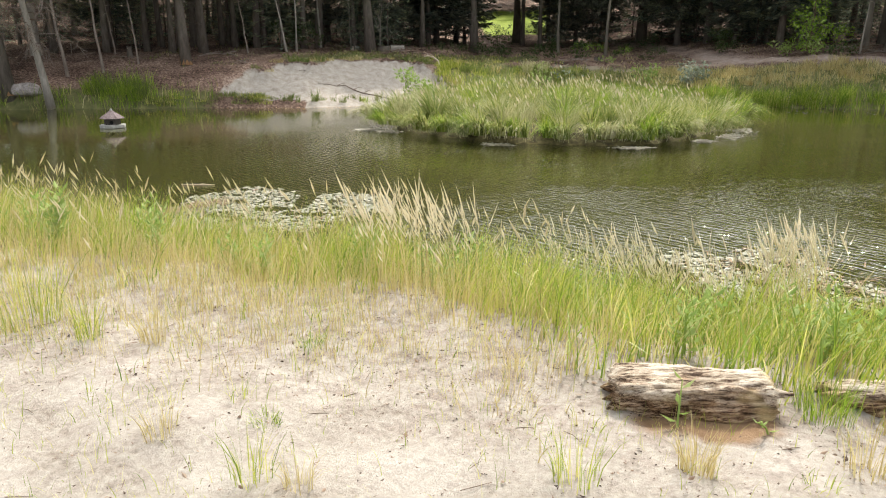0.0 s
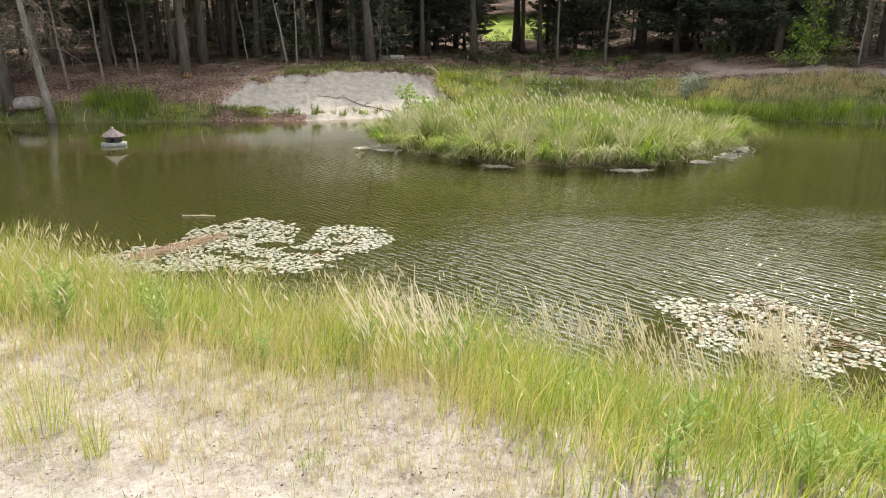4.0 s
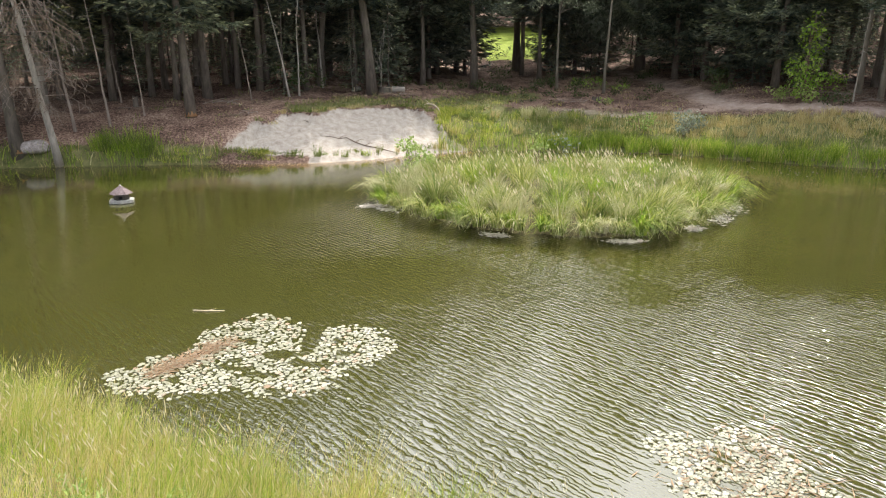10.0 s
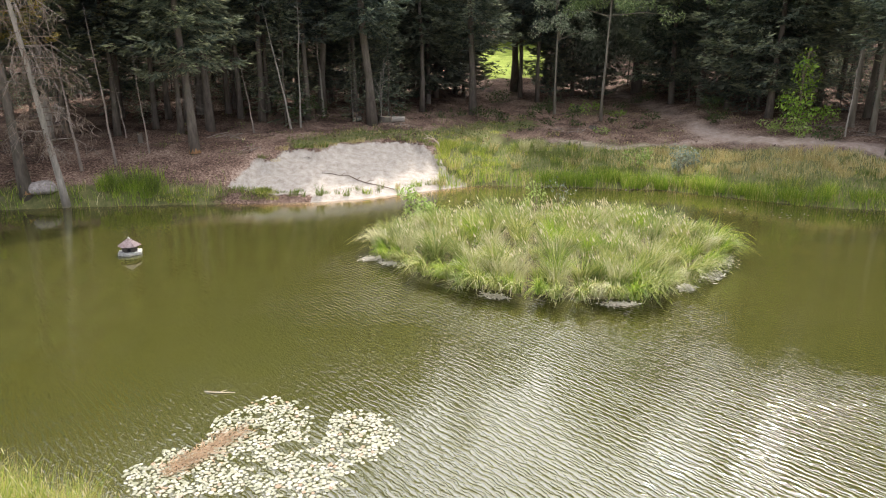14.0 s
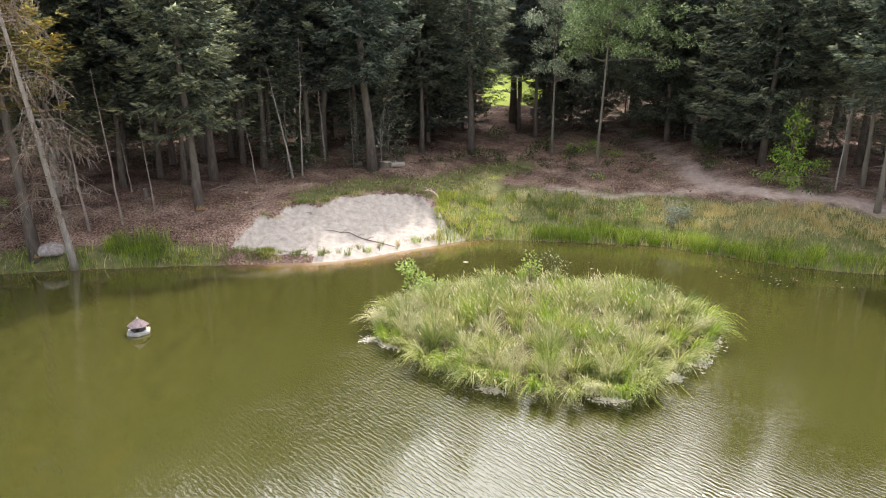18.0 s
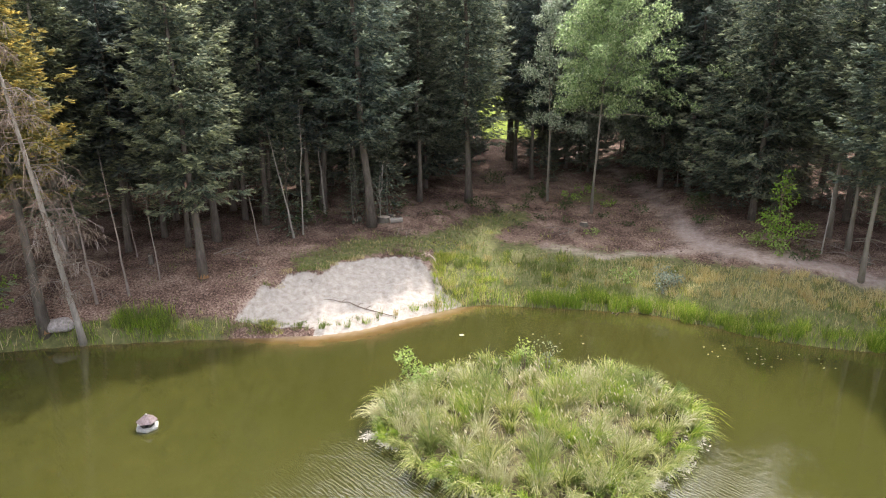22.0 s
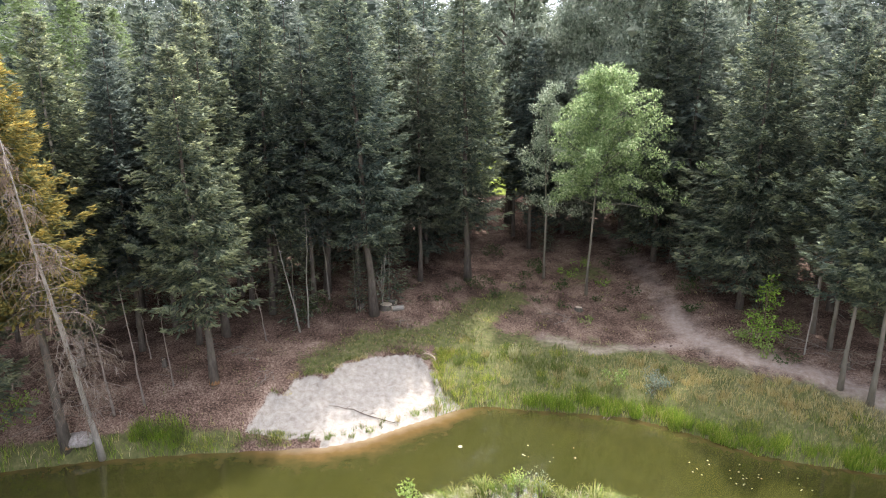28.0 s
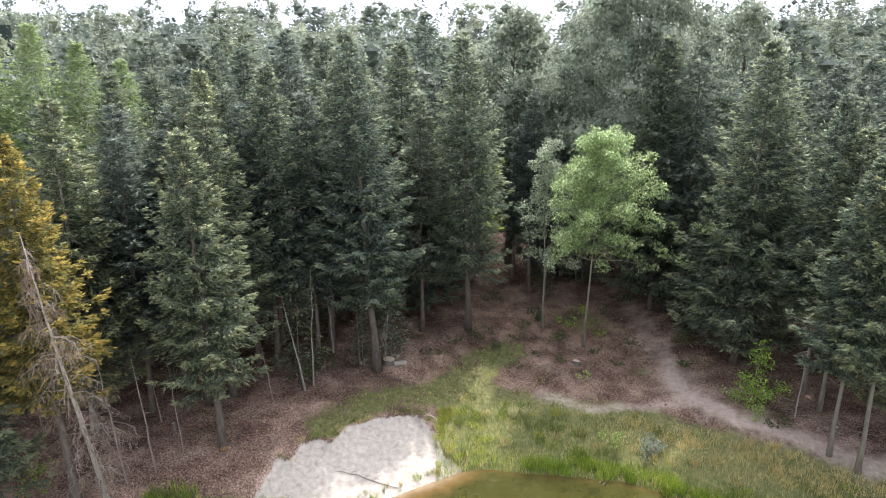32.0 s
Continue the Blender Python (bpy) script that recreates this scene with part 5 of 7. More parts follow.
# ---- logs on the near bank ----
def rotten_log(x0, y0, x1, y1, r0, r1, z, seed, label):
    r = random.Random(seed)
    t = thing("fallen_log", pose(0, 0, 0), label=label, category="log")
    nl, ns = 110, 72
    V, F, R = [], [], []
    a, b = Vector((x0, y0, 0)), Vector((x1, y1, 0))
    ax = (b - a).normalized()
    side = Vector((-ax.y, ax.x, 0))
    ph = [r.uniform(0, 6) for _ in range(6)]
    for i in range(nl + 1):
        s = i / nl
        c = a.lerp(b, s)
        rad = r0 + (r1 - r0) * s
        end = min(1.0, 0.80 + 5.0 * min(s, 1 - s))
        for k in range(ns):
            th = math.tau * k / ns
            cs, sn = math.cos(th), math.sin(th)
            form = noise.noise(Vector((c.x * 2.4, cs * 1.1 + seed, sn * 1.1)))
            fibre = noise.noise(Vector((c.x * 5.0, cs * 7 + seed, sn * 7)))
            chip = noise.noise(Vector((c.x * 20, cs * 10, sn * 10 + seed)))
            split = max(0.0, 0.5 - abs(noise.noise(Vector((c.x * 1.6 + 4, cs * 2.2 + seed, sn * 2.2)))) * 6.0)
            box = 1.0 / max(abs(cs), abs(sn)) ** 0.45
            q = rad * end * (0.97 * box + 0.26 * form + 0.17 * fibre + 0.10 * chip - 0.30 * split)
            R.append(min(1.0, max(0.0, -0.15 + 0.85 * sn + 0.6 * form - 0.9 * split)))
            jag = ax * (0.11 * noise.noise(Vector((th * 2.3, seed, 5))) * (1 if s in (0, 1) else 0))
            flat = 0.86 if math.sin(th) > 0 else 0.95
            V.append(c + side * (math.cos(th) * q * 1.12) + Vector((0, 0, z + rad * 0.80 + math.sin(th) * q * flat)) + jag)
    for i in range(nl):
        for k in range(ns):
            u, v = i * ns + k, i * ns + (k + 1) % ns
            F.append((u, v, v + ns, u + ns))
    for i0, s0, ring in ((0, -1, range(ns)), (nl * ns, 1, range(nl * ns, nl * ns + ns))):
        cc = len(V)
        m = sum((Vector(V[k]) for k in ring), Vector()) / ns
        V.append(m - ax * s0 * 0.03)
        ring = list(ring)
        for k in range(ns):
            F.append((ring[k], ring[(k + 1) % ns], cc) if s0 > 0 else (ring[(k + 1) % ns], ring[k], cc))
    me = data_mesh("wood", [tuple(v) for v in V], F, True)
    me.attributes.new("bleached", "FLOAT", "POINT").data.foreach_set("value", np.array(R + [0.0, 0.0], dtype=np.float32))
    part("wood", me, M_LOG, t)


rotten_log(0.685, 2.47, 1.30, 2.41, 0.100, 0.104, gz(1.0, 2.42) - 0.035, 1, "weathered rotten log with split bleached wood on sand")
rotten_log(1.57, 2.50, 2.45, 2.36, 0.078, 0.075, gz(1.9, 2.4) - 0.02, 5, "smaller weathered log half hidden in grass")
for i in range(26):
    r = random.Random(300 + i)
    x, y, a, ln = r.uniform(-2.2, 2.0), r.uniform(1.7, 3.3), r.uniform(0, 3.14), r.uniform(0.04, 0.12)
    z = gz(x, y)
    c, s = math.cos(a) * ln / 2, math.sin(a) * ln / 2
    ob = part("twig", data_mesh("twig", *tube([(-c, -s, 0.004), (0.1 * s, -0.1 * c, 0.009), (c, s, 0.005)], [0.0014, 0.0019, 0.001], 6)), M_TWIG)
    ob.location = (x, y, z)
    tagged(ob, "short dry brown twig lying on sand", "twig", "twigs on the sand")


# ---- the islet ----
def islet():
    n = 48
    V, F = [], []
    cx, cy = 4.0, 23.6
    ring = []
    for i in range(n):
        a = math.tau * i / n
        lo, hi = 0.0, 12.0
        for _ in range(24):
            mid = (lo + hi) / 2
            if poly_dist(np.array([cx + math.cos(a) * mid]), np.array([cy + math.sin(a) * mid]), ISLET)[0] < 0:
                lo = mid
            else:
                hi = mid
        ring.append((math.cos(a) * lo, math.sin(a) * lo))
    steps = [(0.97, -0.35), (0.92, -0.03), (0.87, 0.10), (0.77, 0.28), (0.55, 0.42), (0.25, 0.50)]
    for k, (s, z) in enumerate(steps):
        for i, (x, y) in enumerate(ring):
            j = 1 + 0.03 * math.sin(i * 2.7 + k)
            V.append((cx + x * s * j, cy + y * s * j, z + 0.04 * math.sin(i * 1.9 + k * 2)))
    V.append((cx, cy, 0.52))
    for k in range(len(steps) - 1):
        for i in range(n):
            a, b = k * n + i, k * n + (i + 1) % n
            F.append((a, b, b + n, a + n))
    for i in range(n):
        F.append(((len(steps) - 1) * n + i, (len(steps) - 1) * n + (i + 1) % n, len(V) - 1))
    m, N, L, b = mat_new("islet_peat", 0.9, 0.15)
    L.new(ramp(N, L, noise_tex(N, L, 5.0, 6), [(0.35, (0.05, 0.04, 0.022)), (0.55, (0.13, 0.11, 0.05)), (0.75, (0.26, 0.22, 0.11))]), b.inputs["Base Color"])
    tagged(part("islet_ground", data_mesh("islet_ground", V, F, True), m), "dark peaty ground of the small pond islet", "ground", kind="structure")
    r = np.random.default_rng(61)

    def mound(d):
        return 0.05 + 0.45 * sstep(0, 4, -d)

    # tussocks: every tussock fans out from its own heart
    k = 165
    tx, ty = r.uniform(-2.6, 10.4, k * 4), r.uniform(18.4, 28.8, k * 4)
    d = poly_dist(tx, ty, ISLET)
    ok = d < -0.12
    tx, ty, d = tx[ok][:k], ty[ok][:k], d[ok][:k]
    rim = []
    P = ISLET + ISLET[:1]
    for (ax, ay), (bx, by) in zip(P, P[1:]):
        m = max(1, int(math.hypot(bx - ax, by - ay) / 0.42))
        for j in range(m):
            f = j / m
            rim.append((ax + (bx - ax) * f, ay + (by - ay) * f))
    rim = np.array(rim) + r.normal(0, 0.12, (len(rim), 2))
    rim += (rim - np.array([4.0, 23.6])) * 0.04
    tx, ty = np.concatenate([tx, rim[:, 0]]), np.concatenate([ty, rim[:, 1]])
    d = np.minimum(poly_dist(tx, ty, ISLET), 0)
    edge = sstep(0.9, 0.1, -d)
    out_a = np.arctan2(ty - 23.6, (tx - 4.0) * 0.9)
    tone = r.random(len(tx)) + 0.35 * lumps(tx, ty, 2.2, 63)
    sets = {"islet_grass": [], "green_sedge": [], "pale_sedge": [], "dark_sedge": []}
    for i in range(len(tx)):
        n = int(r.integers(140, 190)) if edge[i] < 0.5 else int(r.integers(90, 125))
        a, q = r.uniform(0, math.tau, n), 0.15 * np.sqrt(r.random(n))
        bx, by = tx[i] + np.cos(a) * q, ty[i] + np.sin(a) * q
        lean = np.where(r.random(n) < 0.25 + 0.55 * edge[i], out_a[i] + r.normal(0, 0.6, n), a + r.normal(0, 0.4, n))
        h = (1.12 - 0.08 * edge[i]) * r.uniform(0.5, 1.2, n) * r.uniform(0.65, 1.25) * (1 + 0.28 * float(lumps(tx[i], ty[i], 2.4, 66)))
        bend = r.uniform(0.2, 0.85, n) + 0.30 * edge[i] * r.random(n)
        V, F, tips = blades(np.stack([bx, by, np.full(n, mound(d[i]) + 0.22 * edge[i])], 1), h, r.uniform(0.020, 0.044, n), lean, bend, 4 if edge[i] > 0.3 else 3, r=r, hang=0.45 + 0.50 * edge[i])
        V[:, 2] = np.maximum(V[:, 2], 0.01 + 0.03 * r.random(len(V)))
        key = "dark_sedge" if tone[i] < 0.22 else "green_sedge" if tone[i] < 0.42 else ("pale_sedge" if tone[i] > 1.05 - 0.12 * edge[i] else "islet_grass")
        sets[key].append((V, F))
    for key, mat, lab in (("islet_grass", M_SEDGE, "tall yellow-green tussock grass covering the islet"), ("green_sedge", M_GREEN, "fresh green sedge tussocks on the islet"), ("dark_sedge", M_BANK, "dark green sedge tussocks on the islet"),
                          ("pale_sedge", M_PALE, "pale dry sedge tussocks drooping over the islet's edge")):
        stuff(key, sets[key], mat, lab)
    # pale dead skirts along the waterline
    m = 1000
    j = r.integers(0, len(rim), m)
    bx, by = rim[j, 0] + r.normal(0, 0.14, m), rim[j, 1] + r.normal(0, 0.14, m)
    la = np.arctan2(by - 23.6, (bx - 4.0) * 0.9) + r.normal(0, 0.55, m)
    sel = (lumps(bx, by, 0.9, 65) > -0.25)
    bx, by, la = bx[sel], by[sel], la[sel]
    m = len(bx)
    V, F, _ = blades(np.stack([bx, by, np.full(m, 0.32)], 1), r.uniform(0.5, 0.9, m), r.uniform(0.012, 0.02, m), la, r.uniform(0.7, 1.1, m), 3, r=r, hang=1.0)
    V[:, 2] = np.maximum(V[:, 2] - 0.12, 0.008 + 0.02 * r.random(len(V)))
    stuff("dead_sedge", [(V, F)], M_PALE, "bleached dead sedge hanging to the waterline")
    # pale feathery tussocks standing out of the green
    for i in range(30):
        q = random.Random(640 + i)
        while True:
            x, y = q.uniform(-1.5, 9.3), q.uniform(19.3, 27.8)
            if poly_dist(np.array([x]), np.array([y]), ISLET)[0] < -0.5:
                break
        n = 150
        a, qq = r.uniform(0, math.tau, n), 0.3 * np.sqrt(r.random(n))
        V, F, _ = blades(np.stack([x + np.cos(a) * qq, y + np.sin(a) * qq, np.full(n, 0.35)], 1), r.uniform(0.7, 1.25, n), r.uniform(0.012, 0.022, n), a + r.normal(0, 0.6, n), r.uniform(0.2, 0.8, n), 3, r=r)
        ob = part("pale_tussock", data_mesh("pale_tussock", V, F), M_PALE)
        tagged(ob, "pale feathery grass tussock on the islet", "grass", "pale tussocks on the islet")
    # flowering tops
    n = 1500
    x, y = r.uniform(-2, 10, n), r.uniform(18.8, 28.4, n)
    dd = poly_dist(x, y, ISLET)
    keep = (dd < -0.3) & (r.random(n) < np.clip(0.35 + 0.6 * lumps(x, y, 1.5, 67), 0.03, 1))
    x, y, dd = x[keep], y[keep], dd[keep]
    n = len(x)
    lean = r.normal(2.7, 0.8, n)
    V, F, tips = blades(np.stack([x, y, mound(dd)], 1), r.uniform(0.9, 1.4, n), np.full(n, 0.012), lean, r.uniform(0.1, 0.4, n), 3, r=r)
    stuff("islet_stems", [(V, F)], M_STRAW, "straw stems of flowering grass on the islet")
    stuff("islet_seed_heads", [heads(tips, lean, r.uniform(0.14, 0.26, n), r.uniform(0.03, 0.055, n), 0.6, r)], M_HEAD, "cream seed heads over the islet grass")
    # mats of pale debris at the waterline
    for x, y, w, l, a in ((-2.5, 23.4, 0.55, 0.3, 0.2), (1.6, 19.4, 0.45, 0.2, -0.5), (5.2, 18.75, 0.6, 0.2, 0.0), (7.7, 20.2, 0.35, 0.2, 0.8), (9.1, 21.5, 0.8, 0.32, 0.9), (10.1, 23.1, 0.7, 0.35, 1.1), (-1.9, 22.8, 0.4, 0.2, -0.6)):
        m = 150
        px, py = r.normal(0, w * 0.45, m), r.normal(0, l * 0.45, m)
        ca, sa = math.cos(a), math.sin(a)
        p = np.stack([x + px * ca - py * sa, y + px * sa + py * ca, r.uniform(0.006, 0.03, m)], 1)
        ang = r.uniform(0, math.tau, m)
        dv = np.stack([np.cos(ang), np.sin(ang), 0 * ang], 1)
        ob = part("floating_debris", data_mesh("floating_debris", *kites(p, dv, r.uniform(0.08, 0.25, m), r.uniform(0.03, 0.09, m), r.normal(0, 0.12, (m, 3)) + np.array([0, 0, 1]))), M_BLEACHED)
        tagged(ob, "mat of bleached dead stems floating at the islet's edge", "debris", "debris mats round the islet")


islet()


def shrub(x, y, z, h, rad, n, size, mat, seed, label, name="shrub", group=""):
    t = thing(name, pose(x, y, z), label=label, category="bush", group=group)
    r = random.Random(seed)
    cl = [(r.uniform(-1, 1) * rad, r.uniform(-1, 1) * rad, h * r.uniform(0.3, 0.95), r.uniform(0.25, 0.5) * min(1, h)) for _ in range(9)]
    for c in cl:
        part("stem", data_mesh("stem", *tube([(0, 0, -0.05), (c[0] * 0.5, c[1] * 0.5, c[2] * 0.55), c[:3]], [0.014, 0.01, 0.004], 4, False)), M_TWIG, t)
    part("leaves", data_mesh("leaves", *leaf_cloud(cl, n, size, seed)), mat, t)


shrub(-1.1, 27.0, 0.2, 1.75, 0.45, 190, 0.16, M_WEED, 1, "fresh green fern-like shrub on the islet", group="islet shrubs")
shrub(-0.6, 26.4, 0.2, 1.3, 0.4, 150, 0.16, M_WEED, 2, "low green shrub on the islet", group="islet shrubs")
shrub(3.9, 28.0, 0.3, 1.7, 0.25, 80, 0.12, M_WEED, 3, "upright leafy herb on the islet", group="islet shrubs")
shrub(5.0, 28.0, 0.3, 1.7, 0.3, 60, 0.10, M_LEAF_GREY, 4, "dark upright herb on the islet", group="islet shrubs")


# ---- floating nesting house ----
def duck_house():
    t = thing("duck_house", pose(-11.6, 24.0, 0.0, 0, 0, 18) @ Matrix.Scale(0.86, 4), label="wooden duck house with reddish shingle roof on a pale raft", category="duck house")
    bm = bmesh.new()
    bmesh.ops.create_cone(bm, cap_ends=True, segments=6, radius1=0.53, radius2=0.53, depth=0.10)
    bmesh.ops.translate(bm, verts=bm.verts, vec=(0, 0, 0.06))
    bmesh.ops.bevel(bm, geom=bm.edges[:], offset=0.012, segments=2, affect="EDGES")
    raft = part("raft", bm, M_GREYWOOD, t, "bleached hexagonal raft")
    for i in range(6):
        bm = bmesh.new()
        bmesh.ops.create_cube(bm, size=1)
        bmesh.ops.scale(bm, vec=(0.15, 0.80 if i in (1, 2, 3, 4) else 0.58, 0.02), verts=bm.verts)
        bmesh.ops.translate(bm, verts=bm.verts, vec=(-0.385 + 0.154 * i, 0, 0.124))
        bmesh.ops.bevel(bm, geom=bm.edges[:], offset=0.004, segments=1, affect="EDGES")
        part("plank", bm, M_GREYWOOD, raft)
    for i in range(6):
        a = math.tau * (i + 0.5) / 6
        bm = bmesh.new()
        bmesh.ops.create_cube(bm, size=1)
        bmesh.ops.scale(bm, vec=(0.02, 0.30, 0.24), verts=bm.verts)
        bmesh.ops.bevel(bm, geom=bm.edges[:], offset=0.003, segments=1, affect="EDGES")
        bmesh.ops.transform(bm, verts=bm.verts, matrix=Matrix.Rotation(a, 4, "Z") @ Matrix.Translation((0.26, 0, 0.255)))
        part("wall_panel", bm, M_DARKWOOD, t, "dark board wall")
    # no opening is cut: a near-black disc paints the shade inside the entrance
    door = bmesh.new()
    bmesh.ops.create_cone(door, cap_ends=True, segments=16, radius1=0.07, radius2=0.07, depth=0.012)
    bmesh.ops.transform(door, verts=door.verts, matrix=Matrix.Rotation(-math.pi / 2, 4, "Z") @ Matrix.Translation((0.276, 0, 0.23)) @ Matrix.Rotation(math.pi / 2, 4, "Y"))
    m, N, L, b = mat_new("hole_shade_paint", 0.9)
    b.inputs["Base Color"].default_value = (0.01, 0.01, 0.01, 1)
    part("entrance", door, m, t, "round black disc painted as the shade inside an entrance")
    tiers = 5
    for k in range(tiers):
        ro, z = 0.45 * (1 - k / tiers) + 0.03, 0.375 + 0.062 * k
        tier = part("roof_tier", data_mesh("roof_tier", *tube([(0, 0, z), (0, 0, z + 0.075)], [ro * 0.9, max(0.02, ro * 0.9 - 0.085)], 6)), M_DARKWOOD, t)
        for i in range(6):
            a0, a1 = math.tau * i / 6, math.tau * (i + 1) / 6
            m = max(1, 5 - k)
            for j in range(m):
                f0, f1 = (j + 0.04) / m, (j + 0.96) / m
                P0, P1 = Vector((math.cos(a0), math.sin(a0), 0)), Vector((math.cos(a1), math.sin(a1), 0))
                ri = max(0.015, ro - 0.115)
                q = [P0.lerp(P1, f0) * ro, P0.lerp(P1, f1) * ro, P0.lerp(P1, f1) * ri, P0.lerp(P1, f0) * ri]
                zs = [z + 0.002, z + 0.002, z + 0.09, z + 0.09]
                V = [(p.x, p.y, h) for p, h in zip(q, zs)] + [(p.x, p.y, h + 0.016) for p, h in zip(q, zs)]
                part("shingle", data_mesh("shingle", V, [(3, 2, 1, 0), (4, 5, 6, 7), (0, 1, 5, 4), (1, 2, 6, 5), (2, 3, 7, 6), (3, 0, 4, 7)]), M_ROOF, tier)
    part("finial", data_mesh("finial", *tube([(0, 0, 0.66), (0, 0, 0.71), (0, 0, 0.75), (0, 0, 0.78)], [0.05, 0.055, 0.03, 0.008], 8), True), M_GREYWOOD, t)


duck_house()


# ---- water lilies ----
def pad_mesh(seed):
    r = random.Random(seed)
    V, F = [(0, 0, 0.004)], []
    n = 14
    for i in range(n + 1):
        a = 0.22 + (math.tau - 0.44) * i / n
        q = 1.0 + 0.07 * r.uniform(-1, 1)
        V.append((math.cos(a) * q * 1.15, math.sin(a) * q * 0.9, 0.004 + 0.03 * r.uniform(-0.3, 1) * (r.random() < 0.4)))
    for i in range(n):
        F.append((0, i + 1, i + 2))
    o = len(V)
    V += [(x, y, z - 0.03) for x, y, z in V]
    F += [(c + o, b + o, a + o) for a, b, c in F]
    for i in range(1, n + 1):
        F.append((i, i + o, i + o + 1, i + 1))
    return data_mesh("leaf", V, F)


PADS = [pad_mesh(i) for i in range(7)]
for p in PADS:
    p.materials.append(M_PAD)


def pad_material_by_object():
    m, N, L, b = mat_new("lily_pad", 0.45, 0.35)
    oi = N.new("ShaderNodeObjectInfo")
    col = ramp(N, L, oi.outputs["Random"], [(0.0, (0.20, 0.20, 0.135)), (0.4, (0.29, 0.28, 0.19)), (0.85, (0.37, 0.355, 0.26)), (0.97, (0.27, 0.18, 0.11))])
    col = mix_rgb(N, L, maths(N, L, "MULTIPLY", maths(N, L, "SUBTRACT", noise_tex(N, L, 2.5, 4), 0.55, True), 3.0, True), col, (0.30, 0.20, 0.08))
    L.new(col, b.inputs["Base Color"])
    return m


M_PADS = pad_material_by_object()
for p in PADS:
    p.materials[0] = M_PADS


def lily_patch(outline, holes, count, rest, seed, label, lo=0.028, hi=0.056):
    t = thing("water_lily_patch", pose(0, 0, 0), label=label, category="water lilies", group="lily patches")
    r = np.random.default_rng(seed)
    xs, ys = [p[0] for p in outline], [p[1] for p in outline]
    m = 9 * (count + rest)
    x, y = r.uniform(min(xs) - 0.2, max(xs) + 0.2, m), r.uniform(min(ys) - 0.2, max(ys) + 0.2, m)
    q = r.uniform(lo, hi, m)
    ok = poly_dist(x, y, outline) < 0.2 * r.random(m) ** 3
    for a, b, w, h in holes:
        ok &= np.hypot((x - a) / w, (y - b) / h) > 1
    ok &= lumps(x, y, 0.75, seed) > -0.75
    x, y, q = x[ok], y[ok], q[ok]
    px, py, pq = np.empty(0), np.empty(0), np.empty(0)
    for i in range(len(x)):
        if len(px) >= count + rest:
            break
        if not len(px) or np.all(np.hypot(px - x[i], py - y[i]) > 0.80 * (pq + q[i])):
            px, py, pq = np.append(px, x[i]), np.append(py, y[i]), np.append(pq, q[i])
    pts = list(zip(px.tolist(), py.tolist(), pq.tolist()))
    for i, (x, y, q) in enumerate(pts[:count]):
        ob = part("leaf", PADS[i % 7], None, t)
        ob.matrix_basis = pose(x, y, 0.002 + 0.004 * (i % 3), r.normal(0, 2.2), r.normal(0, 2.2), r.uniform(0, 360)) @ Matrix.Diagonal((q, q, 0.35, 1))
    V0 = [np.array([v.co for v in p.vertices]) for p in PADS]
    F0 = [[tuple(f.vertices) for f in p.polygons] for p in PADS]
    V, F = [], []
    for i, (x, y, q) in enumerate(pts[count:]):
        a = r.uniform(0, math.tau)
        w = V0[i % 7] * np.array([q, q, 0.35])
        w = np.stack([w[:, 0] * math.cos(a) - w[:, 1] * math.sin(a) + x, w[:, 0] * math.sin(a) + w[:, 1] * math.cos(a) + y, w[:, 2] + 0.002 + 0.004 * (i % 3)], 1)
        o = len(V)
        V += w.tolist()
        F += [tuple(k + o for k in f) for f in F0[i % 7]]
    if V:
        ob = part("small_leaves", data_mesh("small_leaves", V, F), M_PAD, t)
        tagged(ob, "pale lily leaves lying close together", kind="stuff")
    return t


LILY_A = [(-5.47, 10.17), (-5.5, 10.53), (-5.15, 10.59), (-5.08, 10.92), (-4.47, 10.98), (-4.45, 11.76), (-4.54, 12.14), (-4.08, 12.55), (-3.8, 12.99), (-3.0, 12.64), (-2.69, 11.83), (-2.49, 11.39), (-2.43, 12.07), (-2.02, 12.39), (-1.32, 12.31), (-1.01, 11.76), (-0.94, 11.32), (-1.38, 10.78), (-1.74, 10.63), (-1.82, 10.05), (-2.15, 9.72), (-2.92, 9.77), (-3.34, 9.94), (-3.58, 9.88), (-4.25, 9.61), (-4.58, 9.83), (-4.91, 9.72), (-5.19, 9.77)]
LILY_B = [(2.91, 8.34), (3.25, 8.48), (3.43, 8.34), (3.46, 7.93), (4.05, 8.63), (4.32, 8.63), (4.48, 8.34), (4.52, 7.94), (4.6, 7.57), (4.63, 7.22), (4.88, 7.23), (4.95, 6.91), (4.77, 6.66), (4.46, 6.57), (4.25, 6.71), (3.91, 6.35), (3.82, 6.52), (3.71, 6.91), (3.4, 7.12), (3.22, 6.91), (3.01, 7.01), (3.01, 7.45), (2.97, 7.81)]
lily_patch(LILY_A, [(-2.90, 11.15, 0.32, 0.22), (-2.45, 11.8, 0.19, 0.70), (-3.6, 10.9, 0.16, 0.1), (-2.2, 10.75, 0.35, 0.14), (-3.1, 10.35, 0.4, 0.12)], 295, 1150, 71, "patch of pale yellow-green water lily leaves floating on the pond", 0.026, 0.050)
lily_patch(LILY_B, [(3.6, 7.3, 0.2, 0.12), (4.3, 8.0, 0.2, 0.14), (4.4, 6.95, 0.14, 0.1)], 230, 520, 72, "patch of water lily leaves and weed near the bank", 0.024, 0.046)
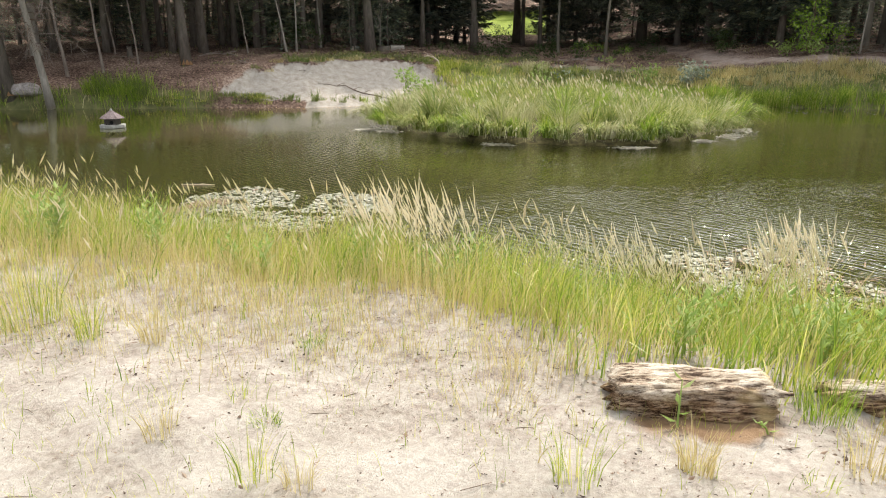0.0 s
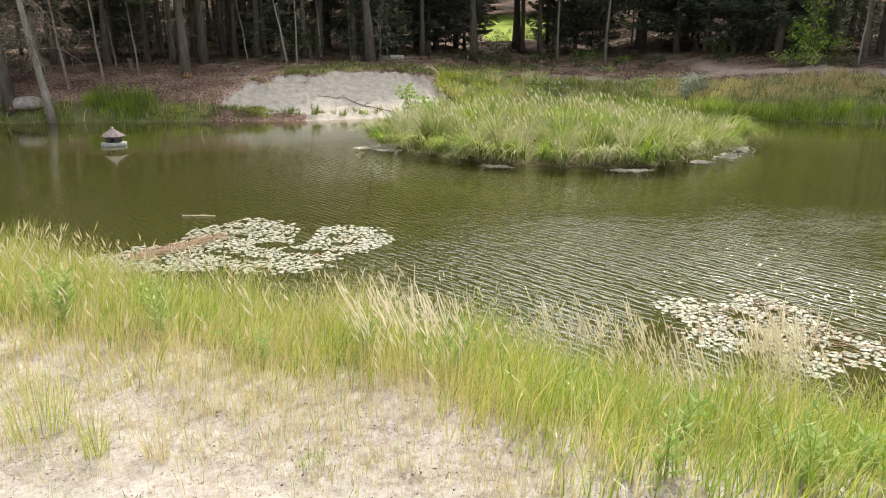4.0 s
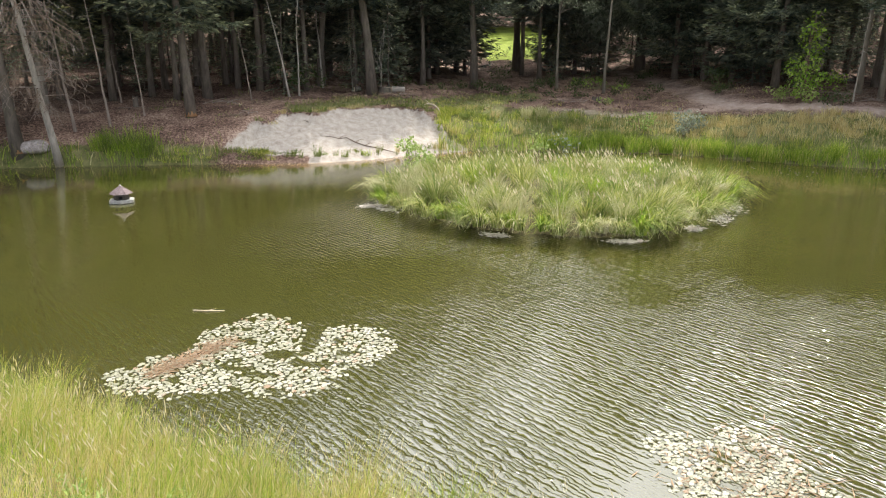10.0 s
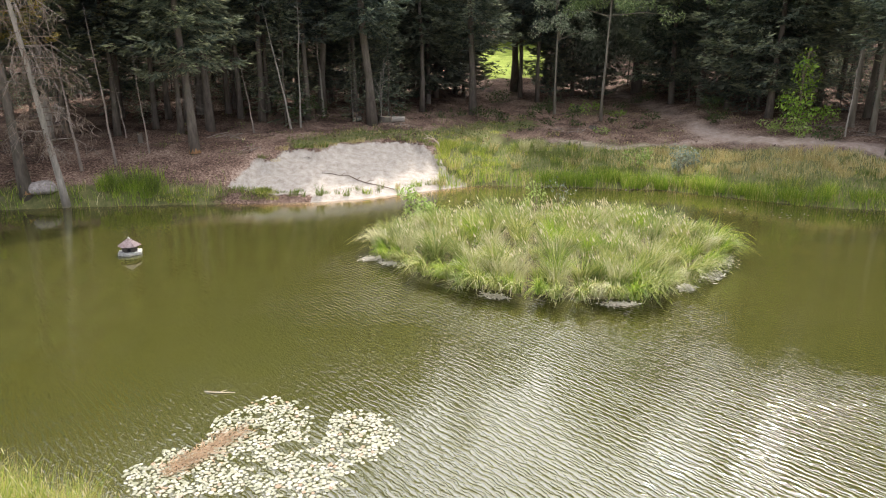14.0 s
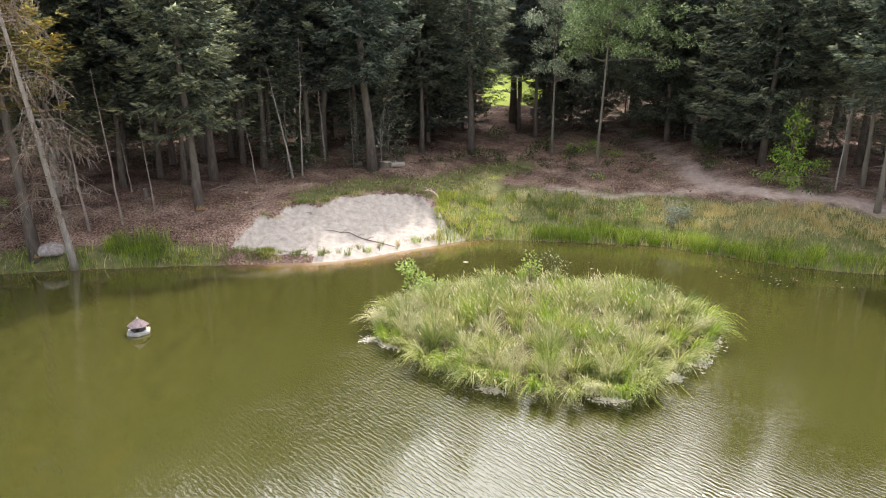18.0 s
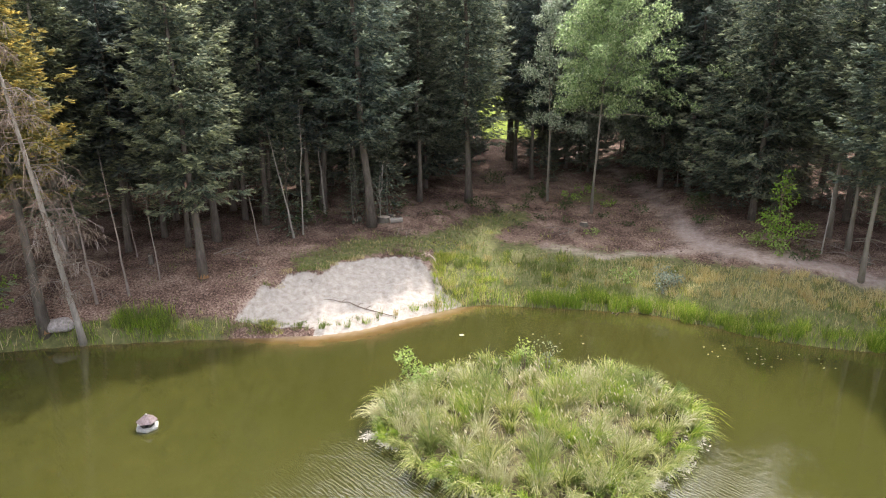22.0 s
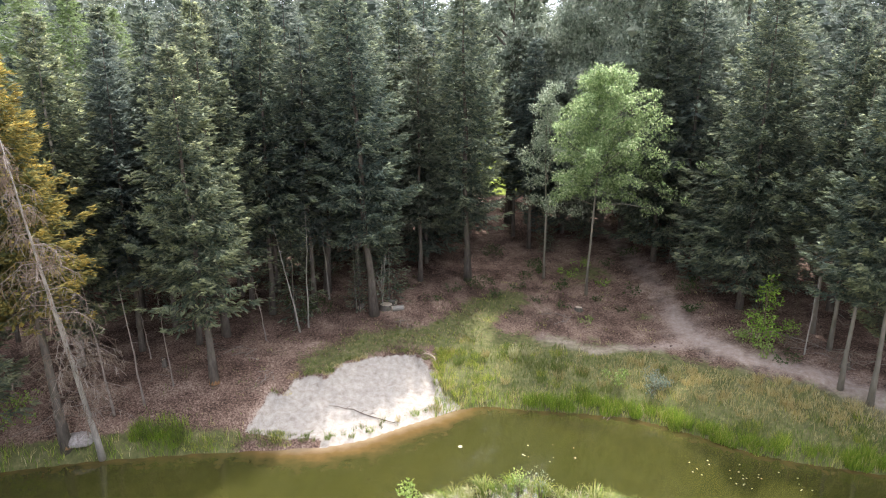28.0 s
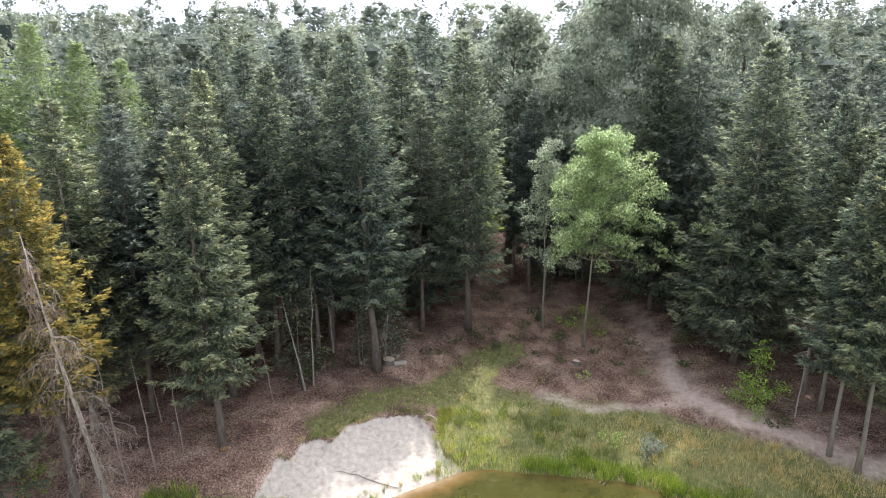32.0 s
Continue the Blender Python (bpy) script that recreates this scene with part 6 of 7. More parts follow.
lily_patch([(4.9, 31.5), (7.5, 31.8), (8.5, 33.0), (6, 34.5), (4.5, 33.5)], [], 9, 0, 73, "few scattered water lily leaves behind the islet", 0.03, 0.055)
lily_patch([(12, 31.3), (15.5, 29.3), (19.5, 28.8), (19, 30.4), (15, 32)], [], 26, 0, 74, "few scattered water lily leaves near the far bank", 0.03, 0.05)


def pondweed(x0, y0, x1, y1, w, n, seed, label):
    r = np.random.default_rng(seed)
    f = r.random(n)
    p = np.stack([x0 + (x1 - x0) * f + r.normal(0, w, n), y0 + (y1 - y0) * f + r.normal(0, w, n), r.uniform(0.004, 0.035, n)], 1)
    a = r.normal(math.atan2(y1 - y0, x1 - x0), 0.9, n)
    d = np.stack([np.cos(a), np.sin(a), r.normal(0, 0.08, n)], 1)
    ob = part("pondweed_mat", data_mesh("pondweed_mat", *kites(p, d, r.uniform(0.06, 0.25, n), r.uniform(0.008, 0.025, n), r.normal(0, 0.2, (n, 3)) + np.array([0, 0, 1]))), M_WEEDMAT)
    tagged(ob, label, "pondweed", "brown weed mats", "stuff")


pondweed(-4.9, 10.3, -4.0, 11.7, 0.13, 900, 1, "reddish-brown weed mat between the lily leaves")
pondweed(3.2, 7.4, 4.6, 8.3, 0.35, 260, 2, "brown weed floating among the lily leaves")
pondweed(3.6, 6.9, 4.8, 7.2, 0.22, 160, 3, "brown weed floating among the lily leaves")
stick = part("floating_stick", data_mesh("floating_stick", *tube_join([tube([(-5.22, 13.3, 0.012), (-4.9, 13.25, 0.02), (-4.55, 13.28, 0.01)], [0.012, 0.016, 0.008], 6), tube([(-4.9, 13.25, 0.02), (-4.75, 13.36, 0.03)], [0.01, 0.004], 5)]), True), M_CUT)
tagged(stick, "pale forked stick floating on the water", "stick")
for i, (x, y) in enumerate(((1.25, 33.2),)):
    ob = part("floating_leaf", PADS[i], None)
    ob.matrix_basis = pose(x, y, 0.003, 0, 0, 50 * i) @ Matrix.Diagonal((0.12, 0.12, 0.3, 1))
    tagged(ob, "single pale leaf floating on the pond", "leaf")


# ---- the far bank ----
def far_bank():
    r = np.random.default_rng(91)
    n = 150000
    x, y = r.uniform(-26, 34, n), r.uniform(28.5, 55, n)
    d = poly_dist(x, y, POND)
    reach = 4.6 + 1.2 * sstep(0, 6, x) - 0.3 * sstep(8, 24, x) * 3 + 0.7 * lumps(x, y, 3, 93)
    right = (x > -0.3) & (d > -0.15) & (d < reach)
    strip = (line_dist(x, y, [(-7.2, 39.6), (-5.0, 42.0), (-2.5, 43.2), (0.5, 43.4), (1.8, 41.5), (1.5, 45), (4, 50)]) < 1.7 + 0.6 * lumps(x, y, 1.5, 94)) & (poly_dist(x, y, SANDBANK) > 0.1)
    left = (x < -11.0) & (r.random(n) < 0.5 + 0.5 * lumps(x, y, 1.4, 90)) & (d > -0.1) & (d < 0.9 + 0.6 * lumps(x, y, 1.8, 95)) & (y > 25)
    clumpy = (np.hypot((x + 15.2) / 1.5, y - 33.1) < 1) & (d > -0.1)
    spots = (lumps(x, y, 2.0, 97) > 0.72) & (d > 1) & (d < 22) & (x > -17) & (x < 21) & (poly_dist(x, y, SANDBANK) > 0.3)
    trod = np.minimum(line_dist(x, y, PATH_LINE) - 1.3, line_dist(x, y, TRACK_LINE) - 0.8)
    keep = (right | (strip & (r.random(n) < 0.75 + 0.3 * lumps(x, y, 0.9, 96))) | left | clumpy | (spots & (r.random(n) < 0.3))) & (trod > -0.2) & (y > 20)
    x, y, d = x[keep], y[keep], d[keep]
    clumpy, spots, strip = clumpy[keep], spots[keep], strip[keep]
    m = len(x)
    rim = sstep(1.4, 0.2, d)
    short = (strip | spots) & ~clumpy
    h = (0.42 + 0.42 * rim) * r.uniform(0.4, 1.35, m) * (1 + 0.25 * lumps(x, y, 1.1, 99)) * np.where(short, 0.55, 1.0)
    h = np.where(clumpy, 1.0 * r.uniform(0.6, 1.1, m), h)
    base = np.stack([x, y, np.maximum(ground_z(x, y), 0) - 0.03], 1)
    lean, bend = r.uniform(0, math.tau, m), r.uniform(0.1, 0.6, m)
    wd = r.uniform(0.018, 0.042, m)
    dry = (r.random(m) < np.clip(0.06 + 0.75 * sstep(1.5, 3.2, d) * sstep(6, 14, x) + 0.34 * lumps(x, y, 2.3, 98), 0.02, 0.85)) & ~clumpy
    bright = (~dry) & ((rim > 0.3) | clumpy | (np.hypot(x - 1.2, y - 40) < 2.6)) & (r.random(m) < 0.8)
    # beside the sand bank yellow colour stands in for sun; other patches are random
    sunny = (~dry) & ((np.hypot(x - 1.0, (y - 41) / 1.7) < 2.2 + 0.5 * lumps(x, y, 1.2, 92)) | ((lumps(x, y, 3.1, 89) > 0.55) & (x > 2))) & (r.random(m) < 0.8)
    bright &= ~sunny
    rest = ~(dry | bright | sunny)
    for nm, sel, mat, lab in (("far_bank_grass", rest, M_BANK, "tall dark green grass on the far bank"), ("waterside_grass", bright, M_GREEN, "bright green grass and sedge along the far waterline"),
                              ("far_dry_grass", dry, M_STRAW, "tawny dry grass on the far bank"), ("sun_patch_and_yellow_grass", sunny, M_GRASS, "yellow-green grass on the far bank, partly coloured as a patch of sun")):
        V, F, tips = blades(base[sel], h[sel], wd[sel], lean[sel], bend[sel], 2, r=r)
        stuff(nm, [(V, F)], mat, lab)


far_bank()
# tussocks and herbs on the far banks
k = 0
for i in range(15):
    q = random.Random(700 + i)
    tuft(q.uniform(-16.9, -13.9), q.uniform(32.75, 33.7), 110, q.uniform(0.5, 1.0), 0.34, 720 + i, M_GREEN if i % 2 else M_BANK, "lush green sedge clump at the left bank's waterline".replace("left ", "far "), 0.6, 0.024)
# yellow tussocks: sunshine on this spot is put into their colour
for i in range(16):
    q = random.Random(760 + i)
    tuft(q.uniform(-0.2, 2.6), q.uniform(38.2, 42.0), 150, q.uniform(0.35, 0.7), 0.4, 780 + i, M_GRASS, "grass tussock beside the sand bank, sunshine put into its yellow-green", 0.6, 0.022)
for i in range(110):
    q = random.Random(1800 + i)
    x, off = q.uniform(0.5, 26), q.uniform(0.6, 6.2)
    y = float(np.interp(x, [p[0] for p in FAR_SHORE], [p[1] for p in FAR_SHORE])) + off
    if min(float(line_dist(np.array([x]), np.array([y]), PATH_LINE)[0]), float(line_dist(np.array([x]), np.array([y]), TRACK_LINE)[0])) < 1.5:
        continue
    dry = q.random() < 0.15 + 0.65 * (x > 9) * (off > 1.8)
    tuft(x, y, 90, q.uniform(0.35, 0.75), q.uniform(0.25, 0.5), 1900 + i, M_STRAW if dry else (M_GRASS if q.random() < 0.4 else M_BANK), "tawny dry grass tussock on the far bank" if dry else "green grass tussock on the far bank", 0.6, 0.026)
for i in range(26):
    q = random.Random(800 + i)
    x = q.uniform(5, 24)
    y = float(np.interp(x, [p[0] for p in FAR_SHORE], [p[1] for p in FAR_SHORE])) + q.uniform(0.1, 0.7)
    tuft(x, y, 150, q.uniform(0.6, 1.05), 0.35, 830 + i, M_GREEN, "bright green sedge tussock at the far waterline", 0.6, 0.024)
for x, y, h, rad, n, mat, lab in ((-6.25, 33.55, 0.75, 0.18, 70, M_BANK, "dark rush tussock at the foot of the sand bank"), (-4.9, 33.9, 0.4, 0.2, 50, M_BANK, "small rush tussock at the foot of the sand bank"),
                                  (-7.6, 33.4, 0.4, 0.3, 60, M_BANK, "small grass tussock at the foot of the sand bank"), (-3.9, 34.5, 0.45, 0.25, 60, M_GREEN, "green grass tussock at the foot of the sand bank"),
                                  (-1.4, 36.3, 0.5, 0.3, 80, M_GREEN, "green grass tussock at the foot of the sand bank"), (-2.4, 35.6, 0.55, 0.12, 40, M_STRAW, "dry stalks at the foot of the sand bank"),
                                  (-9.6, 33.3, 0.3, 0.5, 120, M_BANK, "low mossy grass patch at the waterline"), (-10.5, 33.4, 0.35, 0.6, 140, M_BANK, "low mossy grass patch at the waterline"),
                                  (-0.2, 36.9, 0.5, 0.4, 90, M_STRAW, "dry stalks beside the sand bank"), (0.6, 38.4, 0.7, 0.4, 90, M_STRAW, "dry stalks beside the sand bank"),
                                  (5.1, 42.0, 0.95, 0.3, 240, M_PALE, "pale feathery grass clump on the far bank"), (6.0, 42.1, 0.95, 0.3, 240, M_PALE, "pale feathery grass clump on the far bank")):
    tuft(x, y, n, h, rad, 400 + k, mat, lab, 0.5, 0.022)
    k += 1
for i, (x, y, h, rad, mat, lab) in enumerate((
        (13.2, 37.6, 1.0, 0.7, M_LEAF_GREY, "grey-green leafy herb clump on the far bank"), (13.9, 38.4, 0.8, 0.5, M_LEAF_GREY, "grey-green leafy herb clump on the far bank"), (11.4, 39.2, 0.7, 0.6, M_WEED, "leafy green herb clump on the far bank"),
        (4.9, 60.3, 1.1, 0.6, M_SHRUB, "small dark bush in the clearing"), (2.9, 53.2, 0.6, 0.6, M_SHRUB, "low bramble beside a fir trunk"), (7.4, 54.9, 0.5, 0.4, M_SHRUB, "low bramble in the clearing"),
        (10.0, 52.3, 0.7, 0.4, M_SHRUB, "low bramble in the clearing"), (4.6, 51.2, 0.5, 0.4, M_SHRUB, "low bramble in the clearing"), (12.4, 50.2, 0.4, 0.3, M_SHRUB, "low bramble beside a slender trunk"),
        (8.8, 56.6, 0.9, 0.35, M_SHRUB, "leafy shoots round a thin trunk"), (20.4, 42.2, 0.7, 0.5, M_WEED, "green bramble beside the path"), (21.3, 40.0, 0.7, 0.5, M_WEED, "green bramble beside the path"),
        (22.0, 38.9, 0.6, 0.5, M_SHRUB, "dark bramble beside the path"), (23.2, 41.6, 1.2, 0.6, M_BUSH, "bright green bramble beside the path"), (18.9, 47.0, 0.6, 0.5, M_SHRUB, "low bramble beside the path"),
        (-10.3, 45.2, 1.6, 0.8, M_SHRUB, "twiggy dark bush at the wood's edge"), (-8.6, 45.9, 1.2, 0.6, M_SHRUB, "twiggy dark bush at the wood's edge"), (-23.0, 33.0, 1.4, 0.7, M_BUSH, "small yellow-green sapling on the bank"),
        (5.8, 48.4, 0.35, 0.4, M_SHRUB, "low bramble in the clearing"), (7.9, 50.6, 0.4, 0.5, M_SHRUB, "low bramble in the clearing"), (9.6, 49.2, 0.3, 0.4, M_SHRUB, "low bramble in the clearing"),
        (6.6, 53.0, 0.4, 0.5, M_SHRUB, "low bramble in the clearing"), (11.2, 55.6, 0.5, 0.6, M_BUSH, "low green bramble in the clearing"), (13.6, 53.4, 0.4, 0.5, M_BUSH, "low green bramble in the clearing"),
        (13.9, 48.8, 0.35, 0.4, M_SHRUB, "low bramble in the clearing"), (10.9, 46.6, 0.35, 0.4, M_WEED, "low green herb in the clearing"), (4.0, 54.2, 0.5, 0.5, M_SHRUB, "low bramble in the clearing"),
        (15.6, 51.6, 0.45, 0.6, M_SHRUB, "low bramble in the clearing"), (8.6, 58.2, 0.6, 0.7, M_SHRUB, "low bramble in the clearing"), (12.6, 58.4, 0.5, 0.7, M_BUSH, "low green bramble in the clearing"),
        (-0.6, 49.0, 0.4, 0.5, M_SHRUB, "low bramble under the firs"), (-3.0, 51.0, 0.5, 0.5, M_SHRUB, "low bramble under the firs"), (1.0, 51.2, 0.5, 0.5, M_SHRUB, "low bramble under the firs"),
        # undergrowth added here: its dark leaves stand in for shade on the ground
        (5.4, 82.0, 0.5, 1.0, M_SHRUB, "undergrowth added before the glade, dark in place of ground shade"), (7.6, 84.5, 0.5, 1.1, M_SHRUB, "undergrowth added before the glade, dark in place of ground shade"), (9.9, 83.0, 0.5, 1.0, M_SHRUB, "undergrowth added before the glade, dark in place of ground shade"),
        (6.3, 89.5, 0.5, 1.2, M_SHRUB, "undergrowth added before the glade, dark in place of ground shade"), (9.2, 90.0, 0.5, 1.2, M_SHRUB, "undergrowth added before the glade, dark in place of ground shade"), (12.0, 89.0, 0.5, 1.2, M_SHRUB, "undergrowth added before the glade, dark in place of ground shade"),
        (4.4, 74.5, 0.5, 1.0, M_SHRUB, "undergrowth added before the glade, dark in place of ground shade"), (7.9, 75.0, 0.5, 1.0, M_SHRUB, "undergrowth added before the glade, dark in place of ground shade"), (17.2, 60.0, 0.8, 0.8, M_SHRUB, "low dark bush by the path"), (15.0, 58.0, 0.5, 0.6, M_SHRUB, "low dark bush by the path"), (19.6, 50.2, 1.0, 0.7, M_SHRUB, "dark bush by the path"))):
    shrub(x, y, gz(x, y), h * 1.3, rad * 1.2, 150, 0.15, mat, 500 + i, lab, group="herbs and bushes of the far bank")


def tuft_blades(x, y, n, h, rad, seed, spread_bend, wd):
    r = np.random.default_rng(seed)
    a, q = r.uniform(0, math.tau, n), rad * np.sqrt(r.random(n))
    V, F, _ = blades(np.stack([x + np.cos(a) * q, y + np.sin(a) * q, np.full(n, gz(x, y) - 0.03)], 1), h * r.uniform(0.45, 1.1, n), wd * r.uniform(0.6, 1.3, n), a + r.normal(0, 0.5, n), r.uniform(0.08, spread_bend, n), 3, r=r)
    return V, F


def waterside():
    """Ragged grass along the sand bank's lip and the far waterlines."""
    shore_x, shore_y = [p[0] for p in FAR_SHORE], [p[1] for p in FAR_SHORE]
    q = random.Random(2100)
    lip, moss, rush, lime = {0: [], 1: []}, {0: [], 1: []}, [], []
    edge = SANDBANK[2:13]
    for (ax, ay), (bx, by) in zip(edge, edge[1:]):
        for j in range(max(1, int(math.hypot(bx - ax, by - ay) / 0.45))):
            f = q.random()
            lip[q.random() > 0.7].append(tuft_blades(ax + (bx - ax) * f + q.uniform(-0.2, 0.2), ay + (by - ay) * f + q.uniform(0.0, 0.45), 60, q.uniform(0.2, 0.42), q.uniform(0.2, 0.45), q.randrange(10 ** 6), 0.9, 0.022))
    for i in range(34):
        x = q.uniform(-14.0, -8.4)
        moss[i % 2].append(tuft_blades(x, float(np.interp(x, shore_x, shore_y)) + q.uniform(0.1, 0.85), 80, q.uniform(0.15, 0.36), q.uniform(0.25, 0.5), q.randrange(10 ** 6), 0.8, 0.02))
    for i in range(26):
        x = q.uniform(-8.6, 0.6)
        rush.append(tuft_blades(x, float(np.interp(x, shore_x, shore_y)) + q.uniform(0.25, 0.9), 26, q.uniform(0.18, 0.5), q.uniform(0.08, 0.2), q.randrange(10 ** 6), 0.5, 0.02))
    for i in range(46):
        x = q.uniform(7.5, 26)
        lime.append(tuft_blades(x, float(np.interp(x, shore_x, shore_y)) + q.uniform(-0.1, 1.1), 130, q.uniform(0.5, 1.0), 0.35, q.randrange(10 ** 6), 0.6, 0.024))
    stuff("lip_grass", lip[0], M_BANK, "ragged green grass overhanging the sand bank's lip")
    stuff("dry_lip_grass", lip[1], M_STRAW, "dry grass overhanging the sand bank's lip")
    stuff("mossy_grass", moss[0], M_BANK, "low olive grass and moss at the far waterline")
    stuff("pale_mossy_grass", moss[1], M_GRASS, "low yellowish grass at the far waterline")
    stuff("foot_rushes", rush, M_BANK, "thin rush tufts at the foot of the sand bank")
    stuff("lime_sedge", lime, M_GREEN, "lime-green sedge along the far waterline")


waterside()


def forest_litter():
    r = np.random.default_rng(101)
    n = 60000
    x, y = r.uniform(-24, 27, n), r.uniform(33, 64, n)
    d = poly_dist(x, y, POND)
    keep = (d > 1.2) & (poly_dist(x, y, SANDBANK) > 0.15) & (r.random(n) < np.clip(0.35 + 0.5 * lumps(x, y, 2.5, 103), 0.05, 1))
    keep &= (x > -7) | (r.random(n) < 0.35)
    keep &= ~((x > -0.3) & (d < 6)) & (line_dist(x, y, PATH_LINE) > 1.0)
    x, y = x[keep], y[keep]
    m = len(x)
    a = r.uniform(0, math.tau, m)
    dv = np.stack([np.cos(a), np.sin(a), r.normal(0, 0.25, m)], 1)
    ln = r.uniform(0.06, 0.2, m) * np.where(r.random(m) < 0.1, 1.8, 1.0)
    stuff("forest_litter", [kites(np.stack([x, y, ground_z(x, y) + r.uniform(0.01, 0.05, m)], 1), dv, ln, ln * r.uniform(0.12, 0.7, m), r.normal(0, 0.4, (m, 3)) + np.array([0, 0, 1]))], M_LITTER, "brown leaf and twig litter on the forest floor", "litter")


forest_litter()


def stick_pile(x, y, n, rad, h, seed, label, ln=1.0):
    t = thing("brushwood_pile", pose(x, y, gz(x, y)), label=label, category="brushwood", group="brushwood")
    r = random.Random(seed)
    for _ in range(n):
        a, q = r.uniform(0, math.tau), rad * math.sqrt(r.random())
        c = Vector((math.cos(a) * q, math.sin(a) * q, r.uniform(0.02, h)))
        b = r.uniform(0, math.pi)
        v = Vector((math.cos(b), math.sin(b), r.uniform(-0.12, 0.25))) * ln * r.uniform(0.3, 0.8)
        w = r.uniform(0.012, 0.035)
        part("stick", data_mesh("stick", *tube([c - v, c + Vector((0, 0, 0.04)), c + v], [w, w * 0.9, w * 0.5], 5)), M_TWIG if r.random() < 0.6 else M_BARK_DEAD, t)


stick_pile(-11.2, 37.3, 16, 1.3, 0.15, 1, "scattered dead sticks on the bank")
stick_pile(-12.0, 40.8, 14, 1.5, 0.2, 2, "scattered dead sticks under the firs")
stick_pile(-2.7, 44.7, 16, 1.0, 0.3, 3, "small heap of brown brushwood")
stick_pile(8.2, 47.6, 18, 1.7, 0.2, 4, "strewn brown brushwood in the clearing")
stick_pile(24.0, 41.0, 22, 1.2, 0.5, 5, "heap of dead branches beside the path", 1.4)
stick_pile(25.4, 38.9, 16, 1.0, 0.4, 6, "dead branches beside pale trunks", 1.3)
stick_pile(-16.0, 38.0, 12, 1.8, 0.15, 7, "scattered dead sticks on the bank")
stick_pile(-21.5, 33.0, 10, 1.2, 0.2, 8, "scattered dead sticks on the bank")
stick_pile(3.0, 37.9, 7, 0.4, 0.15, 9, "dead sticks caught at the waterline", 0.5)
stick_pile(7.2, 37.3, 7, 0.5, 0.12, 10, "dead sticks caught at the waterline", 0.5)
stick_pile(10.6, 36.5, 6, 0.5, 0.12, 11, "dead sticks caught at the waterline", 0.5)
stick_pile(-7.3, 37.5, 6, 0.3, 0.12, 12, "roots and sticks at the sand bank's lip", 0.4)


def branch_on_sand():
    t = thing("fallen_branch", pose(0, 0, 0), label="long thin bare branch lying on the sand bank", category="branch")
    pts = []
    for s in np.linspace(0, 1, 9):
        x, y = -6.5 + 3.9 * s, 36.0 - 0.65 * s
        pts.append((x + 0.05 * math.sin(9 * s), y + 0.04 * math.sin(13 * s), gz(x, y) + 0.06))
    part("stem", data_mesh("stem", *tube(pts, [0.012, 0.017, 0.02, 0.022, 0.024, 0.025, 0.026, 0.026, 0.024], 7), True), M_TWIG, t)
    for i, s in enumerate((2, 4, 5)):
        p = Vector(pts[s])
        part("side_twig", data_mesh("side_twig", *tube([p, p + Vector((0.2, 0.12, 0.12)), p + Vector((0.42, 0.10 - 0.1 * i, 0.14))], [0.02, 0.014, 0.006], 5)), M_TWIG, t)


branch_on_sand()


def stump(x, y, r0, h, seed, label, jag=0.1):
    t = thing("tree_stump", pose(x, y, gz(x, y)), label=label, category="stump", group="stumps")
    r = random.Random(seed)
    V, F = tube([(0, 0, -0.1), (0, 0, h * 0.3), (0, 0, h)], [r0 * 1.4, r0 * 1.05, r0], 10)
    V = [(a, b, c + (r.uniform(-jag, jag) if i >= 20 else 0)) for i, (a, b, c) in enumerate(V)]
    part("bark", data_mesh("bark", V, F[:-2], True), M_BARK, t)
    W, G = tube([(0, 0, 0), (0, 0, h - 0.02)], [r0 * 0.94, r0 * 0.9], 10)
    part("cut_face", data_mesh("cut_face", W, G), M_CUT, t, "pale splintered wood")


stump(-4.0, 47.8, 0.5, 0.4, 1, "pale cut stump beside the tall fir", 0.03)
stump(-17.2, 38.6, 0.14, 0.55, 2, "splintered pale stump under the firs", 0.18)
stump(-15.3, 41.5, 0.14, 0.6, 3, "splintered pale stump under the firs", 0.2)
stump(10.8, 49.0, 0.3, 0.2, 4, "low dark stump in the clearing", 0.05)
stump(25.3, 38.2, 0.25, 0.3, 5, "mossy stump beside the path", 0.08)


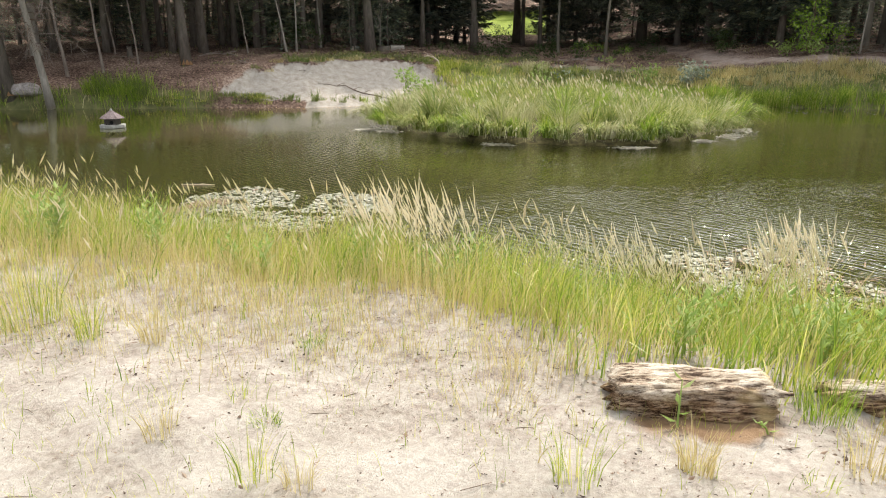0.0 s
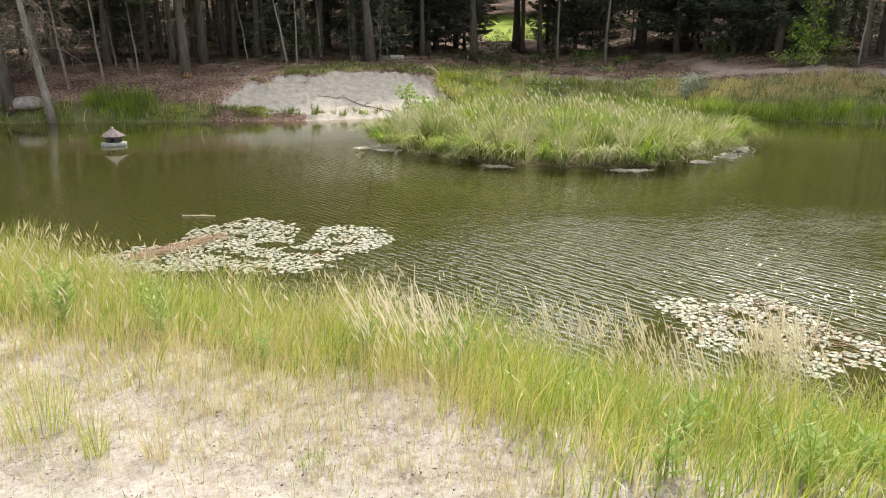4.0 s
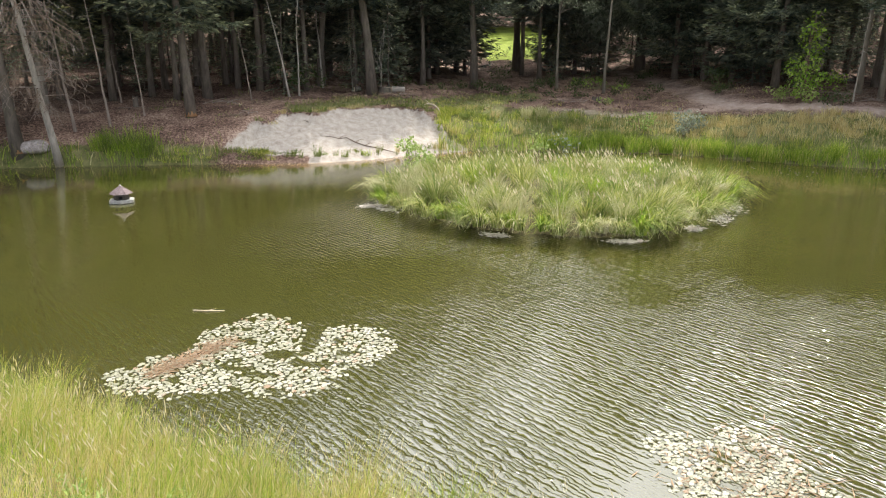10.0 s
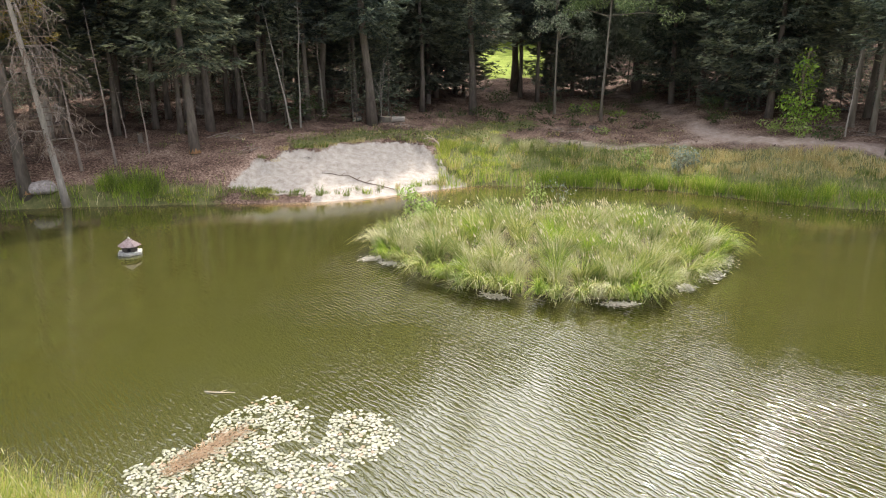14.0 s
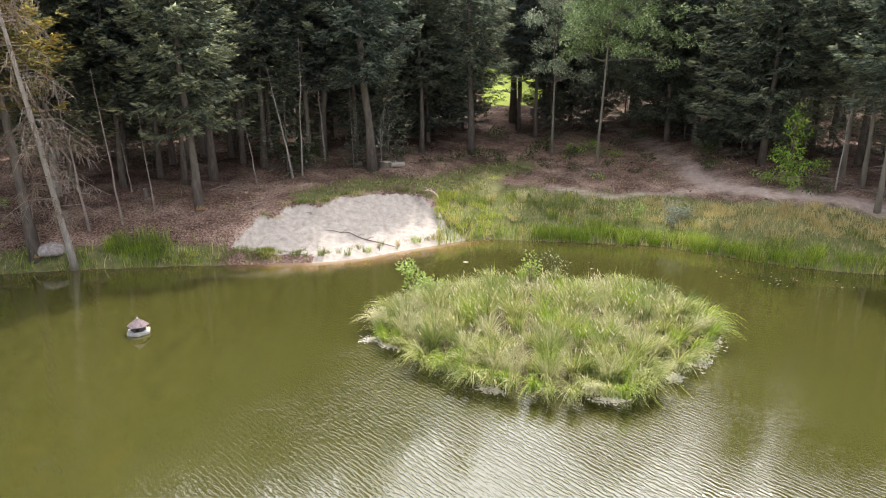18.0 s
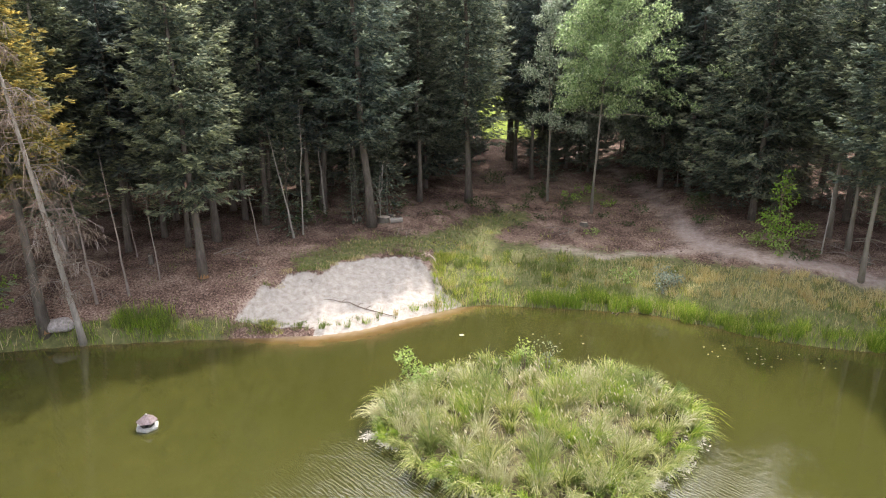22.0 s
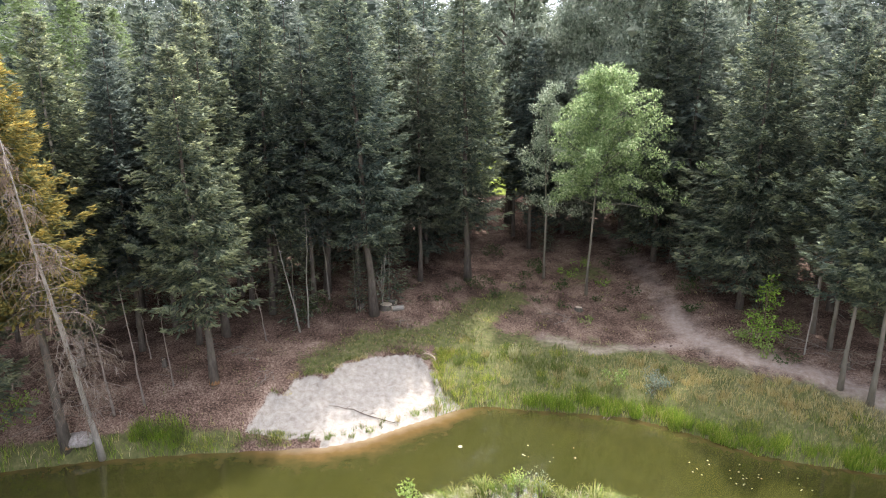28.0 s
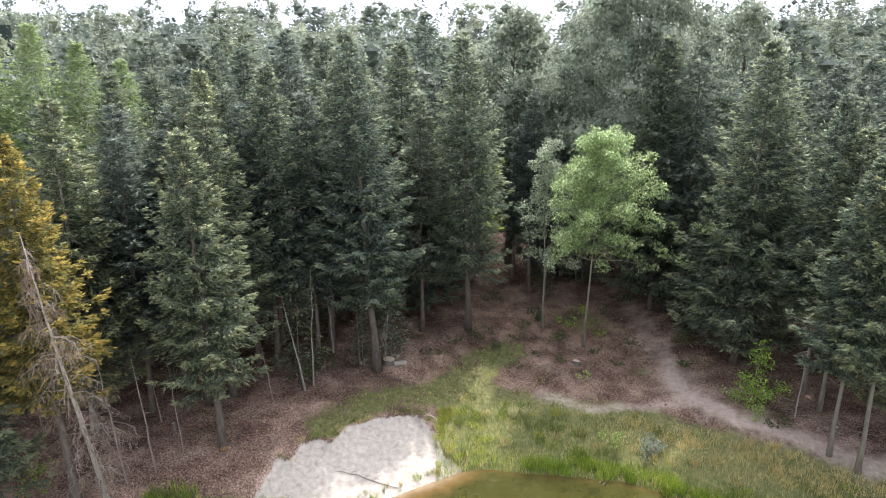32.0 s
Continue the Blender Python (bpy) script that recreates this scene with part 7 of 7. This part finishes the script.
def boulder(x, y, rad, seed, label, squash=0.55):
    bm = bmesh.new()
    bmesh.ops.create_icosphere(bm, subdivisions=4, radius=1)
    for v in bm.verts:
        k = 1 + 0.22 * noise.noise(v.co * 1.4 + Vector((seed, 0, 0))) + 0.06 * noise.noise(v.co * 5 + Vector((seed, 3, 0)))
        v.co = Vector((v.co.x * rad * k * 1.3, v.co.y * rad * k, v.co.z * rad * squash * k))
    for f in bm.faces:
        f.smooth = True
    m = bpy.data.materials.get("grey_stone")
    if not m:
        m, N, L, b = mat_new("grey_stone", 0.9, 0.2)
        f = noise_tex(N, L, 6.0, 7, 0.7)
        L.new(ramp(N, L, f, [(0.35, (0.20, 0.17, 0.15)), (0.65, (0.44, 0.40, 0.37))]), b.inputs["Base Color"])
        bump(N, L, b, f, 0.6, 0.04)
    ob = part("boulder", bm, m)
    ob.location = (x, y, gz(x, y) + rad * 0.1)
    tagged(ob, label, "stone")


boulder(-19.7, 32.6, 0.62, 3, "pale rounded boulder on the bank by the water")


def cut_log(x, y, turn, ln, rad, seed, label):
    """A short sawn length of trunk lying on the ground."""
    t = thing("cut_log", pose(x, y, gz(x, y) + rad * 0.85, 0, 90, turn), label=label, category="log", group="cut logs")
    r = random.Random(seed)
    zs = [-ln / 2, -ln / 4, 0, ln / 4, ln / 2]
    V, F = tube([(r.uniform(-0.01, 0.01), r.uniform(-0.01, 0.01), z) for z in zs], [rad * r.uniform(0.94, 1.05) for _ in zs], 14, False)
    part("bark", data_mesh("bark", V, F, True), M_BARK_PALE, t)
    for z in (-ln / 2, ln / 2):
        W, G = tube([(0, 0, z - 0.012), (0, 0, z + 0.012)], [rad * 0.93, rad * 0.93], 14)
        part("sawn_end", data_mesh("sawn_end", W, G), M_CUT, t, "pale sawn wood")


cut_log(-3.1, 47.3, 20, 0.9, 0.20, 1, "pale sawn log beside the tall fir's foot")
cut_log(-5.9, 47.6, 75, 0.7, 0.17, 2, "pale sawn log beside the tall fir's foot")
cut_log(-3.6, 48.6, -35, 0.6, 0.18, 3, "short sawn log at the wood's edge")


def bleached_branch(x, y, seed, label):
    r = random.Random(seed)
    t = thing("dead_branch", pose(x, y, gz(x, y)), label=label, category="branch")
    pts = [(0.35, 0, -0.05), (0.2, 0.02, 0.32), (-0.05, 0.05, 0.52), (-0.35, 0.06, 0.60), (-0.6, 0.02, 0.55)]
    part("stem", data_mesh("stem", *tube(pts, [0.05, 0.045, 0.04, 0.03, 0.012], 7), True), M_CUT, t)
    for k in (2, 3):
        p = Vector(pts[k])
        part("side_twig", data_mesh("side_twig", *tube([p, p + Vector((-0.1, 0.1, 0.14)), p + Vector((-0.26, 0.12 * r.uniform(-1, 1), 0.22))], [0.02, 0.014, 0.006], 5)), M_CUT, t)


bleached_branch(-0.5, 40.3, 4, "bleached arching dead branch at the sand bank's edge")
